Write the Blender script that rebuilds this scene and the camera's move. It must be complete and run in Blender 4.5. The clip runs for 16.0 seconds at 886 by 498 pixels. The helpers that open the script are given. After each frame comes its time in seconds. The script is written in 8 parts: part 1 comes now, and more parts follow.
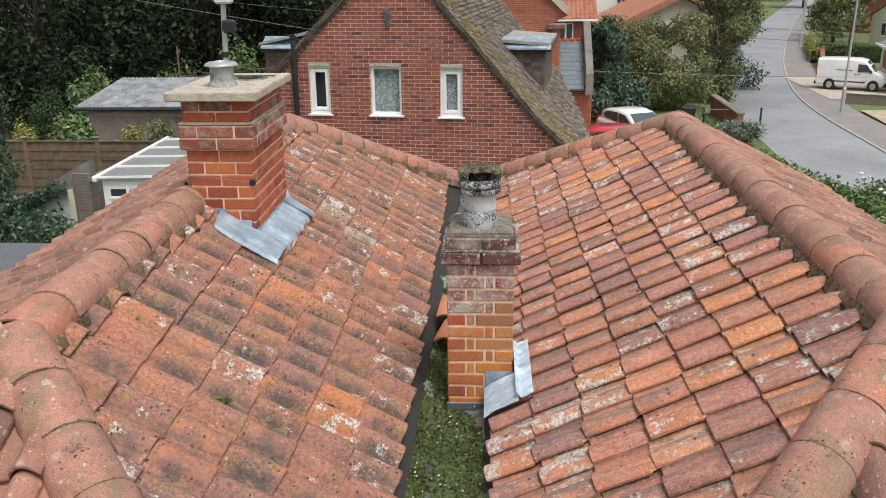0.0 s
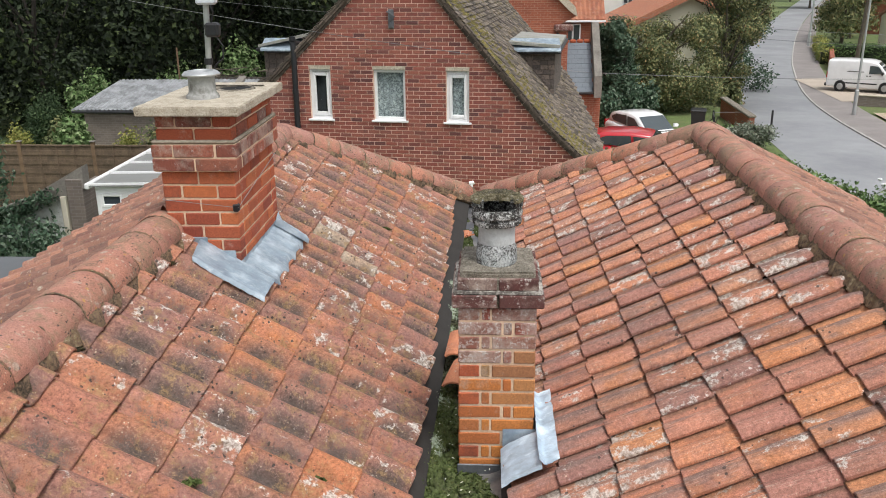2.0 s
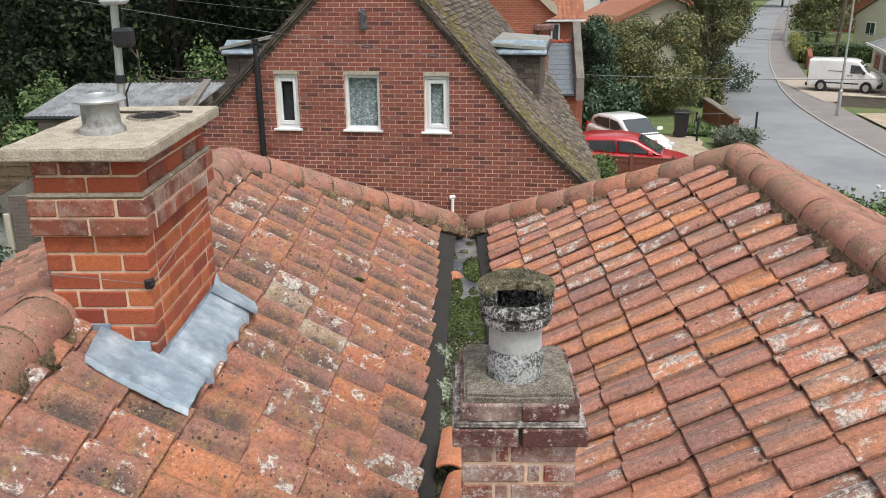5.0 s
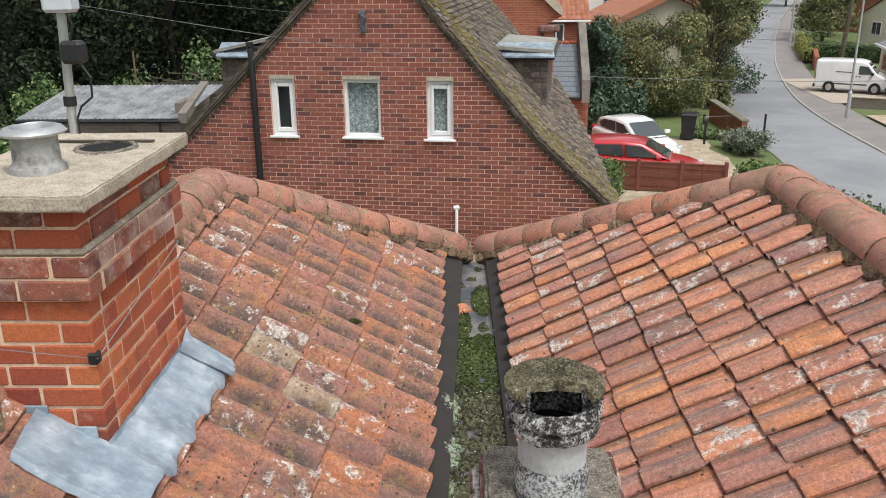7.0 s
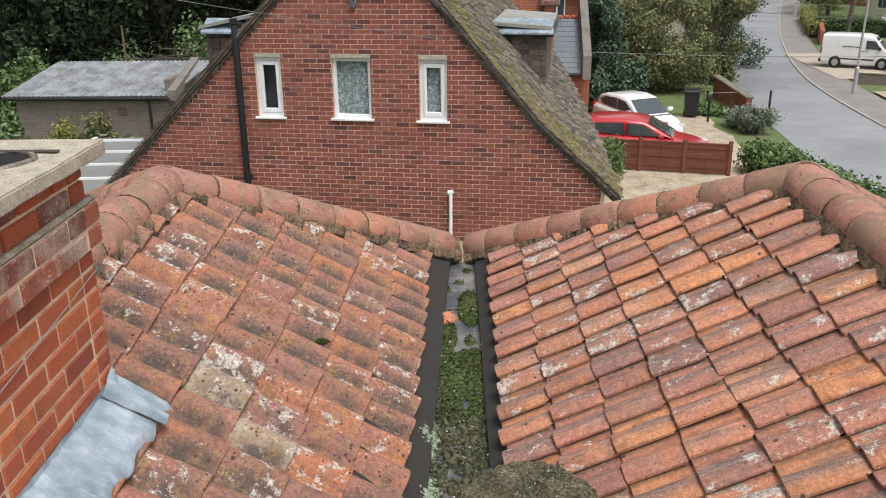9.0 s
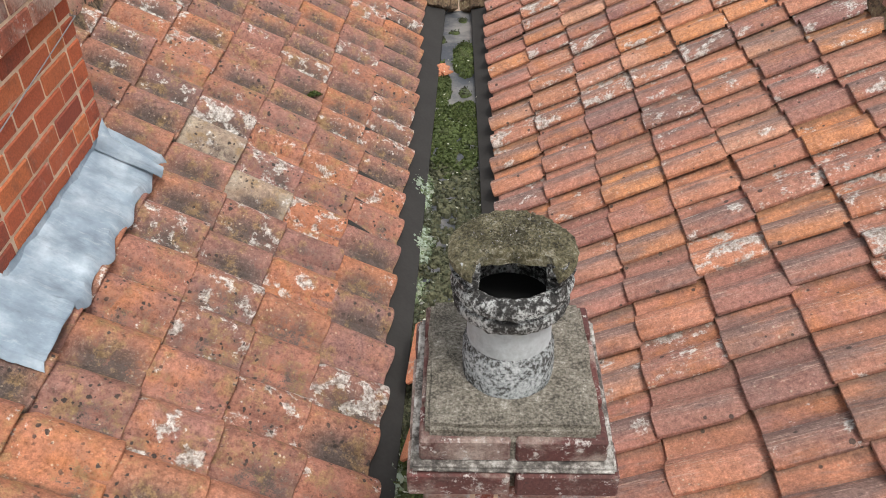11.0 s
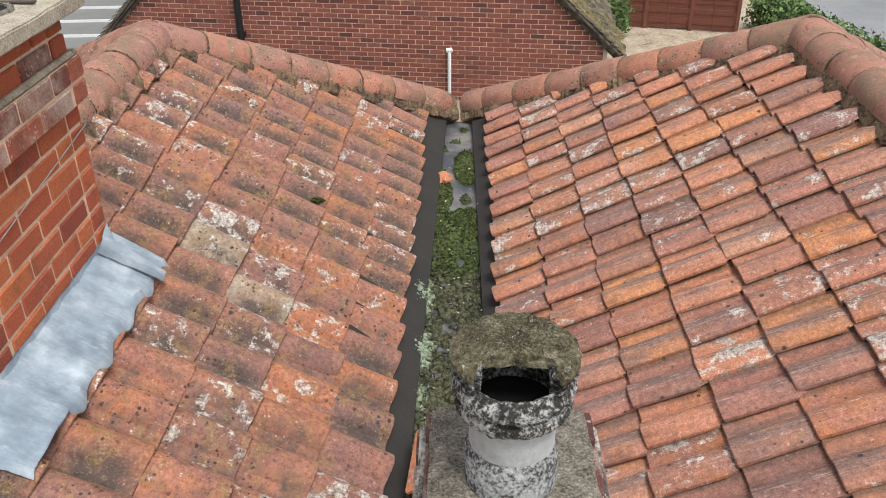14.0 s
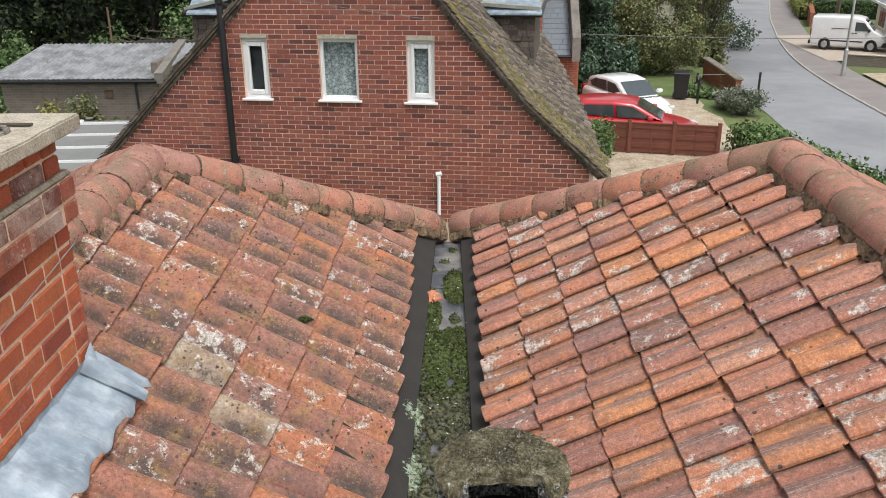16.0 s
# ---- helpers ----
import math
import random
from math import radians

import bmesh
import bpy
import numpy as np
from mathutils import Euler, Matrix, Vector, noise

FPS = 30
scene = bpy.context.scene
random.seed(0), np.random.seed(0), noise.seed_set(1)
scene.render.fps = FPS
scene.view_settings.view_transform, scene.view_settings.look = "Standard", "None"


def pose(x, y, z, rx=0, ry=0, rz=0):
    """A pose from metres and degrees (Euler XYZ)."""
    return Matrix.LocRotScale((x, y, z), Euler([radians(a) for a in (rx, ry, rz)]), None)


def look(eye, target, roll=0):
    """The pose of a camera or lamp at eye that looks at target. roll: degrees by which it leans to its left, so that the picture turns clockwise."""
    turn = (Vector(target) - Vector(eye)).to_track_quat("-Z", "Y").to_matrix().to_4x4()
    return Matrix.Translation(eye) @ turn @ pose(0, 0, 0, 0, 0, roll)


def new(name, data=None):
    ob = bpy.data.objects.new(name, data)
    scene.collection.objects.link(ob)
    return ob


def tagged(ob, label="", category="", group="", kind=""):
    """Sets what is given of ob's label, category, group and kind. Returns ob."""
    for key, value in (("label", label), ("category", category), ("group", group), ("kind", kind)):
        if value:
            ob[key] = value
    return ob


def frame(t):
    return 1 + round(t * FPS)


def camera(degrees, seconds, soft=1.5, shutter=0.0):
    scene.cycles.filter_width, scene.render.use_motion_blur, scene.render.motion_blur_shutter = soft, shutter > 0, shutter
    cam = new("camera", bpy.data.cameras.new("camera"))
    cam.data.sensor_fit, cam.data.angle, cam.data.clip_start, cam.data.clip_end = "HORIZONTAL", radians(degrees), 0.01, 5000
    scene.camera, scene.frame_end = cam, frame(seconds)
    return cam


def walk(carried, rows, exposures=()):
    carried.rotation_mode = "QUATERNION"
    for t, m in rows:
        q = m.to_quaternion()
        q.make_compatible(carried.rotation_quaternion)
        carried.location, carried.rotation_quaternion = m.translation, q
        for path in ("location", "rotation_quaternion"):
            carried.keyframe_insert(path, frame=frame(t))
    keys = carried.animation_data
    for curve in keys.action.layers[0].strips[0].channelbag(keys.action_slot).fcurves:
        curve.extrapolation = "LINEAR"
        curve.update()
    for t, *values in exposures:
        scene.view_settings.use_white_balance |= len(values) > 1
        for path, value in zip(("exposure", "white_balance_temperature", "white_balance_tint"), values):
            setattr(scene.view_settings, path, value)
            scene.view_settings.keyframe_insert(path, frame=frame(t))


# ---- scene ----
cam = camera(55.2, 16.0, 0.95)
PATH = [
    (0, (2.102, 0.909, 5.823), (2.007, 2.802, 5.184), -0.6),
    (0.5, (2.111, 1.038, 5.826), (2.015, 2.93, 5.187), -0.6),
    (1, (2.105, 1.182, 5.826), (2.007, 3.075, 5.187), -0.6),
    (1.5, (2.083, 1.37, 5.818), (1.982, 3.263, 5.179), -0.6),
    (2, (2.035, 1.601, 5.796), (1.931, 3.494, 5.158), -0.6),
    (2.5, (1.982, 1.859, 5.792), (1.899, 3.753, 5.154), -0.6),
    (3, (1.952, 2.12, 5.792), (1.927, 4.015, 5.154), -0.6),
    (3.5, (1.944, 2.353, 5.767), (1.92, 4.247, 5.128), -0.6),
    (4, (1.935, 2.565, 5.732), (1.89, 4.459, 5.092), -0.6),
    (6.5, (1.853, 3.46, 5.747), (1.806, 5.354, 5.106), -0.6),
    (7, (1.849, 3.637, 5.742), (1.8, 5.53, 5.1), -0.6),
    (7.5, (1.859, 3.807, 5.73), (1.81, 5.701, 5.088), -0.6),
    (8, (1.879, 3.968, 5.728), (1.829, 5.85, 5.053), -0.6),
    (8.5, (1.908, 4.125, 5.728), (1.857, 5.998, 5.029), -0.6),
    (9, (1.953, 4.247, 5.739), (1.902, 6.121, 5.04), -0.6),
    (9.5, (1.978, 4.26, 5.73), (1.927, 6.074, 4.889), -0.6),
    (10, (1.987, 4.248, 5.726), (1.94, 5.946, 4.669), -0.7),
    (10.2, (1.989, 4.255, 5.738), (1.94, 5.895, 4.594), -0.9),
    (10.65, (1.986, 4.252, 5.735), (1.937, 5.847, 4.528), -0.8),
    (11.5, (1.98, 4.247, 5.725), (1.932, 5.855, 4.536), -0.8),
    (12.5, (1.97, 4.239, 5.711), (1.925, 5.878, 4.566), -0.7),
    (13, (1.973, 4.24, 5.714), (1.927, 5.904, 4.606), -0.7),
    (13.5, (1.973, 4.239, 5.706), (1.929, 5.941, 4.657), -0.6),
    (14, (1.983, 4.249, 5.719), (1.931, 5.984, 4.727), -0.7),
    (14.5, (1.969, 4.256, 5.715), (1.922, 6.027, 4.787), -0.6),
    (15, (1.975, 4.251, 5.706), (1.93, 6.054, 4.841), -0.6),
    (15.5, (1.987, 4.244, 5.702), (1.954, 6.077, 4.904), -0.6),
    (16, (1.995, 4.245, 5.701), (1.965, 6.105, 4.967), -0.6),
]
walk(cam, [(t, look(eye, target, roll)) for t, eye, target, roll in PATH])

# ---- world, sun, exposure ----
world = bpy.data.worlds.new("overcast_sky")
scene.world = world
world.use_nodes = True
wn = world.node_tree.nodes
sky = wn.new("ShaderNodeTexSky")
sky.sky_type, sky.sun_disc = "NISHITA", False
sky.sun_elevation, sky.sun_rotation = radians(64), radians(146)
sky.air_density, sky.dust_density = 1.0, 4.0
pale = wn.new("ShaderNodeHueSaturation")
pale.inputs["Saturation"].default_value = 0.22
world.node_tree.links.new(sky.outputs[0], pale.inputs["Color"])
world.node_tree.links.new(pale.outputs[0], wn["Background"].inputs[0])
wn["Background"].inputs[1].default_value = 0.142
sun_data = bpy.data.lights.new("sun", "SUN")
sun_data.energy, sun_data.angle, sun_data.color = 1.5, radians(20), (1.0, 0.96, 0.9)
sun = new("sun", sun_data)
sun.matrix_world = look((6, -9, 22), (0, 0, 0))
scene.view_settings.exposure = 0.35

# ---- helpers of this scene ----
WORLD = {}


def thing(name, at=(0, 0, 0), label="", category="", group="", kind="", parent=None):
    ob = new(name)
    ob.empty_display_size = 0.1
    ob.matrix_basis = Matrix.Translation(at)
    WORLD[ob.name] = ob.matrix_basis.copy()
    return tagged(ob, label, category, group, kind)


def adopt(ob, parent, m=None):
    """ob stands at the world pose m (or where its mesh lies) as a child of parent."""
    m = m or Matrix.Identity(4)
    if parent is not None:
        ob.parent = parent
        ob.matrix_parent_inverse = WORLD[parent.name].inverted()
    ob.matrix_basis = m
    WORLD[ob.name] = m.copy()
    return ob


def data(name, verts, faces, material=None, smooth=False, mats=None, index=None):
    me = bpy.data.meshes.new(name)
    me.from_pydata([tuple(v) for v in verts], [], [tuple(f) for f in faces])
    for mt in (mats or ([material] if material else [])):
        me.materials.append(mt)
    if index is not None:
        me.polygons.foreach_set("material_index", index)
    if smooth:
        me.shade_smooth()
        me.set_sharp_from_angle(angle=radians(38))
    me.update()
    return me


def part(name, geo, material, parent=None, label="", m=None, smooth=False, **tags):
    """One mesh object from (verts, faces) or a bmesh."""
    if isinstance(geo, bmesh.types.BMesh):
        me = bpy.data.meshes.new(name)
        geo.to_mesh(me)
        geo.free()
        me.materials.append(material)
        if smooth:
            me.shade_smooth()
    elif isinstance(geo, bpy.types.Mesh):
        me = geo
    else:
        me = data(name, geo[0], geo[1], material, smooth)
    ob = adopt(new(name, me), parent, m)
    return tagged(ob, label, **tags)


def join(*geos):
    verts, faces = [], []
    for v, f in geos:
        n = len(verts)
        verts += [Vector(p) for p in v]
        faces += [[i + n for i in q] for q in f]
    return verts, faces


def moved(geo, m):
    return [m @ Vector(v) for v in geo[0]], geo[1]


def block(a, b, bevel=0.006):
    """A chamfered box between two corners."""
    lo = [min(p, q) for p, q in zip(a, b)]
    hi = [max(p, q) for p, q in zip(a, b)]
    e = min(bevel, 0.45 * min(h - l for h, l in zip(hi, lo)))
    verts, at = [], {}
    for c in range(8):
        s = [(c >> k) & 1 for k in range(3)]
        for axis in range(3):
            p = []
            for k in range(3):
                inner = 0 if k == axis else e
                p.append(hi[k] - inner if s[k] else lo[k] + inner)
            at[c, axis] = len(verts)
            verts.append(p)
    faces = []
    for axis in range(3):
        u, v = (axis + 1) % 3, (axis + 2) % 3
        for side in (0, 1):
            ring = [side << axis | x << u | y << v for x, y in ((0, 0), (1, 0), (1, 1), (0, 1))]
            quad = [at[c, axis] for c in ring]
            faces.append(quad if side else quad[::-1])
        for x in (0, 1):
            for y in (0, 1):
                c0 = x << u | y << v
                c1 = c0 | 1 << axis
                quad = [at[c0, u], at[c1, u], at[c1, v], at[c0, v]]
                faces.append(quad if x == y else quad[::-1])
    for c in range(8):
        tri = [at[c, 0], at[c, 1], at[c, 2]]
        faces.append(tri if bin(c).count("1") % 2 else tri[::-1])
    return verts, faces


def lathe(profile, n=24, centre=(0, 0, 0), closed=False, wobble=0.0, seed=0):
    """Rings of (radius, z) turned round z."""
    rng = random.Random(seed)
    verts, faces = [], []
    for r, z in profile:
        for k in range(n):
            a = 2 * math.pi * k / n
            q = r * (1 + wobble * (rng.random() - 0.5))
            verts.append((centre[0] + q * math.cos(a), centre[1] + q * math.sin(a), centre[2] + z + wobble * 0.1 * (rng.random() - 0.5)))
    for i in range(len(profile) - 1):
        for k in range(n):
            a, b = i * n + k, i * n + (k + 1) % n
            faces.append((a, b, b + n, a + n))
    if closed:
        faces.append(tuple(range(n))[::-1])
        faces.append(tuple((len(profile) - 1) * n + k for k in range(n)))
    return verts, faces


def tube(points, radius, n=8, caps=True):
    """A round bar along points; radius is a number or one per point."""
    pts = [Vector(p) for p in points]
    rad = radius if isinstance(radius, (list, tuple)) else [radius] * len(pts)
    verts, faces = [], []
    side = None
    for i, p in enumerate(pts):
        d = (pts[min(i + 1, len(pts) - 1)] - pts[max(i - 1, 0)]).normalized()
        if side is None:
            side = d.orthogonal().normalized()
        side = (side - d * side.dot(d)).normalized()
        up = d.cross(side)
        for k in range(n):
            a = 2 * math.pi * k / n
            verts.append(p + rad[i] * (math.cos(a) * side + math.sin(a) * up))
    for i in range(len(pts) - 1):
        for k in range(n):
            a, b = i * n + k, i * n + (k + 1) % n
            faces.append((a, b, b + n, a + n))
    if caps:
        faces.append(tuple(range(n))[::-1])
        faces.append(tuple((len(pts) - 1) * n + k for k in range(n)))
    return verts, faces


def prism(outline, a, b, axis=1):
    """A flat outline of (u, w) drawn out along one axis from a to b: u, w fill the other two axes in order."""
    verts = []
    for s in (a, b):
        for u, w in outline:
            p = [u, w]
            p.insert(axis, s)
            verts.append(p)
    n = len(outline)
    faces = [tuple(range(n)), tuple(range(n, 2 * n))[::-1]]
    faces += [(k, n + k, n + (k + 1) % n, (k + 1) % n) for k in range(n)]
    return verts, faces


def sagging(a, b, drop, n=14):
    a, b = Vector(a), Vector(b)
    return [a.lerp(b, k / n) - Vector((0, 0, drop * 4 * (k / n) * (1 - k / n))) for k in range(n + 1)]


# ---- materials ----
def nodes_of(name):
    mt = bpy.data.materials.new(name)
    mt.use_nodes = True
    return mt, mt.node_tree.nodes, mt.node_tree.links, mt.node_tree.nodes["Principled BSDF"]


def add_noise(n, l, coord, scale, detail=4.0, rough=0.6, w=None, stretch=None):
    tex = n.new("ShaderNodeTexNoise")
    tex.inputs["Scale"].default_value, tex.inputs["Detail"].default_value, tex.inputs["Roughness"].default_value = scale, detail, rough
    if stretch:
        mp = n.new("ShaderNodeMapping")
        mp.inputs["Scale"].default_value = stretch
        l.new(coord, mp.inputs["Vector"])
        coord = mp.outputs[0]
    if w is not None:
        tex.noise_dimensions = "4D"
        l.new(w, tex.inputs["W"])
    l.new(coord, tex.inputs["Vector"])
    return tex.outputs["Fac"]


def add_ramp(n, l, fac, stops, mode="LINEAR"):
    r = n.new("ShaderNodeValToRGB")
    r.color_ramp.interpolation = mode
    while len(r.color_ramp.elements) < len(stops):
        r.color_ramp.elements.new(0.5)
    for e, (p, c) in zip(r.color_ramp.elements, stops):
        e.position = p
        e.color = (*c, 1) if isinstance(c, tuple) else (c, c, c, 1)
    l.new(fac, r.inputs[0])
    return r.outputs[0]


def add_mix(n, l, fac, a, b, blend="MIX"):
    m = n.new("ShaderNodeMix")
    m.data_type, m.blend_type = "RGBA", blend
    for socket, value in ((m.inputs[0], fac), (m.inputs[6], a), (m.inputs[7], b)):
        if isinstance(value, bpy.types.NodeSocket):
            l.new(value, socket)
        elif isinstance(value, tuple):
            socket.default_value = (*value, 1)
        else:
            socket.default_value = value
    return m.outputs[2]


def add_math(n, l, op, a, b):
    m = n.new("ShaderNodeMath")
    m.operation = op
    for socket, value in zip(m.inputs, (a, b)):
        if isinstance(value, bpy.types.NodeSocket):
            l.new(value, socket)
        else:
            socket.default_value = value
    return m.outputs[0]


def add_bump(n, l, height, bsdf, strength=0.4, distance=0.004):
    b = n.new("ShaderNodeBump")
    b.inputs["Strength"].default_value, b.inputs["Distance"].default_value = strength, distance
    l.new(height, b.inputs["Height"])
    l.new(b.outputs[0], bsdf.inputs["Normal"])


def random_of(n, island):
    if island:
        return n.new("ShaderNodeNewGeometry").outputs["Random Per Island"]
    return n.new("ShaderNodeObjectInfo").outputs["Random"]


def plain(name, colour, rough=0.7, metal=0.0, vary=0.25, scale=6.0, grain=60.0, bump=0.2, dirt=None, dirt_scale=2.0, dirt_at=(0.5, 0.75), coat=0.0, bump_size=0.004):
    """A surface of one colour with broad and fine variation, and stains of the colour dirt."""
    mt, n, l, b = nodes_of(name)
    pos = n.new("ShaderNodeNewGeometry").outputs["Position"]
    broad, fine = add_noise(n, l, pos, scale), add_noise(n, l, pos, grain, 6.0)
    lo, hi = tuple(c * (1 - vary) for c in colour), tuple(min(1, c * (1 + vary)) for c in colour)
    col = add_ramp(n, l, broad, [(0.3, lo), (0.7, hi)])
    col = add_mix(n, l, 0.5, col, add_ramp(n, l, fine, [(0.3, tuple(c * (1 - vary) for c in colour)), (0.7, hi)]))
    if dirt:
        fac = add_ramp(n, l, add_noise(n, l, pos, dirt_scale, 8.0, 0.7), [(dirt_at[0], 0.0), (dirt_at[1], 1.0)])
        col = add_mix(n, l, fac, col, dirt)
    l.new(col, b.inputs["Base Color"])
    b.inputs["Roughness"].default_value, b.inputs["Metallic"].default_value = rough, metal
    b.inputs["Coat Weight"].default_value = coat
    if bump:
        add_bump(n, l, fine, b, bump, bump_size)
    return mt


def cells(n, l, coord, scale, rnd=1.0):
    v = n.new("ShaderNodeTexVoronoi")
    v.inputs["Scale"].default_value = scale
    v.inputs["Randomness"].default_value = rnd
    l.new(coord, v.inputs["Vector"])
    sep = n.new("ShaderNodeSeparateColor")
    l.new(v.outputs["Color"], sep.inputs[0])
    return v.outputs["Distance"], sep.outputs[0], sep.outputs[1]


def dots(n, l, coord, scale, share, radius, soft=0.08):
    """Round spots in a share of the cells, of sizes up to radius (in cells)."""
    d, r1, r2 = cells(n, l, coord, scale)
    size = add_math(n, l, "MULTIPLY", add_ramp(n, l, r1, [(1 - share, 0.0), (1.0, 1.0)]), radius)
    gap = add_math(n, l, "SUBTRACT", size, d)
    return add_ramp(n, l, add_math(n, l, "ADD", gap, 0.5), [(0.5, 0.0), (0.5 + soft, 1.0)])


def clay_tile(name, stops, island=False, grey=0.5, lichen=0.3, spots=True, dark=0.6, shaped="", grime=0.85, warm=0.6, cream=0.35, patch=0.60, patch_col=(0.40, 0.36, 0.29)):
    """Old clay: each piece of its own tone, with olive film, clustered black growth, round pale crusts and cream dots.
    shaped: "pan" for growth in the hollows of the tiles, "roll" for weathering streaks along their rolls."""
    mt, n, l, b = nodes_of(name)
    geo = n.new("ShaderNodeNewGeometry")
    pos = geo.outputs["Position"]
    rnd = random_of(n, island)
    w = add_math(n, l, "MULTIPLY", rnd, 40.0)
    own = n.new("ShaderNodeTexCoord").outputs["Object"]
    sep = n.new("ShaderNodeSeparateXYZ")
    l.new(own, sep.inputs[0])
    # wavy coordinates, so that no spot is a true circle
    wave = n.new("ShaderNodeTexNoise")
    wave.inputs["Scale"].default_value, wave.inputs["Detail"].default_value = 60.0, 4.0
    l.new(pos, wave.inputs["Vector"])
    vm = n.new("ShaderNodeVectorMath")
    vm.operation = "MULTIPLY_ADD"
    l.new(wave.outputs["Color"], vm.inputs[0])
    vm.inputs[1].default_value = (0.012, 0.012, 0.012)
    l.new(pos, vm.inputs[2])
    wavy = vm.outputs[0]
    fine0 = add_noise(n, l, pos, 110.0, 5.0, 0.8)
    # tone of the piece
    col = add_ramp(n, l, rnd, stops)
    tint = add_noise(n, l, pos, 9.0, 5.0, 0.65, w)
    col = add_mix(n, l, add_ramp(n, l, tint, [(0.45, 0.0), (0.61, warm)]), col, (0.46, 0.18, 0.09))
    tint2 = add_noise(n, l, pos, 7.0, 5.0, 0.65, add_math(n, l, "ADD", w, 3.0))
    col = add_mix(n, l, add_ramp(n, l, tint2, [(0.52, 0.0), (0.66, 0.55)]), col, (0.20, 0.085, 0.07))
    # olive-grey film
    film = add_noise(n, l, pos, 8.0, 8.0, 0.72, w)
    film = add_ramp(n, l, film, [(grey - 0.03, 0.0), (grey + 0.10, 0.75)])
    if shaped == "pan":
        film = add_math(n, l, "MULTIPLY", film, add_ramp(n, l, sep.outputs[0], [(0.10, 1.0), (0.16, 0.25), (0.2, 0.15)]))
    col = add_mix(n, l, film, col, (0.205, 0.155, 0.10))
    if shaped == "roll":
        streak = add_noise(n, l, own, 1.0, 7.0, 0.8, w, (150, 9, 30))
        col = add_mix(n, l, add_ramp(n, l, streak, [(0.53, 0.0), (0.60, 0.7)]), col, (0.53, 0.36, 0.28))
        col = add_mix(n, l, add_ramp(n, l, streak, [(0.38, 0.8), (0.46, 0.0)]), col, (0.085, 0.052, 0.045))
        crest = add_ramp(n, l, sep.outputs[0], [(0.10, 0.0), (0.14, 1.0), (0.19, 1.0), (0.215, 0.0)])
        pale = add_noise(n, l, own, 1.0, 6.0, 0.7, w, (34, 9, 20))
        pale = add_math(n, l, "MULTIPLY", add_math(n, l, "MULTIPLY", crest, add_ramp(n, l, pale, [(0.50, 0.0), (0.58, 1.0)])), add_ramp(n, l, fine0, [(0.36, 0.1), (0.54, 0.75)]))
        col = add_mix(n, l, pale, col, (0.48, 0.44, 0.42))
    # black growth: packed dots that run together where it is thick
    thick = add_ramp(n, l, add_noise(n, l, pos, 10.0, 6.0, 0.7, w), [(dark - 0.09, 0.0), (dark + 0.09, 1.0)])
    if shaped == "pan":
        across = add_ramp(n, l, sep.outputs[0], [(0.02, 0.2), (0.05, 1.0), (0.12, 1.0), (0.165, 0.0)])
        along = add_ramp(n, l, sep.outputs[1], [(0.0, 0.75), (0.06, 1.0), (0.2, 0.9), (0.27, 0.2)])
        lump = add_ramp(n, l, add_noise(n, l, own, 12.0, 6.0, 0.7, w), [(0.37, 0.0), (0.53, 1.0)])
        often = add_ramp(n, l, rnd, [(0.0, 1.0), (0.1, 0.35), (0.2, 1.0), (0.3, 0.55), (0.42, 1.0), (0.52, 0.2), (0.63, 0.95), (0.74, 0.4), (0.85, 1.0), (1.0, 0.6)])
        lump = add_math(n, l, "MULTIPLY", add_math(n, l, "MULTIPLY", lump, often), add_math(n, l, "MULTIPLY", across, along))
        thick = add_math(n, l, "MAXIMUM", thick, lump)
    elif shaped == "roll":
        edge = add_ramp(n, l, sep.outputs[0], [(0.02, 0.7), (0.08, 0.25), (0.12, 0.05)])
        thick = add_math(n, l, "MAXIMUM", thick, add_math(n, l, "MULTIPLY", edge, add_ramp(n, l, add_noise(n, l, own, 14.0, 6.0, 0.7, w), [(0.4, 0.0), (0.62, 0.9)])))
    haze = add_math(n, l, "MULTIPLY", thick, add_ramp(n, l, add_noise(n, l, pos, 90.0, 5.0, 0.8), [(0.34, 0.25), (0.6, 0.85)]))
    col = add_mix(n, l, haze, col, (0.115, 0.080, 0.063))
    d1 = cells(n, l, wavy, 120.0)[0]
    grow = add_ramp(n, l, add_math(n, l, "ADD", add_math(n, l, "SUBTRACT", add_math(n, l, "MULTIPLY", thick, 0.92), d1), 0.5), [(0.5, 0.0), (0.66, grime)])
    col = add_mix(n, l, grow, col, (0.060, 0.047, 0.040))
    if spots:
        where = add_ramp(n, l, add_noise(n, l, pos, 3.5, 4.0), [(0.47, 0.0), (0.56, 1.0)])
        col = add_mix(n, l, add_math(n, l, "MULTIPLY", dots(n, l, wavy, 62.0, 0.8, 0.42, 0.06), where), col, (0.055, 0.04, 0.035))
    # round pale crusts, large and small
    zone = add_ramp(n, l, add_noise(n, l, pos, 4.5, 4.0, 0.6, w), [(0.40, 0.15), (0.6, 1.0)])
    big = add_math(n, l, "MULTIPLY", dots(n, l, wavy, 21.0, lichen, 0.50, 0.10), zone)
    col = add_mix(n, l, add_math(n, l, "MULTIPLY", big, 0.72), col, (0.42, 0.375, 0.31))
    blot = add_noise(n, l, pos, 15.0, 8.0, 0.72, add_math(n, l, "ADD", w, 5.0))
    blot = add_math(n, l, "MULTIPLY", add_ramp(n, l, blot, [(patch, 0.0), (patch + 0.05, 0.75)]), add_ramp(n, l, fine0, [(0.35, 0.35), (0.55, 1.0)]))
    col = add_mix(n, l, blot, col, patch_col)
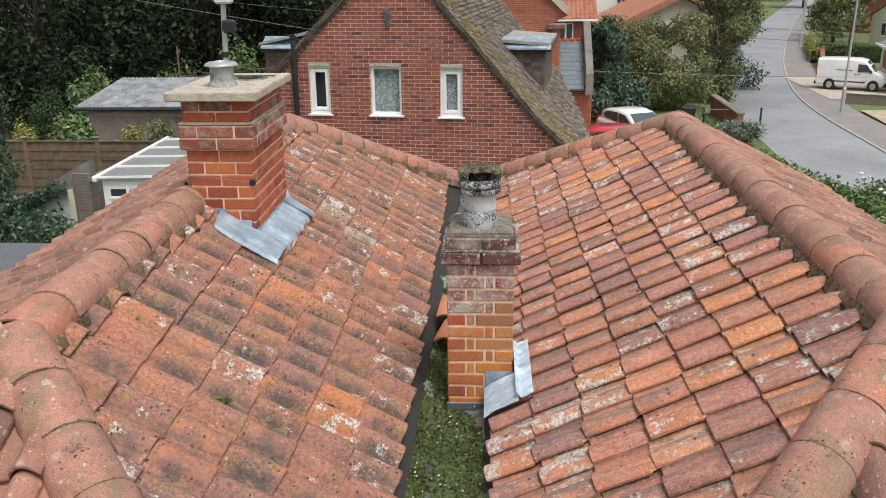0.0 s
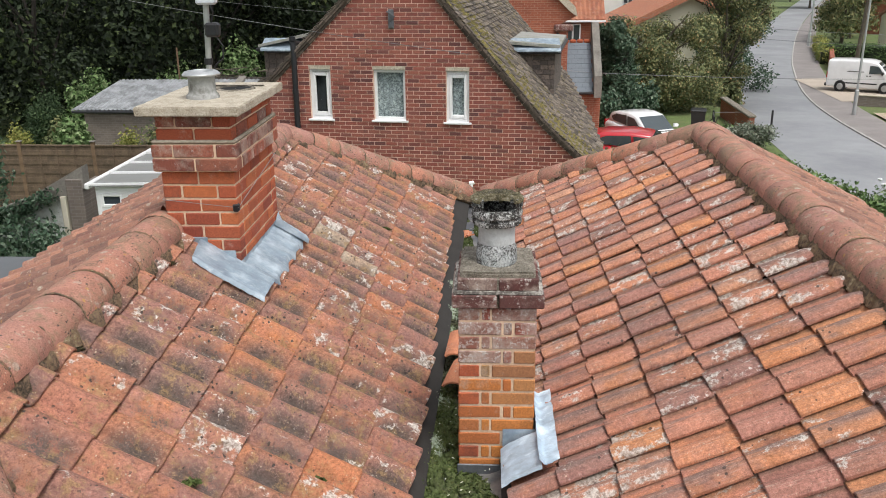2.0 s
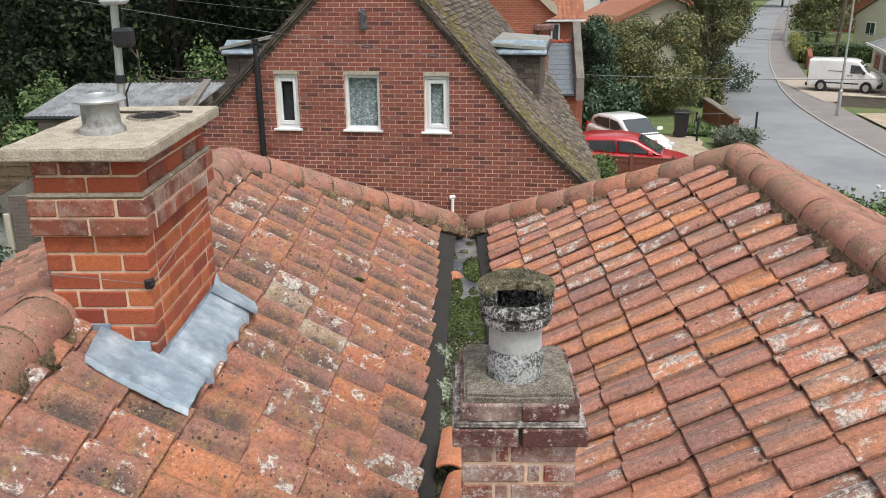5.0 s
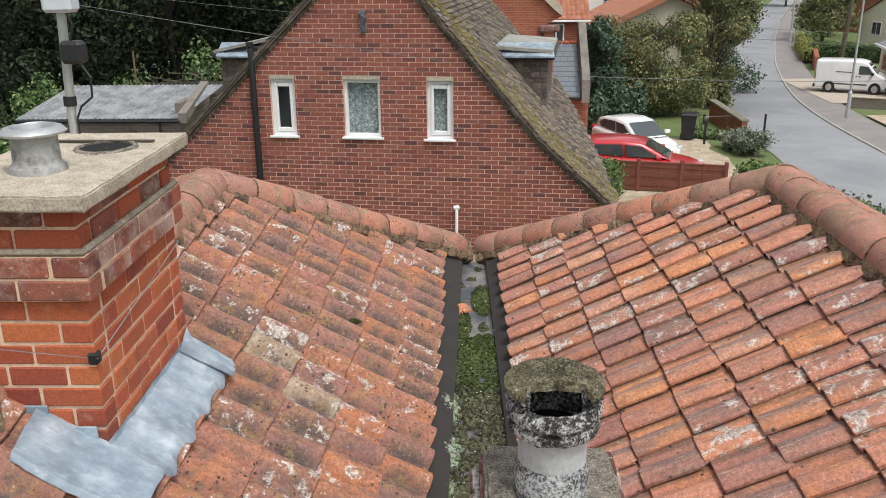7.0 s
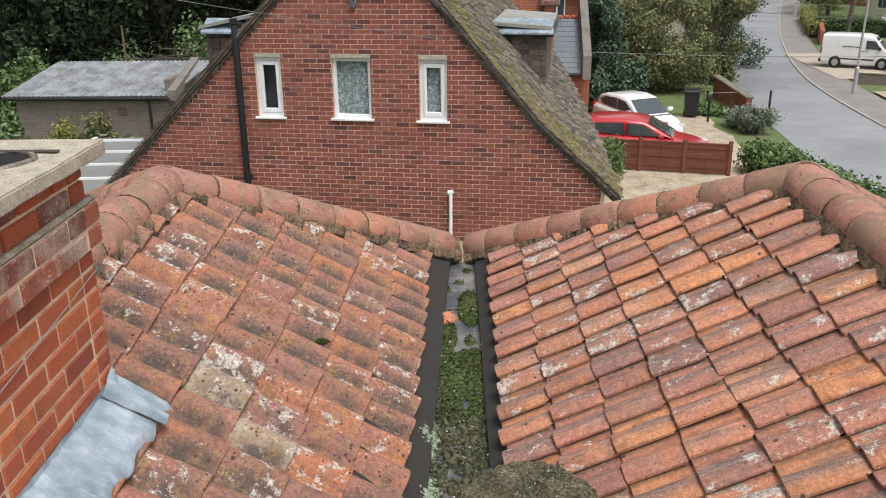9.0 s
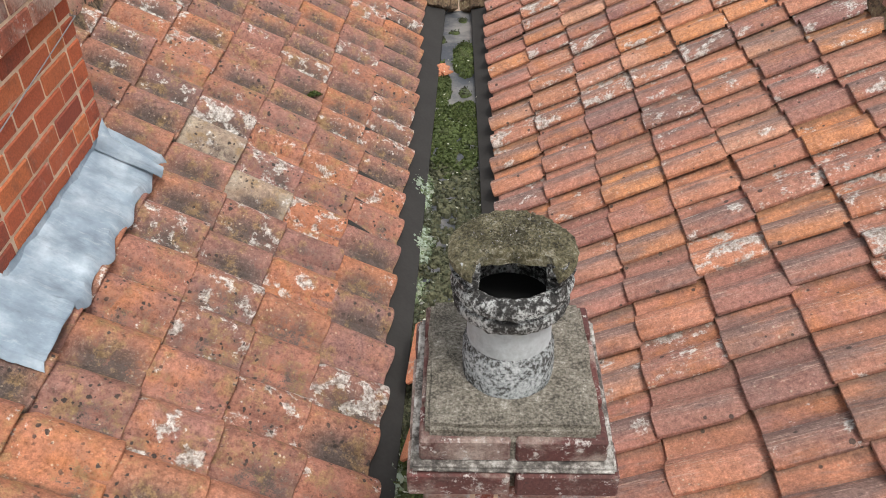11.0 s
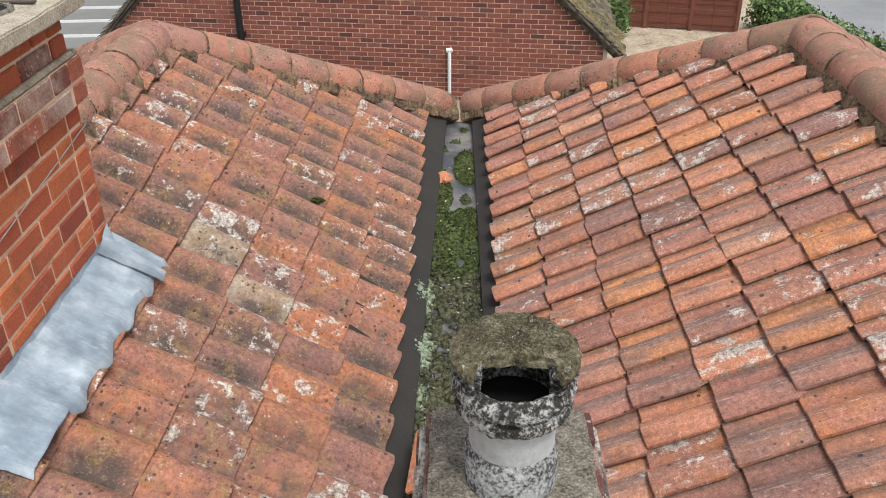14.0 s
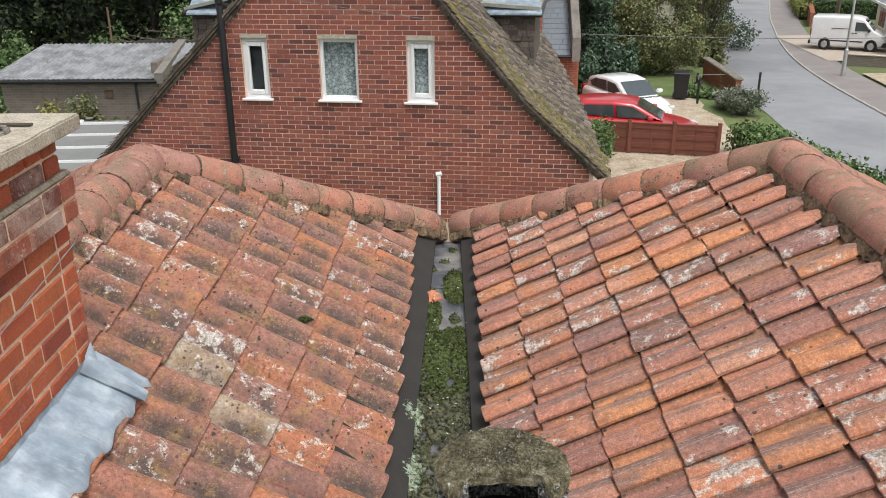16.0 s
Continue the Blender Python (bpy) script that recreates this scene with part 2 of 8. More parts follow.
    mid = add_math(n, l, "MULTIPLY", dots(n, l, wavy, 48.0, lichen, 0.5, 0.12), zone)
    col = add_mix(n, l, add_math(n, l, "MULTIPLY", mid, 0.7), col, (0.50, 0.43, 0.33))
    small = add_math(n, l, "MULTIPLY", dots(n, l, pos, 85.0, cream, 0.45, 0.12), add_ramp(n, l, add_noise(n, l, pos, 7.0, 5.0, 0.6, w), [(0.52, 0.0), (0.60, 1.0)]))
    col = add_mix(n, l, add_math(n, l, "MULTIPLY", small, 0.75), col, (0.56, 0.47, 0.35))
    gold = add_math(n, l, "MULTIPLY", dots(n, l, wavy, 38.0, 0.25, 0.45, 0.15), add_ramp(n, l, add_noise(n, l, pos, 5.0, 4.0, 0.6, add_math(n, l, "ADD", w, 9.0)), [(0.48, 0.0), (0.6, 1.0)]))
    col = add_mix(n, l, add_math(n, l, "MULTIPLY", gold, 0.7), col, (0.44, 0.25, 0.06))
    if shaped:
        # a film of dirt where the next roll meets the hollow, with painted edge shade
        seam = add_ramp(n, l, sep.outputs[0], [(0.018, 0.75), (0.05, 0.0)])
        col = add_mix(n, l, seam, col, (0.085, 0.07, 0.045))
    fine = add_noise(n, l, pos, 170.0, 6.0, 0.8)
    col = add_mix(n, l, 0.75, col, add_ramp(n, l, fine, [(0.3, 0.12), (0.7, 0.88)]), "OVERLAY")
    l.new(col, b.inputs["Base Color"])
    b.inputs["Roughness"].default_value = 0.85
    add_bump(n, l, add_mix(n, l, 0.4, fine, wave.outputs["Fac"]), b, 0.6, 0.005)
    return mt


def own_random(n, l, rnd, k):
    """A further random number of the same piece."""
    t = n.new("ShaderNodeTexWhiteNoise")
    t.noise_dimensions = "1D"
    l.new(add_math(n, l, "MULTIPLY", rnd, k), t.inputs["W"])
    return t.outputs["Value"]


def pantile_clay(name, stops, kind, soot=0.5, crust_at=0.60, film=0.5, orange=0.7):
    """Old pantiles: "pan" keeps dark growth in the hollow, "roll" weathers grey in streaks along the roll."""
    mt, n, l, b = nodes_of(name)
    pos = n.new("ShaderNodeNewGeometry").outputs["Position"]
    own = n.new("ShaderNodeTexCoord").outputs["Object"]
    sep = n.new("ShaderNodeSeparateXYZ")
    l.new(own, sep.inputs[0])
    across, along = sep.outputs[0], sep.outputs[1]
    rnd = random_of(n, False)
    r1, r2, r3, r4 = (own_random(n, l, rnd, k) for k in (37.1, 91.7, 53.3, 17.9))
    w = add_math(n, l, "MULTIPLY", rnd, 60.0)
    plus = lambda v: add_math(n, l, "ADD", w, v)
    times = lambda a, c: add_math(n, l, "MULTIPLY", a, c)
    grain = add_noise(n, l, pos, 150.0, 5.0, 0.75)
    coarse = add_noise(n, l, pos, 55.0, 6.0, 0.7)
    g = add_math(n, l, "SUBTRACT", add_mix(n, l, 0.5, grain, coarse), 0.5)
    col = add_ramp(n, l, rnd, stops)
    # clouds of fired orange and of dusky brown
    c1 = add_noise(n, l, own, 9.0, 4.0, 0.6, w)
    col = add_mix(n, l, times(add_ramp(n, l, c1, [(0.42, 0.0), (0.62, orange)]), add_ramp(n, l, r1, [(0.25, 0.1), (0.8, 1.0)])), col, (0.46, 0.180, 0.072))
    c2 = add_noise(n, l, own, 7.0, 5.0, 0.65, plus(3.0))
    col = add_mix(n, l, times(add_ramp(n, l, c2, [(0.46, 0.0), (0.62, 0.75)]), r2), col, (0.185, 0.085, 0.066))
    if kind == "roll":
        crest = add_ramp(n, l, across, [(0.075, 0.0), (0.12, 1.0), (0.185, 1.0), (0.222, 0.15)])
        long_noise = add_noise(n, l, own, 1.0, 6.0, 0.65, plus(7.0), (24, 5, 10))
        amount = add_math(n, l, "ADD", add_math(n, l, "SUBTRACT", long_noise, film), times(add_math(n, l, "SUBTRACT", r3, 0.5), 0.30))
        amount = add_math(n, l, "ADD", amount, times(g, 0.25))
        grey = add_math(n, l, "MAXIMUM", times(crest, add_ramp(n, l, add_math(n, l, "ADD", amount, 0.5), [(0.44, 0.0), (0.60, 0.85)])), add_ramp(n, l, add_math(n, l, "ADD", amount, 0.5), [(0.60, 0.0), (0.72, 0.7)]))
        col = add_mix(n, l, grey, col, (0.178, 0.120, 0.108))
        streak = add_noise(n, l, own, 1.0, 7.0, 0.8, w, (170, 8, 30))
        col = add_mix(n, l, times(add_ramp(n, l, streak, [(0.54, 0.0), (0.60, 0.65)]), add_ramp(n, l, crest, [(0.0, 0.25), (1.0, 1.0)])), col, (0.50, 0.35, 0.275))
        col = add_mix(n, l, times(add_ramp(n, l, streak, [(0.36, 0.8), (0.45, 0.0)]), add_ramp(n, l, crest, [(0.0, 0.3), (1.0, 1.0)])), col, (0.075, 0.046, 0.040))
        shape = (19, 10, 14)
    else:
        hollow = times(add_ramp(n, l, across, [(0.012, 0.35), (0.045, 1.0), (0.10, 1.0), (0.15, 0.25), (0.21, 0.05)]), add_ramp(n, l, along, [(0.0, 0.35), (0.06, 1.0), (0.17, 1.0), (0.25, 0.25)]))
        lump = add_noise(n, l, own, 13.0, 6.0, 0.66, plus(7.0))
        amount = add_math(n, l, "ADD", add_math(n, l, "SUBTRACT", lump, soot), times(add_math(n, l, "SUBTRACT", r3, 0.5), 0.42))
        halo = times(hollow, add_ramp(n, l, add_math(n, l, "ADD", add_math(n, l, "ADD", amount, times(g, 0.5)), 0.5), [(0.44, 0.0), (0.60, 0.85)]))
        col = add_mix(n, l, halo, col, (0.185, 0.125, 0.108))
        speck = times(halo, add_ramp(n, l, grain, [(0.56, 0.0), (0.64, 0.75)]))
        col = add_mix(n, l, speck, col, (0.40, 0.345, 0.30))
        core = times(hollow, add_ramp(n, l, add_math(n, l, "ADD", add_math(n, l, "ADD", amount, times(g, 2.0)), 0.5), [(0.53, 0.0), (0.59, 0.9)]))
        col = add_mix(n, l, core, col, (0.070, 0.054, 0.047))
        ochre = add_noise(n, l, own, 13.0, 6.0, 0.7, plus(11.0))
        col = add_mix(n, l, add_ramp(n, l, add_math(n, l, "ADD", ochre, times(g, 0.5)), [(0.52, 0.0), (0.63, 0.7)]), col, (0.250, 0.160, 0.070))
        shape = (17, 15, 15)
    # crisp pale crusts
    c3 = add_noise(n, l, own, 1.0, 7.0, 0.6, plus(5.0), shape)
    lim = add_math(n, l, "ADD", add_math(n, l, "ADD", c3, times(g, 0.40)), times(add_math(n, l, "SUBTRACT", r4, 0.5), 0.24))
    tone = add_ramp(n, l, coarse, [(0.36, (0.22, 0.18, 0.15)), (0.47, (0.38, 0.35, 0.315)), (0.60, (0.53, 0.51, 0.475))])
    col = add_mix(n, l, add_ramp(n, l, lim, [(crust_at, 0.0), (crust_at + 0.05, 0.8)]), col, tone)
    zone = add_ramp(n, l, add_noise(n, l, pos, 4.0, 4.0, 0.6, w), [(0.46, 0.0), (0.62, 1.0)])
    col = add_mix(n, l, times(times(dots(n, l, pos, 75.0, 0.35, 0.42, 0.15), zone), 0.7), col, (0.56, 0.47, 0.34))
    if kind == "pan":
        wave = n.new("ShaderNodeTexNoise")
        wave.inputs["Scale"].default_value = 70.0
        l.new(pos, wave.inputs["Vector"])
        vm = n.new("ShaderNodeVectorMath")
        vm.operation = "MULTIPLY_ADD"
        l.new(wave.outputs["Color"], vm.inputs[0])
        vm.inputs[1].default_value = (0.016, 0.016, 0.016)
        l.new(pos, vm.inputs[2])
        where = add_ramp(n, l, add_noise(n, l, pos, 2.6, 4.0), [(0.44, 0.0), (0.54, 1.0)])
        col = add_mix(n, l, times(dots(n, l, vm.outputs[0], 46.0, 0.62, 0.42, 0.08), where), col, (0.055, 0.040, 0.034))
    else:
        col = add_mix(n, l, times(dots(n, l, pos, 40.0, 0.10, 0.42, 0.1), 0.9), col, (0.055, 0.040, 0.034))
    # dirt in the joint plus the roll edge's shadow line, painted dark
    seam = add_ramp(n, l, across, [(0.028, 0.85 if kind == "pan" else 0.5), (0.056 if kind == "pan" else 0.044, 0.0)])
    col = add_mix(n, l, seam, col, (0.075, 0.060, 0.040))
    col = add_mix(n, l, 0.55, col, add_ramp(n, l, grain, [(0.28, 0.12), (0.72, 0.88)]), "OVERLAY")
    col = add_mix(n, l, 0.65 if kind == "pan" else 0.45, col, add_ramp(n, l, coarse, [(0.3, 0.1), (0.7, 0.9)]), "OVERLAY")
    mid = add_noise(n, l, pos, 30.0, 8.0, 0.85)
    col = add_mix(n, l, add_ramp(n, l, mid, [(0.60, 0.0), (0.64, 0.55 if kind == "pan" else 0.35)]), col, (0.40, 0.33, 0.25))
    col = add_mix(n, l, add_ramp(n, l, mid, [(0.36, 0.7 if kind == "pan" else 0.5), (0.40, 0.0)]), col, (0.085, 0.058, 0.046))
    l.new(col, b.inputs["Base Color"])
    b.inputs["Roughness"].default_value = 0.85
    add_bump(n, l, add_mix(n, l, 0.5, grain, coarse), b, 0.7, 0.006)
    return mt


def crust(name, stops, scale=60.0, rough=0.95, bump=0.9, size=0.006, broad=0.35):
    """Granular growth in crisp grains: colour stops over a grainy noise shifted by broad patches."""
    mt, n, l, b = nodes_of(name)
    pos = n.new("ShaderNodeNewGeometry").outputs["Position"]
    g = add_noise(n, l, pos, scale, 5.0, 0.75)
    p = add_noise(n, l, pos, scale * 0.14, 4.0, 0.6)
    fac = add_math(n, l, "ADD", g, add_math(n, l, "MULTIPLY", add_math(n, l, "SUBTRACT", p, 0.5), broad * 2))
    col = add_ramp(n, l, fac, stops)
    l.new(col, b.inputs["Base Color"])
    b.inputs["Roughness"].default_value = rough
    add_bump(n, l, g, b, bump, size)
    return mt


def brick_clay(name, stops, island=False, soot=0.66, pale=0.72, grime=(0.05, 0.04, 0.035), bloom=(0.5, 0.42, 0.36), crusty=0.0):
    mt, n, l, b = nodes_of(name)
    pos = n.new("ShaderNodeNewGeometry").outputs["Position"]
    rnd = random_of(n, island)
    col = add_ramp(n, l, rnd, stops)
    cloud = add_noise(n, l, pos, 7.0, 6.0, 0.7)
    col = add_mix(n, l, add_ramp(n, l, cloud, [(soot - 0.12, 0.0), (soot + 0.1, 0.7)]), col, grime)
    wash = add_noise(n, l, pos, 4.0, 7.0, 0.75, add_math(n, l, "MULTIPLY", rnd, 9.0))
    col = add_mix(n, l, add_ramp(n, l, wash, [(pale - 0.1, 0.0), (pale + 0.06, 0.7)]), col, bloom)
    if crusty:
        g = add_noise(n, l, pos, 38.0, 7.0, 0.78, add_math(n, l, "MULTIPLY", rnd, 9.0))
        col = add_mix(n, l, add_ramp(n, l, g, [(0.62 - crusty, 0.0), (0.66 - crusty, 0.85)]), col, (0.52, 0.48, 0.45))
        col = add_mix(n, l, add_ramp(n, l, g, [(0.33, 0.8), (0.38, 0.0)]), col, grime)
    fine = add_noise(n, l, pos, 140.0, 6.0, 0.7)
    col = add_mix(n, l, 0.6, col, add_ramp(n, l, fine, [(0.3, 0.2), (0.7, 0.8)]), "OVERLAY")
    l.new(col, b.inputs["Base Color"])
    b.inputs["Roughness"].default_value = 0.9
    add_bump(n, l, fine, b, 0.4, 0.003)
    return mt


def sheet_lead(name, gain=1.0):
    """New lead: pale blue-grey with a white bloom, dull rubbed streaks and soft dents."""
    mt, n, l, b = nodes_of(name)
    pos = n.new("ShaderNodeNewGeometry").outputs["Position"]
    broad = add_noise(n, l, pos, 7.0, 5.0, 0.6)
    col = add_ramp(n, l, broad, [(0.34, (0.21, 0.265, 0.32)), (0.50, (0.285, 0.36, 0.43)), (0.60, (0.38, 0.46, 0.53)), (0.74, (0.57, 0.66, 0.72))])
    rub = add_noise(n, l, pos, 1.0, 7.0, 0.7, None, (9, 32, 9))
    col = add_mix(n, l, add_ramp(n, l, rub, [(0.34, 0.4), (0.46, 0.0)]), col, (0.17, 0.20, 0.23))
    col = add_mix(n, l, add_ramp(n, l, rub, [(0.56, 0.0), (0.68, 0.5)]), col, (0.56, 0.62, 0.66))
    col = add_mix(n, l, 1.0, col, (gain, gain, gain), "MULTIPLY")
    l.new(col, b.inputs["Base Color"])
    b.inputs["Roughness"].default_value, b.inputs["Metallic"].default_value = 0.5, 0.15
    add_bump(n, l, add_mix(n, l, 0.5, broad, rub), b, 0.5, 0.012)
    return mt


TILE_STOPS_L = [(0.0, (0.22, 0.118, 0.095)), (0.12, (0.38, 0.150, 0.095)), (0.22, (0.27, 0.125, 0.095)), (0.34, (0.47, 0.165, 0.068)), (0.46, (0.24, 0.125, 0.102)), (0.58, (0.39, 0.160, 0.100)), (0.7, (0.29, 0.140, 0.110)), (0.8, (0.45, 0.175, 0.085)), (0.9, (0.33, 0.150, 0.110)), (1.0, (0.42, 0.185, 0.125))]
TILE_STOPS_R = [(0.0, (0.22, 0.112, 0.090)), (0.16, (0.47, 0.19, 0.115)), (0.3, (0.31, 0.14, 0.105)), (0.42, (0.52, 0.215, 0.115)), (0.56, (0.25, 0.125, 0.105)), (0.7, (0.54, 0.225, 0.09)), (0.84, (0.40, 0.17, 0.12)), (1.0, (0.48, 0.245, 0.145))]
M_TILE_L = pantile_clay("clay_tile_lichened", [(a, (0.97 * c[0], 1.02 * c[1], 1.12 * c[2])) for a, c in TILE_STOPS_L], "pan", soot=0.405, crust_at=0.630)
M_TILE_PALE = pantile_clay("clay_tile_bleached", [(0.0, (0.36, 0.30, 0.225)), (1.0, (0.42, 0.37, 0.29))], "pan", soot=0.43, crust_at=0.62, orange=0.35)
M_TILE_R = pantile_clay("clay_tile_streaked", [(a, (1.08 * c[0], 1.12 * c[1], 1.20 * c[2])) for a, c in TILE_STOPS_R], "roll", film=0.485, crust_at=0.618)
M_TILE_FAR = clay_tile("clay_tile_small", [(0.0, (0.13, 0.075, 0.062)), (0.2, (0.36, 0.180, 0.130)), (0.4, (0.18, 0.100, 0.080)), (0.6, (0.42, 0.21, 0.145)), (0.8, (0.15, 0.086, 0.070)), (1.0, (0.32, 0.175, 0.130))], island=True, grey=0.60, lichen=0.22, spots=False, dark=0.64, warm=0.15)
M_RIDGE = clay_tile("clay_ridge", [(0.0, (0.345, 0.175, 0.135)), (0.3, (0.405, 0.195, 0.145)), (0.6, (0.36, 0.185, 0.150)), (0.8, (0.45, 0.19, 0.12)), (1.0, (0.395, 0.205, 0.16))], grey=0.50, lichen=0.16, dark=0.65, cream=0.2, warm=0.18)
M_FRESH = clay_tile("clay_fresh", [(0.0, (0.48, 0.19, 0.10)), (1.0, (0.54, 0.22, 0.12))], grey=0.72, lichen=0.08, spots=False, dark=0.75, cream=0.1)
M_BED = crust("bedding_mortar_mossy", [(0.28, (0.025, 0.020, 0.014)), (0.42, (0.09, 0.066, 0.042)), (0.52, (0.20, 0.13, 0.085)), (0.60, (0.20, 0.145, 0.075)), (0.74, (0.36, 0.30, 0.21))], 60.0, size=0.014)
M_FELT = plain("roof_underlay", (0.03, 0.028, 0.026), 0.9)
M_VALLEY = plain("bituminous_valley_felt", (0.062, 0.068, 0.080), 0.42, vary=0.35, scale=4, bump=0.3, dirt=(0.24, 0.225, 0.21), dirt_scale=3.5, dirt_at=(0.46, 0.66))
M_LEAD = sheet_lead("sheet_lead", 0.95)
# brightened copy for the soaker: the sky's reflection is put into its colour
M_LEAD_SKY = sheet_lead("sheet_lead_sky_sheen", 1.6)
M_LEAD_DULL = sheet_lead("sheet_lead_rubbed", 0.72)
M_LEAD_DARK = plain("sheet_lead_dull", (0.13, 0.14, 0.155), 0.5, metal=0.4, vary=0.35, scale=8, bump=0.4)
M_MOSS = plain("moss", (0.075, 0.10, 0.03), 0.95, vary=0.5, scale=14, grain=150, bump=0.9, dirt=(0.06, 0.06, 0.035), dirt_scale=7.0, dirt_at=(0.5, 0.7))
M_MOSS_DRY = plain("moss_dull", (0.10, 0.10, 0.055), 0.95, vary=0.5, scale=10, grain=120, bump=0.9, dirt=(0.045, 0.05, 0.03), dirt_scale=8.0)
M_SEDUM = plain("silver_leaves", (0.3, 0.36, 0.28), 0.8, vary=0.3)
M_BRICK_A = brick_clay("chimney_brick_red", [(0.0, (0.24, 0.055, 0.035)), (0.2, (0.42, 0.105, 0.045)), (0.4, (0.33, 0.078, 0.040)), (0.6, (0.48, 0.145, 0.055)), (0.8, (0.37, 0.085, 0.042)), (1.0, (0.46, 0.12, 0.050))], soot=0.66, pale=0.68, crusty=0.0)
M_BRICK_CORBEL = brick_clay("chimney_brick_weathered", [(0.0, (0.17, 0.055, 0.042)), (0.5, (0.33, 0.10, 0.06)), (1.0, (0.27, 0.10, 0.065))], soot=0.6, pale=0.58, crusty=0.03)
M_BRICK_B = brick_clay("chimney_brick_mottled", [(0.0, (0.36, 0.11, 0.045)), (0.3, (0.48, 0.16, 0.045)), (0.6, (0.53, 0.20, 0.05)), (0.8, (0.42, 0.14, 0.05)), (1.0, (0.45, 0.21, 0.08))], soot=0.68, pale=0.66)
M_BRICK_SOOT = brick_clay("chimney_brick_sooty", [(0.0, (0.07, 0.032, 0.03)), (0.5, (0.13, 0.042, 0.037)), (1.0, (0.10, 0.045, 0.04))], soot=0.6, pale=0.60, crusty=0.06)
M_BRICK_PALE = brick_clay("chimney_brick_bleached", [(0.0, (0.20, 0.075, 0.058)), (0.35, (0.30, 0.085, 0.058)), (0.65, (0.26, 0.12, 0.085)), (1.0, (0.23, 0.095, 0.072))], soot=0.64, pale=0.56, crusty=0.09, bloom=(0.56, 0.49, 0.44))
M_BRICK_OLIVE = brick_clay("chimney_brick_olive", [(0.0, (0.30, 0.17, 0.075)), (0.5, (0.36, 0.21, 0.09)), (1.0, (0.33, 0.15, 0.07))], soot=0.66, pale=0.66)
M_MORTAR = plain("mortar_pale", (0.66, 0.50, 0.36), 0.95, vary=0.3, scale=8, bump=0.6, dirt=(0.26, 0.17, 0.11), dirt_scale=5.0, dirt_at=(0.55, 0.75))
M_FLAUNCH = crust("cement_weathered", [(0.32, (0.045, 0.040, 0.032)), (0.44, (0.13, 0.115, 0.09)), (0.54, (0.235, 0.21, 0.17)), (0.64, (0.33, 0.30, 0.25)), (0.72, (0.58, 0.55, 0.50))], 150.0, broad=0.24)
M_SLAB = crust("concrete_slab", [(0.28, (0.13, 0.11, 0.08)), (0.40, (0.34, 0.295, 0.23)), (0.54, (0.48, 0.43, 0.345)), (0.70, (0.64, 0.60, 0.52))], 120.0, broad=0.22, bump=0.8)
M_POT = crust("pot_cement_lichened", [(0.36, (0.028, 0.028, 0.026)), (0.45, (0.10, 0.10, 0.095)), (0.52, (0.34, 0.36, 0.365)), (0.66, (0.58, 0.60, 0.60))], 120.0, size=0.006, broad=0.25)
M_POT_BLACK = crust("pot_rim_crust", [(0.40, (0.022, 0.021, 0.020)), (0.49, (0.075, 0.072, 0.068)), (0.54, (0.28, 0.285, 0.28)), (0.62, (0.56, 0.57, 0.56))], 85.0, size=0.008, broad=0.28)
M_POT_PALE = plain("pot_cement_pale", (0.50, 0.53, 0.54), 0.9, vary=0.2, scale=10, bump=0.4, dirt=(0.2, 0.2, 0.2), dirt_scale=8.0)
M_VENT = plain("vent_cement_grey", (0.33, 0.335, 0.325), 0.9, vary=0.3, scale=14, bump=0.5, dirt=(0.12, 0.115, 0.10), dirt_scale=11.0, dirt_at=(0.5, 0.7))
M_FLUE = plain("flue_soot", (0.006, 0.006, 0.006), 1.0, bump=0)
M_GALV = plain("galvanised_steel", (0.5, 0.52, 0.53), 0.45, metal=0.7, vary=0.15)
M_BLACK = plain("black_plastic", (0.014, 0.015, 0.018), 0.45, vary=0.3)
M_GREYBOX = plain("pale_grey_plastic", (0.55, 0.6, 0.66), 0.5, vary=0.08, bump=0)
M_WIRE = plain("grey_wire", (0.26, 0.27, 0.28), 0.5, vary=0.2, bump=0)
M_CABLE = plain("weathered_cable", (0.15, 0.155, 0.16), 0.6, vary=0.2, bump=0)
M_WHITE = plain("white_upvc", (0.80, 0.81, 0.82), 0.35, vary=0.05, bump=0)
M_HOUSE_BRICK = brick_clay("house_brick_part", [(0.0, (0.11, 0.042, 0.040)), (0.2, (0.22, 0.068, 0.052)), (0.5, (0.27, 0.080, 0.058)), (0.75, (0.29, 0.102, 0.072)), (0.92, (0.24, 0.085, 0.068)), (1.0, (0.13, 0.050, 0.046))], soot=0.68, pale=0.74, bloom=(0.42, 0.27, 0.22))
M_HOUSE_BRICK_I = brick_clay("house_brick_rest", [(0.0, (0.11, 0.042, 0.040)), (0.2, (0.22, 0.068, 0.052)), (0.5, (0.27, 0.080, 0.058)), (0.75, (0.29, 0.102, 0.072)), (0.92, (0.24, 0.085, 0.068)), (1.0, (0.13, 0.050, 0.046))], island=True, soot=0.68, pale=0.74, bloom=(0.42, 0.27, 0.22))
M_HOUSE_MORTAR = plain("house_mortar", (0.70, 0.52, 0.43), 0.95, vary=0.2, scale=2.0, bump=0.5, dirt=(0.36, 0.21, 0.16), dirt_scale=1.2, dirt_at=(0.52, 0.75))
M_LEDGE = crust("cement_fillet", [(0.26, (0.10, 0.085, 0.06)), (0.42, (0.26, 0.225, 0.17)), (0.6, (0.36, 0.315, 0.25)), (0.76, (0.48, 0.44, 0.37))], 60.0, broad=0.3)
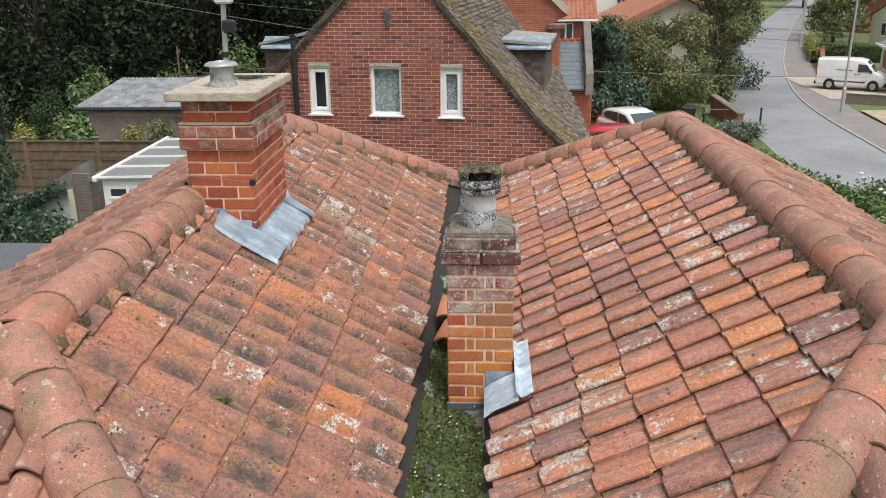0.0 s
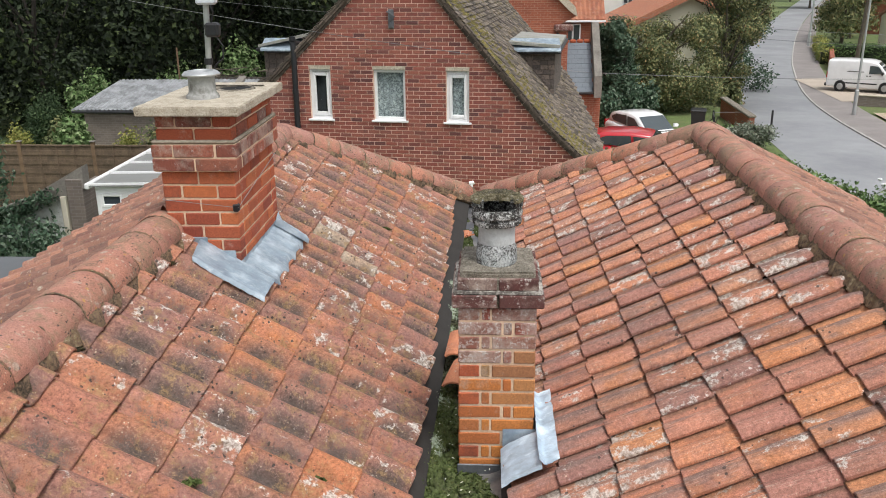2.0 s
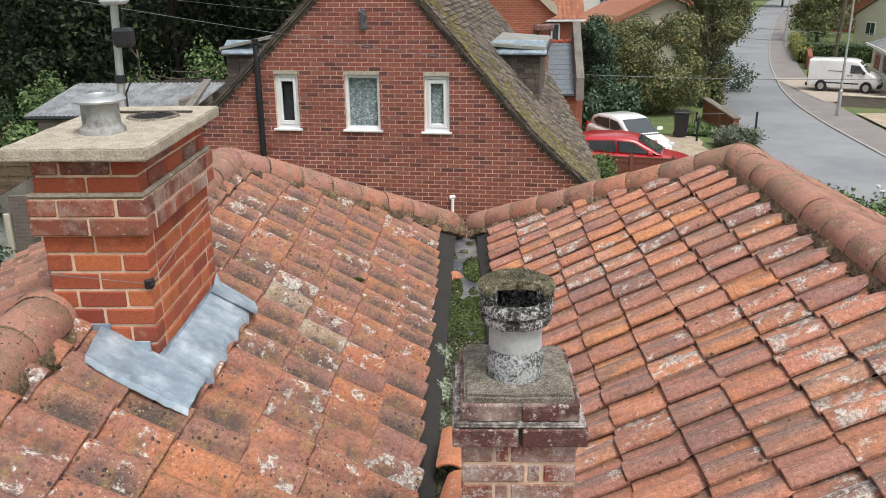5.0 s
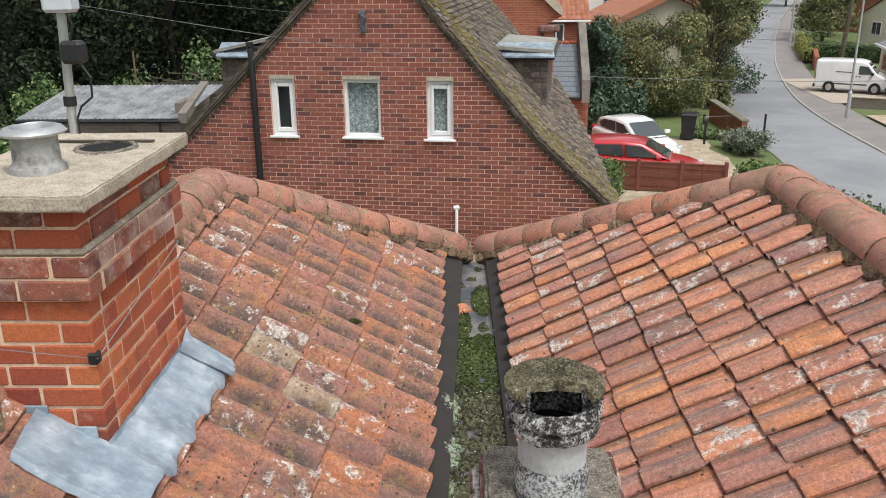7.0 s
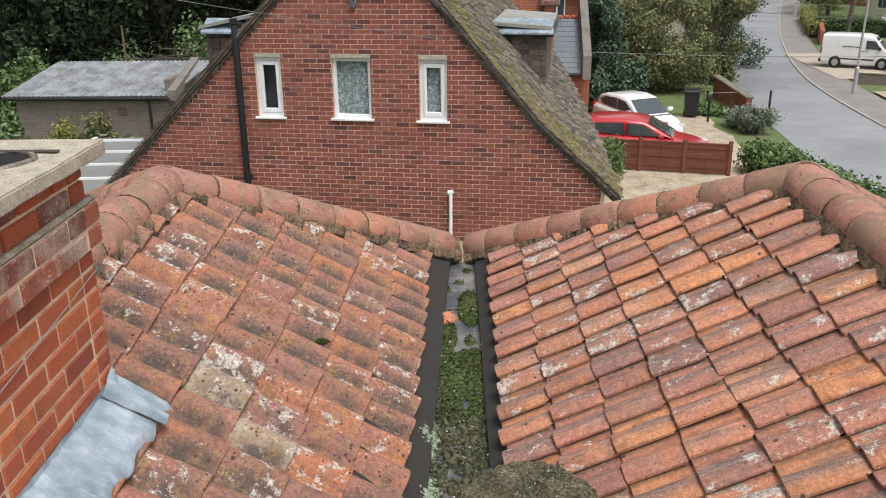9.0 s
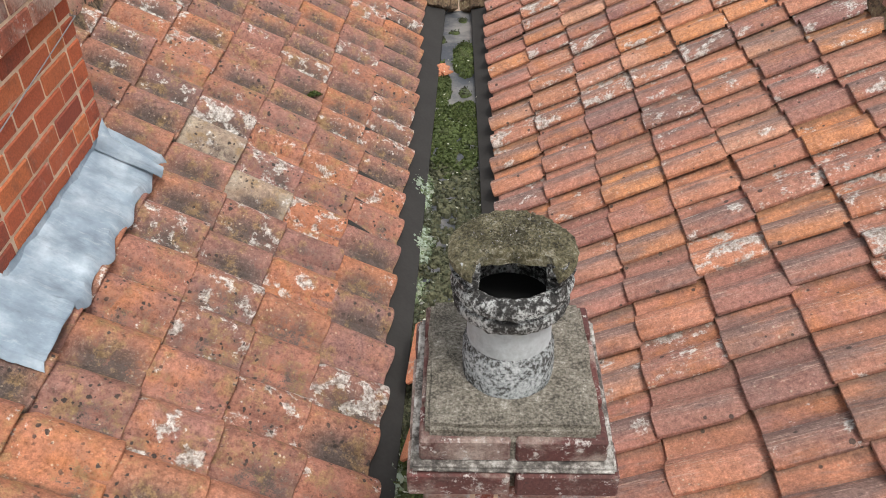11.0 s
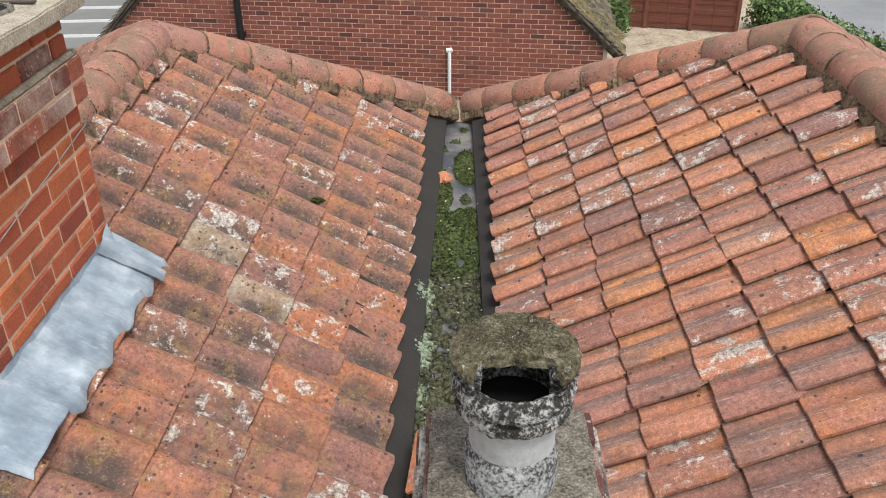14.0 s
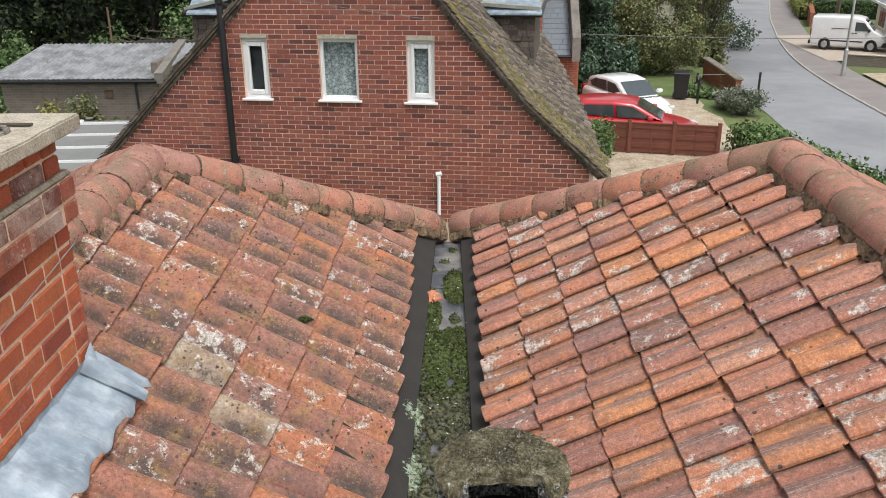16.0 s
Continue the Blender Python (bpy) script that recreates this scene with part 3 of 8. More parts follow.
M_WHITECRUST = crust("white_crusted_cement", [(0.34, (0.05, 0.045, 0.04)), (0.48, (0.15, 0.135, 0.12)), (0.58, (0.36, 0.34, 0.31)), (0.74, (0.58, 0.56, 0.53))], 45.0, broad=0.5)

# ---- the double roof with its flat valley ----
EAVE_Z = 3.38
RIDGE_Z = 4.33
XL, XR = 0.15, 3.95              # ridges
VL, VR = 1.685, 2.155            # tile edges over the valley
OL, OR = -1.60, 6.40             # outer eaves
YL0, YL1 = 4.05, 9.10            # ends of the first ridge
YR0, YR1 = 4.32, 9.12            # ends of the second ridge
VY0, VY1 = 2.45, 10.62           # ends of the valley
TILE_W, GAUGE = 0.2105, 0.262


def pantile():
    """S-shaped clay tile: pan first, roll on the right hand seen from the eaves; x across, y up the slope, z out."""
    cover, length, thick = TILE_W + 0.026, 0.34, 0.011
    prof = []
    for u in [0.0, 0.1, 0.2, 0.3, 0.38] + [0.44 + 0.56 * k / 10 for k in range(11)]:
        if u < 0.44:
            z = -0.010 * math.sin(math.pi * u / 0.44) + 0.012 * (1 - u / 0.44) ** 2
        else:
            z = 0.057 * math.sin(math.pi * (u - 0.44) / 0.56 * 0.90) ** 0.75 if u > 0.44 else 0.0
        prof.append((u * cover, z))
    n = len(prof)
    verts, faces = [], []
    for y, lift, tuck in ((0.004, 0.027, 0.0), (0.05, 0.023, 0.0), (0.255, 0.008, 0.0), (0.285, 0.004, 0.016), (length, -0.004, 0.022)):
        verts += [(x - tuck * (x / cover) ** 3, y, z * (1 - 10 * tuck) + lift if tuck else z + lift) for x, z in prof]
    for y, lift in ((0.004, 0.027), (0.0, 0.0225), (0.002, 0.024 - thick)):
        verts += [(x, y, z + lift) for x, z in prof]
    for r in (0, 1, 2, 3):
        for k in range(n - 1):
            faces.append((r * n + k, r * n + k + 1, r * n + n + k + 1, r * n + n + k))
    for r in (5, 6):
        for k in range(n - 1):
            faces.append((r * n + n + k, r * n + n + k + 1, r * n + k + 1, r * n + k))
    m = len(verts)
    x, z = prof[-1]
    verts += [(x, 0.004, z + 0.027), (x, 0.255, z + 0.008), (x, 0.255, z + 0.008 - thick), (x, 0.004, z + 0.024 - thick)]
    faces.append((m + 3, m + 2, m + 1, m))
    return verts, faces


PANTILE = pantile()
PANTILE_ME = {}


def tile_mesh(material):
    if material.name not in PANTILE_ME:
        PANTILE_ME[material.name] = data("roof_tile", *PANTILE, material, smooth=True)
    return PANTILE_ME[material.name]


def slope(parent, eave, up, right, courses, start, end, material, joined=False, seed=1, gauge=GAUGE, skip=None, cuts=(), other=None, width=TILE_W, first=0.0):
    """Tiles laid from an eave, the first course set back by first; cuts are world planes (point, normal pointing in)."""
    rng = random.Random(seed)
    up, right = Vector(up).normalized(), Vector(right).normalized()
    out = right.cross(up)
    eave = Vector(eave)
    count = int((end - start) / width) + 1
    wide = Matrix.Diagonal((width / TILE_W, 1, 1.5 if joined else 1, 1))
    rest = []
    for c in range(courses):
        shift = rng.uniform(-0.012, 0.012)
        for k in range(count):
            v = start + k * width + shift * 0.5
            u = first + c * gauge
            mid = eave + up * (u + 0.15) + right * (v + 0.1)
            far_in = all((eave + up * (u + a) + right * (v + b) - Vector(p)).dot(Vector(q)) > 0 for p, q in cuts for a in (0, 0.34) for b in (0, 0.24))
            near_in = any(all((eave + up * (u + a) + right * (v + b) - Vector(p)).dot(Vector(q)) > 0 for p, q in cuts) for a in (0, 0.12, 0.26) for b in (0, 0.1, 0.2))
            if not near_in or (skip and skip(mid)):
                continue
            p = eave + up * (u + rng.uniform(-0.013, 0.013)) + right * (v + rng.uniform(-0.006, 0.006)) + out * rng.uniform(-0.003, 0.006)
            turn = Matrix.Rotation(rng.gauss(0, 0.02), 4, out)
            tilt = Matrix.Rotation(rng.uniform(-0.014, 0.016), 4, right)
            base = Matrix((right, up, out)).transposed().to_4x4()
            m = Matrix.Translation(p) @ turn @ tilt @ base @ wide
            if joined:
                geo = moved(PANTILE, m)
                if not far_in:
                    geo = clipped(geo, cuts)
                rest.append(geo)
            elif far_in:
                own_mat = other[1] if other and any((mid - Vector(q)).xy.length < 0.115 for q in other[0]) else material
                part("roof_tile", tile_mesh(own_mat), own_mat, parent, m=m)
            else:
                geo = clipped(moved(PANTILE, m), cuts)
                if geo[1]:
                    part("roof_tile", moved(geo, m.inverted()), material, parent, m=m, smooth=True)
    if joined:
        tagged(part("roof_tiles", join(*rest), material, parent), kind="stuff")


def clipped(geo, cuts):
    bm = bmesh.new()
    vs = [bm.verts.new(v) for v in geo[0]]
    for f in geo[1]:
        bm.faces.new([vs[i] for i in f])
    for p, q in cuts:
        bmesh.ops.bisect_plane(bm, geom=bm.verts[:] + bm.edges[:] + bm.faces[:], plane_co=Vector(p), plane_no=Vector(q), clear_inner=True)
    bm.verts.index_update()
    res = [v.co.copy() for v in bm.verts], [[v.index for v in f.verts] for f in bm.faces]
    bm.free()
    return res


def hip_cut(a, b, keep, back=0.10):
    """A vertical plane through a hip line, keeping the side where the point keep lies."""
    a, b = Vector(a), Vector(b)
    q = Vector((b.y - a.y, a.x - b.x, 0)).normalized()
    if (Vector(keep) - a).dot(q) < 0:
        q = -q
    return a + q * back, q


ridge_end = {"l0": (XL, YL0, RIDGE_Z), "l1": (XL, YL1, RIDGE_Z), "r0": (XR, YR0, RIDGE_Z), "r1": (XR, YR1, RIDGE_Z)}
foot = {"l0": (VL, VY0, EAVE_Z), "l1": (1.84, VY1, 3.36), "r0": (VR, VY0, EAVE_Z), "r1": (2.03, VY1, 3.36),
        "ol0": (OL, YL0 - 1.75, 3.46), "ol1": (OL, YL1 + 1.75, 3.46), "or0": (OR, YR0 - 2.45, 2.98), "or1": (OR, YR1 + 2.35, 2.98)}

roof = thing("tiled_roof", (1.92, 6.5, 3.0), "double hipped roof of weathered orange clay pantiles with a flat valley", "roof", kind="structure")
# the boarding under the tiles
sheets = []
drop = Vector((0, 0, -0.03))
for quad in ((ridge_end["l0"], ridge_end["l1"], foot["l1"], foot["l0"]), (ridge_end["r1"], ridge_end["r0"], foot["r0"], foot["r1"]),
             (ridge_end["l1"], ridge_end["l0"], foot["ol0"], foot["ol1"]), (ridge_end["r0"], ridge_end["r1"], foot["or1"], foot["or0"]),
             (ridge_end["l0"], foot["l0"], foot["ol0"]), (ridge_end["l1"], foot["ol1"], foot["l1"]),
             (ridge_end["r0"], foot["or0"], foot["r0"]), (ridge_end["r1"], foot["r1"], foot["or1"])):
    top = [Vector(p) + drop for p in quad]
    n = len(top)
    verts = top + [p - Vector((0, 0, 0.06)) for p in top]
    faces = [tuple(range(n))[::-1], tuple(range(n, 2 * n))] + [(k, (k + 1) % n, n + (k + 1) % n, n + k) for k in range(n)]
    sheets.append((verts, faces))
slopes = [part("roof_slope", geo, M_FELT, roof) for geo in sheets]
slope_l, slope_r = slopes[0], slopes[1]


def ang(a, b):
    return Vector(b) - Vector(a)


CH_X0, CH_X1, CH_Y0, CH_Y1 = 0.193, 0.605, 6.20, 7.08    # the big stack


def by_big_stack(p):
    return CH_X0 - 0.1 < p.x < CH_X1 - 0.02 and CH_Y0 - 0.02 < p.y < CH_Y1 + 0.02


PALE_SPOTS = ((0.90, 7.42, 0), (1.12, 7.20, 0))


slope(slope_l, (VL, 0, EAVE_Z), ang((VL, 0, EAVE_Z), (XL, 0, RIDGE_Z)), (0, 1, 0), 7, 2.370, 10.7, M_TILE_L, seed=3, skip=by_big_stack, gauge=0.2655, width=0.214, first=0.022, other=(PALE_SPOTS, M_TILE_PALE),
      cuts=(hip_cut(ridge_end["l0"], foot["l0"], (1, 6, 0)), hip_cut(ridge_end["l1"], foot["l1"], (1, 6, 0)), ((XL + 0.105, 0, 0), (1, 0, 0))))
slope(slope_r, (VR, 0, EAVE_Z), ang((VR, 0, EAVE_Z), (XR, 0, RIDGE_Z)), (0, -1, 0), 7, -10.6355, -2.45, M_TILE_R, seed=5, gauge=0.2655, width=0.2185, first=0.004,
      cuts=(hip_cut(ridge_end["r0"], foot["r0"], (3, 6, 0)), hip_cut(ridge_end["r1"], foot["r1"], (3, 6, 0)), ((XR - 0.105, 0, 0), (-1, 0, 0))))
slope(roof, (OL, 0, 3.46), ang((OL, 0, 3.46), (XL, 0, RIDGE_Z)), (0, -1, 0), 8, -10.9, -2.3, M_TILE_FAR, joined=True, seed=7,
      cuts=(hip_cut(ridge_end["l0"], foot["ol0"], (-1, 6, 0)), hip_cut(ridge_end["l1"], foot["ol1"], (-1, 6, 0)), ((XL - 0.105, 0, 0), (-1, 0, 0))))
slope(roof, (OR, 0, 2.98), ang((OR, 0, 2.98), (XR, 0, RIDGE_Z)), (0, 1, 0), 11, 1.9, 11.5, M_TILE_FAR, joined=True, seed=9,
      cuts=(hip_cut(ridge_end["r0"], foot["or0"], (5, 6, 0)), hip_cut(ridge_end["r1"], foot["or1"], (5, 6, 0)), ((XR + 0.105, 0, 0), (1, 0, 0))))
near_foot = (0, YL0 - 1.75, 3.46)
slope(roof, near_foot, (0, 1.75, RIDGE_Z - 3.46), (1, 0, 0), 8, -1.6, 1.7, M_TILE_FAR, joined=True, seed=11,
      cuts=(hip_cut(ridge_end["l0"], foot["ol0"], (0, 2.5, 0)), hip_cut(ridge_end["l0"], foot["l0"], (0, 2.5, 0))))


# the other three hipped ends
for end, a, b, n_c in ((ridge_end["r0"], foot["r0"], foot["or0"], 10), (ridge_end["l1"], foot["l1"], foot["ol1"], 9), (ridge_end["r1"], foot["or1"], foot["r1"], 11)):
    a, b, end = Vector(a), Vector(b), Vector(end)
    across = (b - a).normalized()
    rise = (end - a) - across * (end - a).dot(across)
    inner = tuple((a + b + end) / 3)
    slope(roof, a, rise, across, n_c, -0.3, (b - a).length + 0.3, M_TILE_FAR, joined=True, seed=13 + n_c, gauge=rise.length / n_c, cuts=(hip_cut(end, a, inner), hip_cut(end, b, inner)))


# half-round ridge and hip tiles
def half_round(r0=0.134, r1=0.135, length=0.293, thick=0.016, n=14):
    verts, faces = [], []
    prof = [(0.0, r1 - 0.005), (0.008, r1), (length - 0.008, r0), (length, r0 - 0.005)]
    for y, r in prof + [(length, r0 - thick), (0.0, r1 - thick)]:
        for k in range(n + 1):
            a = math.pi * (k / n) * 1.06 - 0.03 * math.pi
            verts.append((r * math.cos(a), y, r * math.sin(a) * 0.88))
    m = n + 1
    rows = len(prof) + 2
    for i in range(rows):
        j = (i + 1) % rows
        for k in range(n):
            faces.append((i * m + k, i * m + k + 1, j * m + k + 1, j * m + k))
    for k in (0, n):
        cap = [i * m + k for i in range(rows)]
        faces.append(cap if k else cap[::-1])
    return verts, faces


RIDGE_ME = data("ridge_tile", *half_round(), M_RIDGE, smooth=True)
rng = random.Random(21)


def ridge_line(name, a, b, label, lift=0.008, step=0.300, first=0.0):
    a, b = Vector(a), Vector(b)
    d = (b - a).normalized()
    length = (b - a).length
    line = thing(name, a, label, "ridge", kind="structure")
    side = d.cross(Vector((0, 0, 1))).normalized()
    up = side.cross(d)
    base = Matrix((side, d, up)).transposed().to_4x4()
    s = first
    while s < length - 0.08:
        p = a + d * s + up * (lift + rng.uniform(-0.006, 0.006)) + side * rng.uniform(-0.006, 0.006)
        m = Matrix.Translation(p) @ base @ pose(0, 0, 0, rng.uniform(-0.5, 0.5), rng.uniform(-1.2, 1.2), rng.uniform(-0.6, 0.6)) @ Matrix.Diagonal((1, min(1, (length - s) / 0.293), 1, 1))
        part("ridge_tile", RIDGE_ME, M_RIDGE, line, m=m)
        if s > first:
            jv, jf = [], []
            for i in range(31):
                ang_j = math.pi * i / 30
                for e in (-0.010, -0.003, 0.005):
                    g = a + d * (s - 0.003)
                    q = Vector((g.x * 40 + i * 0.9, g.y * 40, e * 90))
                    r = 0.1290 + 0.009 * noise.noise(q) + (0.003 if e == -0.004 else 0)
                    jv.append(g + d * (e + 0.006 * noise.noise(q * 1.7)) + side * r * math.cos(ang_j) + up * (lift + r * 0.88 * math.sin(ang_j)))
            for i in range(30):
                for k in range(2):
                    jf.append((i * 3 + k, i * 3 + k + 1, i * 3 + 4 + k, i * 3 + 3 + k))
            part("joint_mortar", (jv, jf), M_BED, line)
        s += step
    core = [(0.114 * math.cos(math.pi * k / 8), 0.114 * 0.88 * math.sin(math.pi * k / 8)) for k in range(9)]
    cv = [a + d * e + side * x + up * (lift + z) for e in (0.01, length - 0.01) for x, z in core]
    part("joint_mortar", (cv, [(k, k + 1, 10 + k, 9 + k) for k in range(8)] + [tuple(range(9))[::-1], tuple(range(9, 18))]), M_BED, line)
    # uneven bedding along both sides
    for sign in (-1, 1):
        verts, faces = [], []
        n = int(length / 0.012)
        for i in range(n + 1):
            q = a + d * (length * i / n)
            w = 0.131 + 0.010 * noise.noise(q * 9) + 0.020 * noise.noise(q * 37)
            h = -0.004 + 0.016 * noise.noise(q * 23 + Vector((5, 0, 0))) + 0.012 * noise.noise(q * 61)
            for off, z in ((0.095, 0.030), (w * 0.94, 0.006 + h * 0.6), (w + 0.012, -0.020 + h), (w + 0.026, -0.064 + h), (0.095, -0.12)):
                verts.append(q + side * sign * off + up * (lift + z))
        for i in range(n):
            for k in range(5):
                j = (k + 1) % 5
                quad = (i * 5 + k, i * 5 + j, i * 5 + 5 + j, i * 5 + 5 + k)
                faces.append(quad if sign < 0 else quad[::-1])
        part("bedding_mortar", (verts, faces), M_BED, line)
    return line


ridge_line("ridge_1", ridge_end["l0"], (XL, CH_Y0 + 0.05, RIDGE_Z), "run of half-round clay ridge tiles bedded in mossy mortar")
ridge_line("ridge_2", (XL, CH_Y1 - 0.05, RIDGE_Z), ridge_end["l1"], "run of half-round clay ridge tiles behind the brick stack")
ridge_line("ridge_3", ridge_end["r0"], ridge_end["r1"], "run of half-round clay ridge tiles bedded in mossy mortar")
ridge_line("hip_1", ridge_end["l1"], foot["l1"], "hip of half-round clay tiles falling to the valley", lift=0.016)
ridge_line("hip_2", ridge_end["r1"], foot["r1"], "hip of half-round clay tiles falling to the valley", lift=0.016)
ridge_line("hip_3", ridge_end["l0"], foot["l0"], "hip of half-round clay tiles with dark lichen dots", lift=0.016)
ridge_line("hip_4", ridge_end["r0"], foot["r0"], "hip of half-round clay tiles with dark lichen dots", lift=0.016)
ridge_line("hip_5", ridge_end["l1"], foot["ol1"], "outer hip of half-round clay tiles", lift=0.016)
ridge_line("hip_6", ridge_end["r1"], foot["or1"], "outer hip of half-round clay tiles", lift=0.016)
ridge_line("hip_7", ridge_end["l0"], foot["ol0"], "outer hip of half-round clay tiles", lift=0.016)
ridge_line("hip_8", ridge_end["r0"], foot["or0"], "outer hip of half-round clay tiles", lift=0.016)

# valley gutter
gutter = thing("valley_gutter", (1.92, 6.5, 3.27), "flat valley gutter lined with dark bituminous felt", "gutter", kind="structure")
FLOOR_Z = 3.285
verts, faces = [], []
xs = [VL - 0.1, VL + 0.0, VL + 0.06, VL + 0.1, 1.9, 2.0, VR - 0.1, VR - 0.06, VR + 0.0, VR + 0.1]
zs = [3.36, 3.335, 3.30, 0, 0, 0, 0, 3.30, 3.335, 3.36]
ny = 120
for i in range(ny + 1):
    y = VY0 - 0.3 + (VY1 - 0.1 - VY0 + 0.3) * i / ny
    for x, z in zip(xs, zs):
        q = Vector((x, y, 0))
        zz = (z or FLOOR_Z) + 0.006 * noise.noise(q * 5)
        verts.append((x + 0.008 * noise.noise(q * 3), y, zz))
w = len(xs)
faces = [(i * w + k, i * w + k + 1, i * w + w + k + 1, i * w + w + k) for i in range(ny) for k in range(w - 1)]
part("felt_lining", (verts, faces), M_VALLEY, gutter, smooth=True)
part("felt_joint", block((1.80, 9.62, FLOOR_Z + 0.001), (2.06, 9.635, FLOOR_Z + 0.008), 0.003), M_VALLEY, gutter)

# body of the bungalow below the roof
bungalow = thing("bungalow_walls", (1.9, 6.5, -0.6), "brick walls of the bungalow below the tiled roof", "wall", kind="structure")
for a, b in (((OL + 0.3, 2.6, -0.7), (OL + 0.55, 10.5, 3.2)), ((OR - 0.55, 2.6, -0.8), (OR - 0.3, 10.9, 2.9)), ((OL + 0.55, 10.25, -0.7), (OR - 0.55, 10.5, 3.1)), ((OL + 0.55, 2.6, -0.7), (OR - 0.55, 2.85, 3.1))):
    part("wall", block(a, b, 0.01), M_HOUSE_MORTAR, bungalow)

# ---- bricks ----
BRICK_ME = {}


def brick_mesh(l, d, h, material):
    key = (round(l, 3), round(d, 3), round(h, 3), material.name)
    if key not in BRICK_ME:
        v, f = block((-l / 2, -d / 2, -h / 2), (l / 2, d / 2, h / 2), 0.005)
        BRICK_ME[key] = data("brick", v, f, material)
    return BRICK_ME[key]


def brick_courses(parent, x0, x1, y0, y1, z0, course, count, pick, seed=1, joint=0.011, proud=0.004, below=None, odd=0, bond=None):
    """Bricks round a rectangular stack, stretchers and headers by turns; pick(z, rng) gives each its material."""
    rng = random.Random(seed)
    for c in range(count):
        zc = z0 + (c + 0.5) * course
        h = course - joint
        for face in range(4):
            along_x = face in (0, 2)
            a, b = (x0, x1) if along_x else (y0, y1)
            length = b - a
            n = max(1, round(length / 0.225))
            unit = length / n
            half = (c + odd + (0 if along_x else 1)) % 2
            edges = [0.0] + ([unit / 2] if half else []) + [unit * (k + (0.5 if half else 0)) for k in range(1, n if not half else n)] + [length]
            if bond:
                edges = [0.0] + [length * f for f in bond[half]] + [length]
            edges = sorted(set(round(e, 4) for e in edges))
            for k, (s, e) in enumerate(zip(edges, edges[1:])):
                if not along_x:   # leave the corners to the other two faces
                    s, e = (s + (0.1 if s == 0 else 0)), (e - (0.1 if abs(e - length) < 1e-3 else 0))
                if e - s < 0.03:
                    continue
                l = e - s - joint
                mid = a + (s + e) / 2
                if along_x:   # run the corner bricks out to the faces
                    grow = joint / 2 + proud
                    if k == 0:
                        l, mid = l + grow, mid - grow / 2
                    if abs(e - length) < 1e-3:
                        l, mid = l + grow, mid + grow / 2
                if along_x:
                    y = (y0 + 0.05) if face == 0 else (y1 - 0.05)
                    p = Vector((mid, y + (-proud if face == 0 else proud), zc))
                    rz = 0
                else:
                    x = (x1 - 0.05) if face == 1 else (x0 + 0.05)
                    p = Vector((x + (proud if face == 1 else -proud), mid, zc))
                    rz = 90
                if below and p.z + h / 2 < below(p):
                    continue
                me = brick_mesh(l, 0.10, h, pick(zc, rng))
                p += Vector((rng.uniform(-0.0015, 0.0015), rng.uniform(-0.0015, 0.0015), rng.uniform(-0.001, 0.001)))
                part("brick", me, None, parent, m=Matrix.Translation(p) @ pose(0, 0, 0, rng.uniform(-0.3, 0.3), rng.uniform(-0.3, 0.3), rz + rng.uniform(-0.4, 0.4)))


def rough_slab(a, b, cells, bump, seed=0, bevel=0.01):
    """A slab with a slightly uneven top and worn edges."""
    bm = bmesh.new()
    bmesh.ops.create_cube(bm, size=1.0)
    size = [q - p for p, q in zip(a, b)]
    bmesh.ops.scale(bm, vec=size, verts=bm.verts)
    bmesh.ops.translate(bm, vec=[(p + q) / 2 for p, q in zip(a, b)], verts=bm.verts)
    bmesh.ops.bevel(bm, geom=bm.edges[:], offset=bevel, segments=2, affect="EDGES")
    bmesh.ops.subdivide_edges(bm, edges=[e for e in bm.edges if e.calc_length() > 0.05], cuts=cells, use_grid_fill=True)
    for v in bm.verts:
        q = v.co * 14 + Vector((seed, 0, 0))
        v.co += Vector((noise.noise(q), noise.noise(q + Vector((9, 0, 0))), noise.noise(q + Vector((0, 9, 0))))) * bump
    return bm


M_COVER = plain("dark_board", (0.05, 0.042, 0.03), 0.85, vary=0.3)

# ---- the big stack ----
C1 = 0.0805
big = thing("brick_chimney", ((CH_X0 + CH_X1) / 2, (CH_Y0 + CH_Y1) / 2, 3.9), "tall red brick chimney with concrete cap on the ridge", "chimney")
base_z = 4.70 - 12 * C1
part("core", block((CH_X0 + 0.0015, CH_Y0 + 0.0015, base_z), (CH_X1 - 0.0015, CH_Y1 - 0.0015, 5.0), 0.004), M_MORTAR, big, "pale mortar joints")


def red(z, rng):
    return M_BRICK_A


def slope_top(p):
    return EAVE_Z + (VL - p.x) * (RIDGE_Z - EAVE_Z) / (VL - XL) - 0.12 if p.x > XL else RIDGE_Z - 0.3


brick_courses(big, CH_X0, CH_X1, CH_Y0, CH_Y1, base_z, C1, 12, red, seed=4, below=slope_top, odd=1)
brick_courses(big, CH_X0 - 0.032, CH_X1 + 0.032, CH_Y0 - 0.032, CH_Y1 + 0.032, 4.70, C1, 2, lambda z, r: M_BRICK_CORBEL, seed=5)
part("core", block((CH_X0 - 0.030, CH_Y0 - 0.030, 4.702), (CH_X1 + 0.030, CH_Y1 + 0.030, 4.858), 0.004), M_MORTAR, big)
brick_courses(big, CH_X0 - 0.004, CH_X1 + 0.004, CH_Y0 - 0.004, CH_Y1 + 0.004, 4.865, C1, 2, lambda z, r: M_BRICK_CORBEL if r.random() < 0.6 else M_BRICK_A, seed=6)
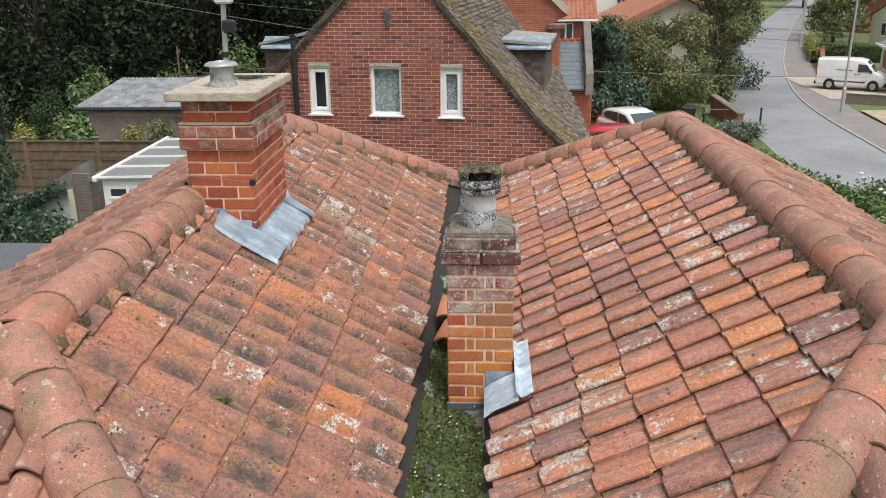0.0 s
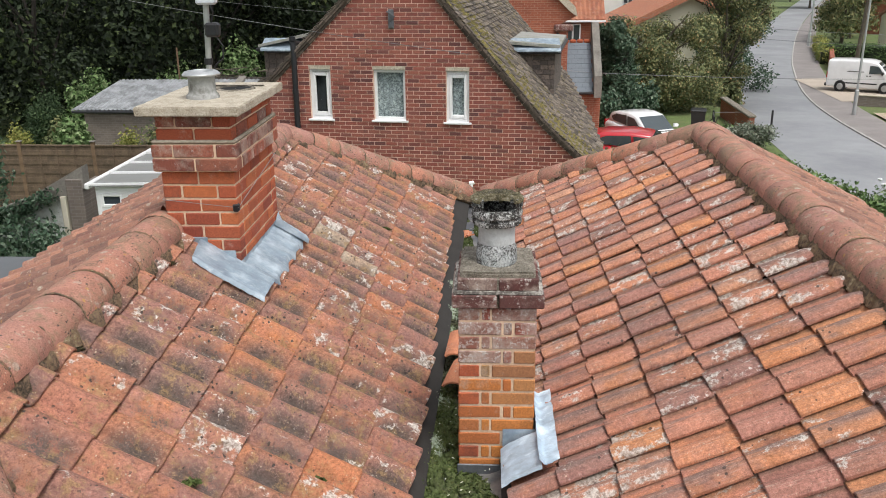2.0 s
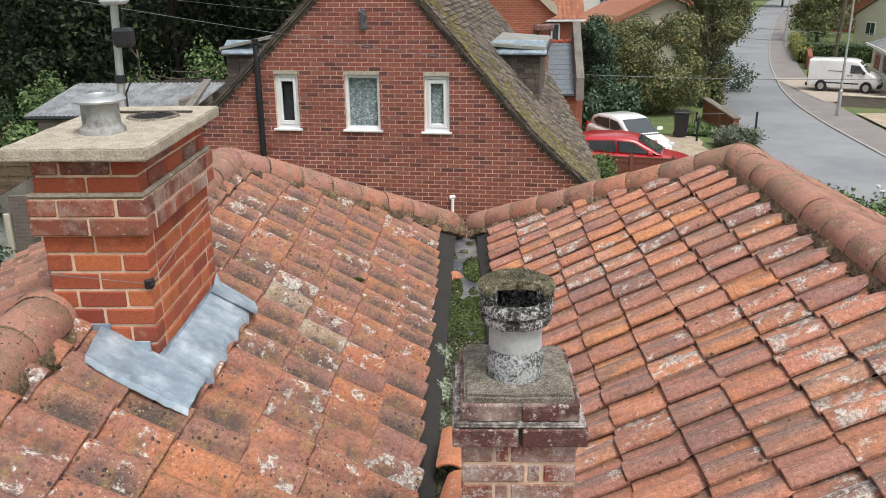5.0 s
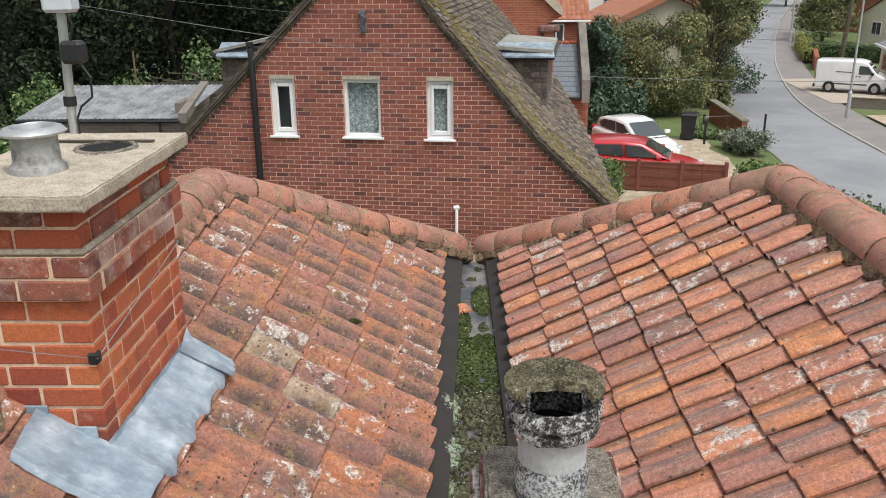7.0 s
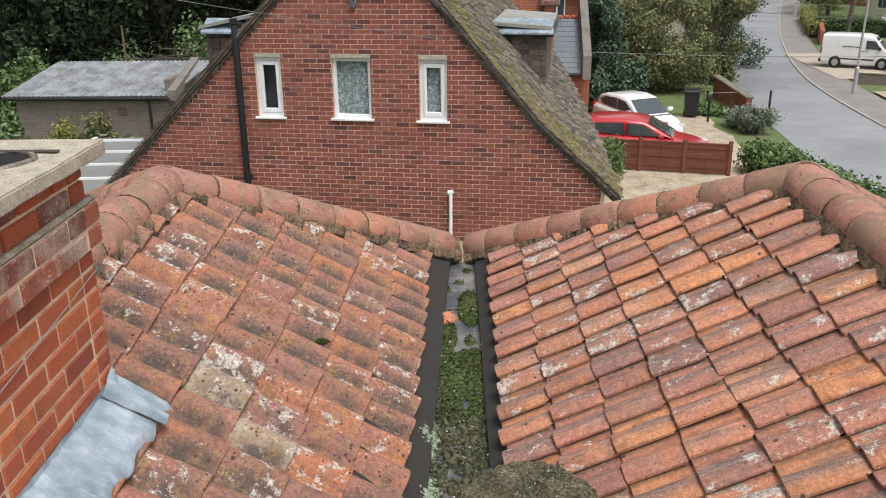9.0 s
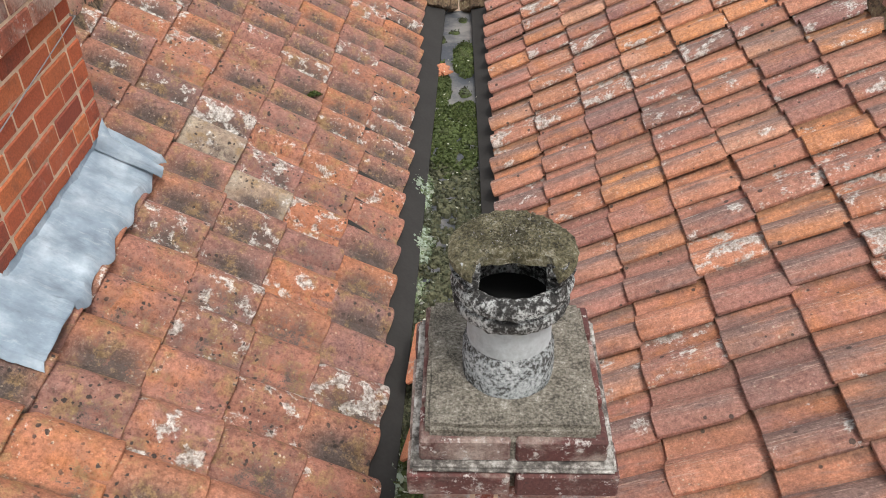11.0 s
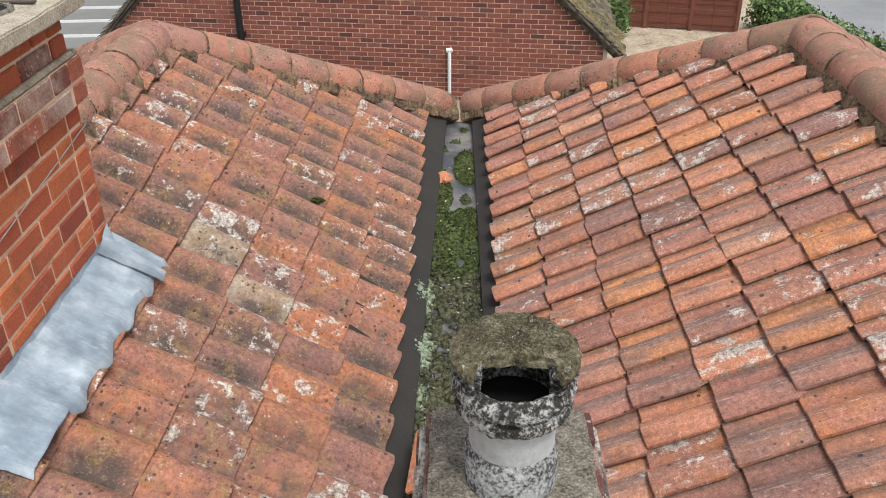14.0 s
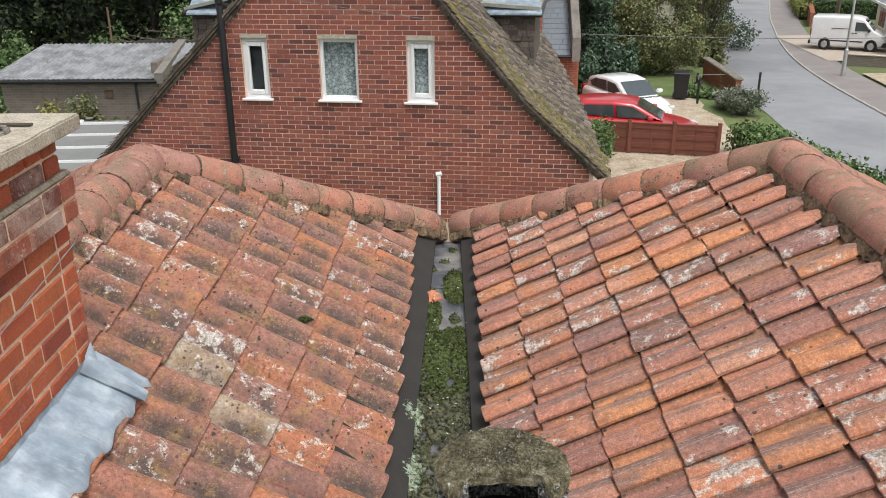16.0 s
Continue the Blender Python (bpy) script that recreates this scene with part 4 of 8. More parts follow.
# cement fillet on the ledge
fillet = []
for (a0, b0), (a1, b1) in (((CH_X0 - 0.034, CH_Y0 - 0.034), (CH_X1 + 0.034, CH_Y0 - 0.005)), ((CH_X0 - 0.034, CH_Y1 + 0.005), (CH_X1 + 0.034, CH_Y1 + 0.034)),
                           ((CH_X0 - 0.034, CH_Y0 - 0.005), (CH_X0 - 0.005, CH_Y1 + 0.005)), ((CH_X1 + 0.005, CH_Y0 - 0.005), (CH_X1 + 0.034, CH_Y1 + 0.005))):
    fillet.append(block((a0, b0, 4.858), (a1, b1, 4.882), 0.01))
part("cement_ledge", join(*fillet), M_LEDGE, big, "worn cement fillet over the corbel")
part("cap_slab", rough_slab((CH_X0 - 0.085, CH_Y0 - 0.09, 5.022), (CH_X1 + 0.085, CH_Y1 + 0.06, 5.074), 14, 0.0035, bevel=0.006), M_SLAB, big, "pale concrete cap slab with rough edges")
# flue opening with a sooty rim and a board over its edge
part("flue_hole", lathe([(0.005, 0.0755), (0.1, 0.0755)], 20, (0.47, 6.83, 5.0)), M_FLUE, big, "open sooty flue")
part("flue_rim", lathe([(0.098, 0.072), (0.1, 0.082), (0.118, 0.08), (0.124, 0.07)], 20, (0.47, 6.83, 5.0), wobble=0.05), M_FLAUNCH, big)
part("cover_strip", block((0.22, 6.925, 5.077), (0.62, 6.95, 5.083), 0.002), M_COVER, big, "thin dark strip lying on the cap")
# short round vent with a galvanised lip
vent = part("flue_vent", lathe([(0.096, 0.0), (0.092, 0.025), (0.082, 0.034), (0.078, 0.045), (0.076, 0.135), (0.083, 0.142)], 28, (0.385, 6.46, 5.068), wobble=0.012), M_VENT, big, "pale round flue vent with a flared metal lip", smooth=True)
part("lip", lathe([(0.066, 0.135), (0.09, 0.142), (0.106, 0.136), (0.109, 0.143), (0.092, 0.158), (0.074, 0.162), (0.07, 0.155), (0.066, 0.08)], 28, (0.385, 6.46, 5.068), wobble=0.03, seed=3), M_GALV, vent, "dented galvanised lip", smooth=True)
part("flue_hole", lathe([(0.002, 0.12), (0.072, 0.12)], 20, (0.385, 6.46, 5.068)), M_FLUE, vent)
# strap wire round the stack with a corner bracket
zw = 4.49
wire = tube([(CH_X0 - 0.01, CH_Y1 + 0.01, zw + 0.19), (CH_X0 - 0.01, CH_Y0 - 0.012, zw + 0.045), (CH_X1 + 0.012, CH_Y0 - 0.012, zw), (CH_X1 + 0.012, CH_Y1 + 0.01, zw + 0.12), (CH_X0 - 0.01, CH_Y1 + 0.01, zw + 0.19)], 0.0022, 6)
part("strap_wire", wire, M_WIRE, big, "thin steel lashing wire")
part("corner_bracket", block((CH_X1 - 0.022, CH_Y0 - 0.014, zw - 0.026), (CH_X1 + 0.014, CH_Y0 + 0.024, zw + 0.018), 0.006), M_BLACK, big, "black corner bracket")
# aerial mast lashed behind the stack
mast = thing("aerial_mast", (0.27, 7.13, 4.6), "galvanised aerial mast with junction boxes behind the chimney", "mast")
part("pole", tube([(0.215, 7.13, 4.45), (0.216, 7.13, 5.15), (0.235, 7.13, 5.60), (0.27, 7.13, 6.7)], 0.019, 12), M_GALV, mast)
part("junction_box", block((0.225, 7.07, 5.365), (0.315, 7.15, 5.455), 0.014), M_BLACK, mast, "small black junction box")
part("junction_box", block((0.185, 7.06, 5.565), (0.305, 7.16, 5.70), 0.014), M_GREYBOX, mast, "pale grey junction box")
part("clamp", tube([(0.216, 7.13, 5.19), (0.217, 7.13, 5.23)], 0.026, 12), M_BLACK, mast)
part("cable", tube([(0.29, 7.10, 5.37), (0.33, 7.1, 5.31), (0.325, 7.1, 5.23), (0.27, 7.11, 5.19), (0.242, 7.12, 5.14), (0.24, 7.12, 4.5)], 0.005, 6), M_BLACK, mast)
part("cable", tube([(0.26, 7.1, 5.58), (0.285, 7.1, 5.52), (0.265, 7.1, 5.44)], 0.005, 6), M_BLACK, mast)

# lead round the foot of the big stack
SL = (RIDGE_Z - EAVE_Z) / (VL - XL)


def on_slope(x, y, lift):
    return Vector((x, y, EAVE_Z + (VL - x) * SL + lift))


lead = thing("lead_flashing", on_slope(0.65, 6.6, 0.0), "bright sheet lead flashing dressed round the chimney foot", "flashing")


def lead_sheet(f, nu, nv, material, name, parent, seed, back=(0, 0, -0.004), crumple=1.0):
    verts, faces = [], []
    for i in range(nu + 1):
        for j in range(nv + 1):
            p = f(i / nu, j / nv)
            q = p * 22 + Vector((seed, 0, 0))
            verts.append(p + Vector(back) * -crumple * (1.6 * noise.noise(q) + 0.9 * noise.noise(q * 2.7)))
    n = nv + 1
    for i in range(nu):
        for j in range(nv):
            faces.append((i * n + j, i * n + j + 1, i * n + n + j + 1, i * n + n + j))
    top = len(verts)
    verts += [v + Vector(back) for v in verts]
    faces += [tuple(top + k for k in f)[::-1] for f in faces]
    return part(name, (verts, faces), material, parent, smooth=True)


def over_rolls(y):
    """How far the lead dips between the rolls of the tiles below."""
    return 0.012 * math.cos(2 * math.pi * (y - 2.370 - 0.17) / 0.214)


# the apron on the downhill side, its edge wavy over the tiles
def apron(u, v):
    y = CH_Y0 - 0.005 + 0.92 * u
    x = CH_X1 + 0.004 + 0.190 * v + (0.007 * math.cos(2 * math.pi * (y - 2.40) / 0.214) + 0.010 * noise.noise(Vector((u * 11, 0, 0)))) * v
    return on_slope(x, y, 0.108 + over_rolls(y) * v - (0.02 if v > 0.95 else 0))


lead_sheet(apron, 60, 14, M_LEAD, "apron", lead, 1)
lead_sheet(lambda u, v: Vector((CH_X1 + 0.014 - 0.004 * v, CH_Y0 - 0.012 + 0.90 * u, on_slope(CH_X1, 0, 0.085).z + 0.036 * v)), 30, 3, M_LEAD, "upstand", lead, 2, back=(-0.004, 0, 0))
# the side piece before the stack, following the slope up to the ridge
def front_band(u, v):
    x = CH_X1 + 0.19 - (0.385 + 0.03 * (1 - v)) * u
    y = CH_Y0 - 0.004 - (0.10 * min(1, v / 0.35) + 0.16 * max(0, (v - 0.35) / 0.65)) - 0.012 * math.sin(3 * u) * v
    lift = 0.118 - 0.008 * max(0, (v - 0.35) / 0.65)
    if v > 0.94:
        lift -= 0.022
    return on_slope(x, y, lift)


lead_sheet(front_band, 36, 16, M_LEAD, "front_flashing", lead, 3)
steps = []
for xa, xb, za, zb in ((0.205, 0.420, 4.16, 4.312), (0.40, 0.580, 4.10, 4.232), (0.56, CH_X1 + 0.010, 4.05, 4.150)):
    steps.append(block((xa, CH_Y0 - 0.018, za), (xb, CH_Y0 - 0.008 - 0.002 * (xa > 0.3), zb), 0.002))
part("stepped_flashing", join(*steps), M_LEAD, lead, "stepped lead cut into the joints")
lead_sheet(lambda u, v: on_slope(CH_X1 + 0.012 + 0.215 * v, CH_Y1 - 0.135 + (0.075 - 0.03 * v) * u + 0.02 * v, 0.117 + (0.035 - 0.020 * v) * u ** 2), 14, 12, M_LEAD_DULL, "rolled_corner", lead, 5)
lead_sheet(lambda u, v: on_slope(CH_X1 + 0.012 + 0.06 * v * (1 - u), CH_Y1 - 0.075 + 0.07 * u, 0.145 + 0.035 * u - 0.02 * v), 8, 5, M_LEAD, "curled_tip", lead, 6)

# ---- the small stack in the valley ----
S_X0, S_X1, S_Y0, S_Y1 = 1.900, 2.274, 5.415, 5.825
C2 = 0.0765
small = thing("valley_chimney", (2.09, 5.68, FLOOR_Z), "small lichen-stained brick chimney rising from the valley gutter", "chimney")
z_top = 4.215
n2 = 12
part("core", block((S_X0 + 0.001, S_Y0 + 0.001, FLOOR_Z - 0.02), (S_X1 - 0.001, S_Y1 - 0.001, 4.20), 0.004), M_MORTAR, small, "pale mortar joints")
part("core", block((S_X0 - 0.0, S_Y0 - 0.0, 4.205), (S_X1 + 0.0, S_Y1 + 0.0, 4.36), 0.004), M_FLAUNCH, small)


def mottled(z, rng):
    if z > 4.02:
        return M_BRICK_PALE
    if z > 3.80:
        return M_BRICK_PALE if rng.random() < 0.35 else M_BRICK_OLIVE if rng.random() < 0.5 else M_BRICK_A
    return M_BRICK_B if rng.random() < 0.85 else M_BRICK_A


BOND = ((0.57, 0.71), (0.28, 0.42))
brick_courses(small, S_X0, S_X1, S_Y0, S_Y1, z_top - n2 * C2, C2, n2, mottled, seed=8, bond=BOND)
brick_courses(small, S_X0 - 0.03, S_X1 + 0.033, S_Y0 - 0.03, S_Y1 + 0.03, z_top, 0.078, 1, lambda z, r: M_BRICK_SOOT, seed=9)
part("cement_ledge", rough_slab((S_X0 - 0.026, S_Y0 - 0.030, 4.287), (S_X1 + 0.033, S_Y1 + 0.030, 4.302), 3, 0.003, 4, 0.006), M_WHITECRUST, small, "white-crusted cement on the corbel")
brick_courses(small, S_X0 - 0.004, S_X1 + 0.006, S_Y0 - 0.004, S_Y1 + 0.004, 4.295, 0.074, 1, lambda z, r: M_BRICK_SOOT, seed=10)
part("flaunching", rough_slab((S_X0 + 0.004, S_Y0 + 0.006, 4.345), (S_X1 - 0.004, S_Y1 - 0.002, 4.390), 10, 0.006, 7), M_FLAUNCH, small, "grey cement flaunching with lichen")
# footing tray
part("lead_tray", block((S_X0 - 0.012, S_Y0 - 0.014, FLOOR_Z - 0.005), (S_X1 - 0.08, S_Y0 - 0.002, FLOOR_Z + 0.055), 0.004), M_LEAD_DARK, small, "dull lead skirt at the foot")

M_HOOD = crust("hood_moss_crust", [(0.30, (0.02, 0.018, 0.013)), (0.40, (0.075, 0.066, 0.036)), (0.50, (0.16, 0.14, 0.075)), (0.60, (0.26, 0.23, 0.145)), (0.70, (0.48, 0.45, 0.37))], 110.0, size=0.014, broad=0.30, bump=1.0)
pot_at = (2.082, 5.602, 4.384)
pot = part("chimney_pot", lathe([(0.099, -0.01), (0.101, 0.03), (0.099, 0.085), (0.092, 0.102), (0.088, 0.114), (0.0875, 0.196), (0.09, 0.21)], 44, pot_at, wobble=0.03), M_POT, small, "grey lichened pot with a louvred hood", smooth=True)
rim_v, rim_f = lathe([(0.086, 0.196), (0.118, 0.204), (0.122, 0.216), (0.120, 0.230), (0.110, 0.236), (0.111, 0.241), (0.124, 0.248), (0.126, 0.264), (0.119, 0.280), (0.106, 0.287), (0.097, 0.282), (0.092, 0.25), (0.088, 0.20)], 60, pot_at)
rim_v = [Vector(v) for v in rim_v]
for v in rim_v:
    q = v * 60
    out = Vector((v.x - pot_at[0], v.y - pot_at[1], 0)).normalized()
    v += out * 0.005 * noise.noise(q) + Vector((0, 0, 0.006 * noise.noise(q * 0.7 + Vector((3, 0, 0)))))
part("rim", (rim_v, rim_f), M_POT_BLACK, pot, "thick double rim crusted black and white", smooth=True)
part("neck", lathe([(0.0905, 0.108), (0.0895, 0.200)], 36, pot_at), M_POT_PALE, pot, "clean pale neck", smooth=True)
part("flue_hole", lathe([(0.001, 0.20), (0.0915, 0.20), (0.0965, 0.278)], 32, pot_at), M_FLUE, pot)


def arc_strip(r0, r1, z0, z1, a0, a1, n=26, wob=0.004, seed=0):
    verts, faces = [], []
    for k in range(n + 1):
        a = radians(a0 + (a1 - a0) * k / n)
        for r, z in ((r0, z0), (r1, z0 + 0.004), (r1, z1), (r0, z1 - 0.004)):
            q = Vector((a * 3 + seed, r * 9, z * 11))
            rr = r + wob * noise.noise(q * 2)
            verts.append((pot_at[0] + rr * math.cos(a), pot_at[1] + rr * math.sin(a), pot_at[2] + z + wob * noise.noise(q * 3)))
    for k in range(n):
        for j in range(4):
            i = (j + 1) % 4
            faces.append((k * 4 + j, k * 4 + 4 + j, k * 4 + 4 + i, k * 4 + i))
    faces += [(0, 1, 2, 3), tuple(n * 4 + j for j in (3, 2, 1, 0))]
    return verts, faces


for k in range(3):
    z = 0.289 + 0.016 * k
    part("louvre", arc_strip(0.098, 0.125 - 0.001 * k, z, z + 0.008, -48, 228, 60, 0.007, k), M_POT_BLACK, pot, smooth=True)
for a in (78, 150, 15):
    part("louvre_post", arc_strip(0.090, 0.116, 0.276, 0.336, a - 6, a + 6, 6, 0.004, a), M_HOOD, pot, smooth=True)
for a0, a1 in ((-40, -28), (208, 220)):
    part("louvre_post", arc_strip(0.086, 0.121, 0.270, 0.338, a0, a1, 12, 0.008, a0), M_POT_BLACK, pot, "crusted post beside the opening", smooth=True)
# the hood: a lumpy mossy dome, cut back and arched over the opening
hv, hf = [], []
NA, NR = 72, 12
for under in (False, True):
    for i in range(NR + 1):
        for k in range(NA):
            a = 2 * math.pi * k / NA
            r = 0.130 * i / NR
            x, y = r * math.cos(a), r * math.sin(a)
            cut = -0.046 - 0.075 * min(1.0, max(0.0, (abs(x) - 0.073) / 0.014)) + 0.008 * noise.noise(Vector((x * 40, 1.5, 0)))
            front = max(0.0, cut - y)
            y = max(y, cut)
            z = 0.356 - 1.1 * r * r - (0.006 if r > 0.12 else 0)
            if under:
                z = min(z - 0.010, 0.333)
            arch = max(0.0, 0.0 - y) / 0.05 * max(0.0, 1 - (x / 0.07) ** 2)
            z += 0.006 * arch
            q = Vector((x, y, z)) * 60
            if not under:
                z += 0.007 * noise.noise(q) + 0.006 * noise.noise(q * 2.6) - 0.006 * min(1, front / 0.03)
                x += 0.006 * noise.noise(q * 0.9 + Vector((7, 0, 0)))
            hv.append((pot_at[0] + x, pot_at[1] + y, pot_at[2] + z))
base = (NR + 1) * NA
for i in range(NR):
    for k in range(NA):
        a, b2 = i * NA + k, i * NA + (k + 1) % NA
        hf.append((a, a + NA, b2 + NA, b2))
        hf.append((base + a, base + b2, base + b2 + NA, base + a + NA))
for k in range(NA):
    a, b2 = NR * NA + k, NR * NA + (k + 1) % NA
    hf.append((a, base + a, base + b2, b2))
hood = part("hood", (hv, hf), M_HOOD, pot, "mossy crumbling domed hood", smooth=True)
HOOD_TOP = [v for v in hv[NA:base] if v[1] > pot_at[1] - 0.040 + 0.012 * noise.noise(Vector(v) * 60) and (Vector(v) - Vector(pot_at)).xy.length < 0.112 + 0.012 * noise.noise(Vector(v) * 45)]

lead2 = thing("lead_soaker", (2.33, 5.35, 3.42), "lead soaker beside the valley chimney, sky reflection in its colour", "flashing")
SR = (RIDGE_Z - EAVE_Z) / (XR - VR)


def on_right(x, y, lift):
    return Vector((x, y, EAVE_Z + (x - VR) * SR + lift))


lead_sheet(lambda u, v: on_right(2.285 + 0.095 * v, 5.06 + 0.70 * u, 0.104 + 0.16 * max(0, 0.3 - v) + 0.008 * math.sin(30 * u)), 40, 8, M_LEAD_SKY, "soaker", lead2, 8)
lead_sheet(lambda u, v: on_right(2.11 + 0.19 * v, 5.04 + 0.34 * u, 0.106 - 0.05 * max(0, 0.25 - v)), 12, 8, M_LEAD_SKY, "soaker", lead2, 9)
lead_sheet(lambda u, v: Vector((2.12 + 0.175 * v, S_Y0 - 0.014, 3.45 + 0.10 * u)), 6, 6, M_LEAD, "upstand", lead2, 10, back=(0, 0.004, 0))
lead_sheet(lambda u, v: Vector((S_X1 + 0.012, S_Y0 + 0.40 * v, 3.50 + 0.12 * u)), 6, 8, M_LEAD, "upstand", lead2, 11, back=(-0.004, 0, 0))

# ---- the brick house next door ----
HM = Matrix.Translation((-1.40, 17.80, 0)) @ pose(0, 0, 0, 0, 0, -7.82)


def old_tile(name, stops, moss=0.6):
    """Dull brown-grey plain tiles with ragged moss and pale specks."""
    mt, n, l, b = nodes_of(name)
    pos = n.new("ShaderNodeNewGeometry").outputs["Position"]
    rnd = random_of(n, True)
    col = add_ramp(n, l, rnd, stops)
    g = add_noise(n, l, pos, 18.0, 7.0, 0.75)
    col = add_mix(n, l, add_ramp(n, l, g, [(0.5, 0.0), (0.62, 0.8)]), col, (0.045, 0.04, 0.034))
    m = add_noise(n, l, pos, 5.0, 8.0, 0.75)
    col = add_mix(n, l, add_ramp(n, l, m, [(moss - 0.04, 0.0), (moss + 0.05, 0.8)]), col, (0.15, 0.115, 0.04))
    k = add_noise(n, l, pos, 30.0, 6.0, 0.75)
    col = add_mix(n, l, add_ramp(n, l, k, [(0.63, 0.0), (0.68, 0.6)]), col, (0.28, 0.25, 0.2))
    l.new(col, b.inputs["Base Color"])
    b.inputs["Roughness"].default_value = 0.95
    add_bump(n, l, k, b, 0.6, 0.008)
    return mt


M_OLDTILE = old_tile("roof_tile_brown", [(0.0, (0.05, 0.043, 0.038)), (0.4, (0.12, 0.098, 0.083)), (0.7, (0.17, 0.14, 0.115)), (1.0, (0.25, 0.21, 0.175))], 0.57)
M_HOUSE_MOSS = crust("roof_moss_ochre", [(0.3, (0.035, 0.032, 0.012)), (0.45, (0.11, 0.095, 0.028)), (0.58, (0.19, 0.155, 0.045)), (0.75, (0.27, 0.23, 0.10))], 25.0, size=0.02)
M_VERGE = old_tile("verge_cement", [(0.0, (0.07, 0.055, 0.045)), (0.5, (0.13, 0.10, 0.08)), (1.0, (0.20, 0.16, 0.13))], 0.66)
M_HUNG = old_tile("tile_hanging", [(0.0, (0.10, 0.085, 0.078)), (0.5, (0.15, 0.12, 0.105)), (1.0, (0.21, 0.165, 0.14))], 0.68)
M_DORMER_FELT = plain("dormer_felt", (0.30, 0.30, 0.28), 0.85, vary=0.2, scale=5, dirt=(0.14, 0.15, 0.07), dirt_scale=2.0)


def glass(name, tint=(0.9, 0.95, 0.95)):
    mt, n, l, b = nodes_of(name)
    b.inputs["Base Color"].default_value = (*tint, 1)
    b.inputs["Roughness"].default_value = 0.02
    b.inputs["Transmission Weight"].default_value = 1.0
    b.inputs["IOR"].default_value = 1.05
    b.inputs["Specular IOR Level"].default_value = 0.8
    return mt


M_GLASS = glass("window_glass")


def lace(name):
    mt, n, l, b = nodes_of(name)
    pos = n.new("ShaderNodeTexCoord").outputs["Object"]
    v = n.new("ShaderNodeTexVoronoi")
    v.inputs["Scale"].default_value = 16.0
    l.new(pos, v.inputs["Vector"])
    fine = add_noise(n, l, pos, 45.0, 3.0)
    col = add_mix(n, l, 0.5, add_ramp(n, l, v.outputs["Distance"], [(0.15, (0.5, 0.55, 0.55)), (0.6, (0.1, 0.12, 0.13))]), add_ramp(n, l, fine, [(0.4, (0.07, 0.08, 0.09)), (0.6, (0.5, 0.54, 0.54))]))
    l.new(col, b.inputs["Base Color"])
    b.inputs["Roughness"].default_value = 0.9
    return mt


M_LACE = lace("net_curtain")
M_ROOM = plain("room_shade", (0.05, 0.055, 0.06), 0.9, bump=0)

house = thing("brick_house", HM @ Vector((1.8, 3, -0.6)), "red brick gabled house with mossy tiled roof and dormers", "house")
APEX = (1.80, 6.21)
RIGHT_V = [APEX, (4.55, 3.03), (5.86, 1.84)]
LEFT_V = [APEX, (-1.3, 3.24), (-2.95, 1.62)]


def verge_s(pts, z):
    for (s0, z0), (s1, z1) in zip(pts, pts[1:]):
        if z1 <= z <= z0:
            return s0 + (s1 - s0) * (z0 - z) / (z0 - z1)
    return pts[-1][0]


WINDOWS = [(0.03, 0.45, 2.985, 3.93), (1.29, 1.90, 2.985, 3.93), (2.68, 3.11, 2.975, 3.92)]


def hpart(name, geo, material, parent=None, label="", **kw):
    return part(name, moved(geo, HM), material, parent or house, label, **kw)


# gable wall with window openings, one shell
cuts_s = sorted([s for w in WINDOWS for s in w[:2]])


def top_z(s):
    pts = RIGHT_V if s > APEX[0] else LEFT_V
    for (s0, z0), (s1, z1) in zip(pts, pts[1:]):
        if min(s0, s1) <= s <= max(s0, s1):
            return z0 + (z1 - z0) * (s - s0) / (s1 - s0)
    return pts[-1][1]


edges = sorted(set([-2.85, 5.6, APEX[0], 4.55, -1.3] + cuts_s))
shell, shell_faces = {}, []


def gp(s, y, z):
    return shell.setdefault((round(s, 4), y, round(z, 4)), len(shell))


def both(a, b, za0, zb0, za1, zb1):
    shell_faces.append((gp(a, 0, za0), gp(b, 0, zb0), gp(b, 0, zb1), gp(a, 0, za1)))
    shell_faces.append((gp(b, 0.24, zb0), gp(a, 0.24, za0), gp(a, 0.24, za1), gp(b, 0.24, zb1)))


for a, b in zip(edges, edges[1:]):
    ta, tb = top_z(a) - 0.10, top_z(b) - 0.10
    hole = next((w for w in WINDOWS if w[0] - 1e-6 <= a and b <= w[1] + 1e-6), None)
    if hole:
        both(a, b, -1.0, -1.0, hole[2], hole[2])
        both(a, b, hole[3], hole[3], ta, tb)
        shell_faces.append((gp(a, 0, hole[2]), gp(b, 0, hole[2]), gp(b, 0.24, hole[2]), gp(a, 0.24, hole[2])))
        shell_faces.append((gp(b, 0, hole[3]), gp(a, 0, hole[3]), gp(a, 0.24, hole[3]), gp(b, 0.24, hole[3])))
    else:
        both(a, b, -1.0, -1.0, ta, tb)
    shell_faces.append((gp(a, 0, ta), gp(b, 0, tb), gp(b, 0.24, tb), gp(a, 0.24, ta)))
for s0, s1, z0, z1 in WINDOWS:
    shell_faces.append((gp(s0, 0, z0), gp(s0, 0.24, z0), gp(s0, 0.24, z1), gp(s0, 0, z1)))
    shell_faces.append((gp(s1, 0, z0), gp(s1, 0, z1), gp(s1, 0.24, z1), gp(s1, 0.24, z0)))
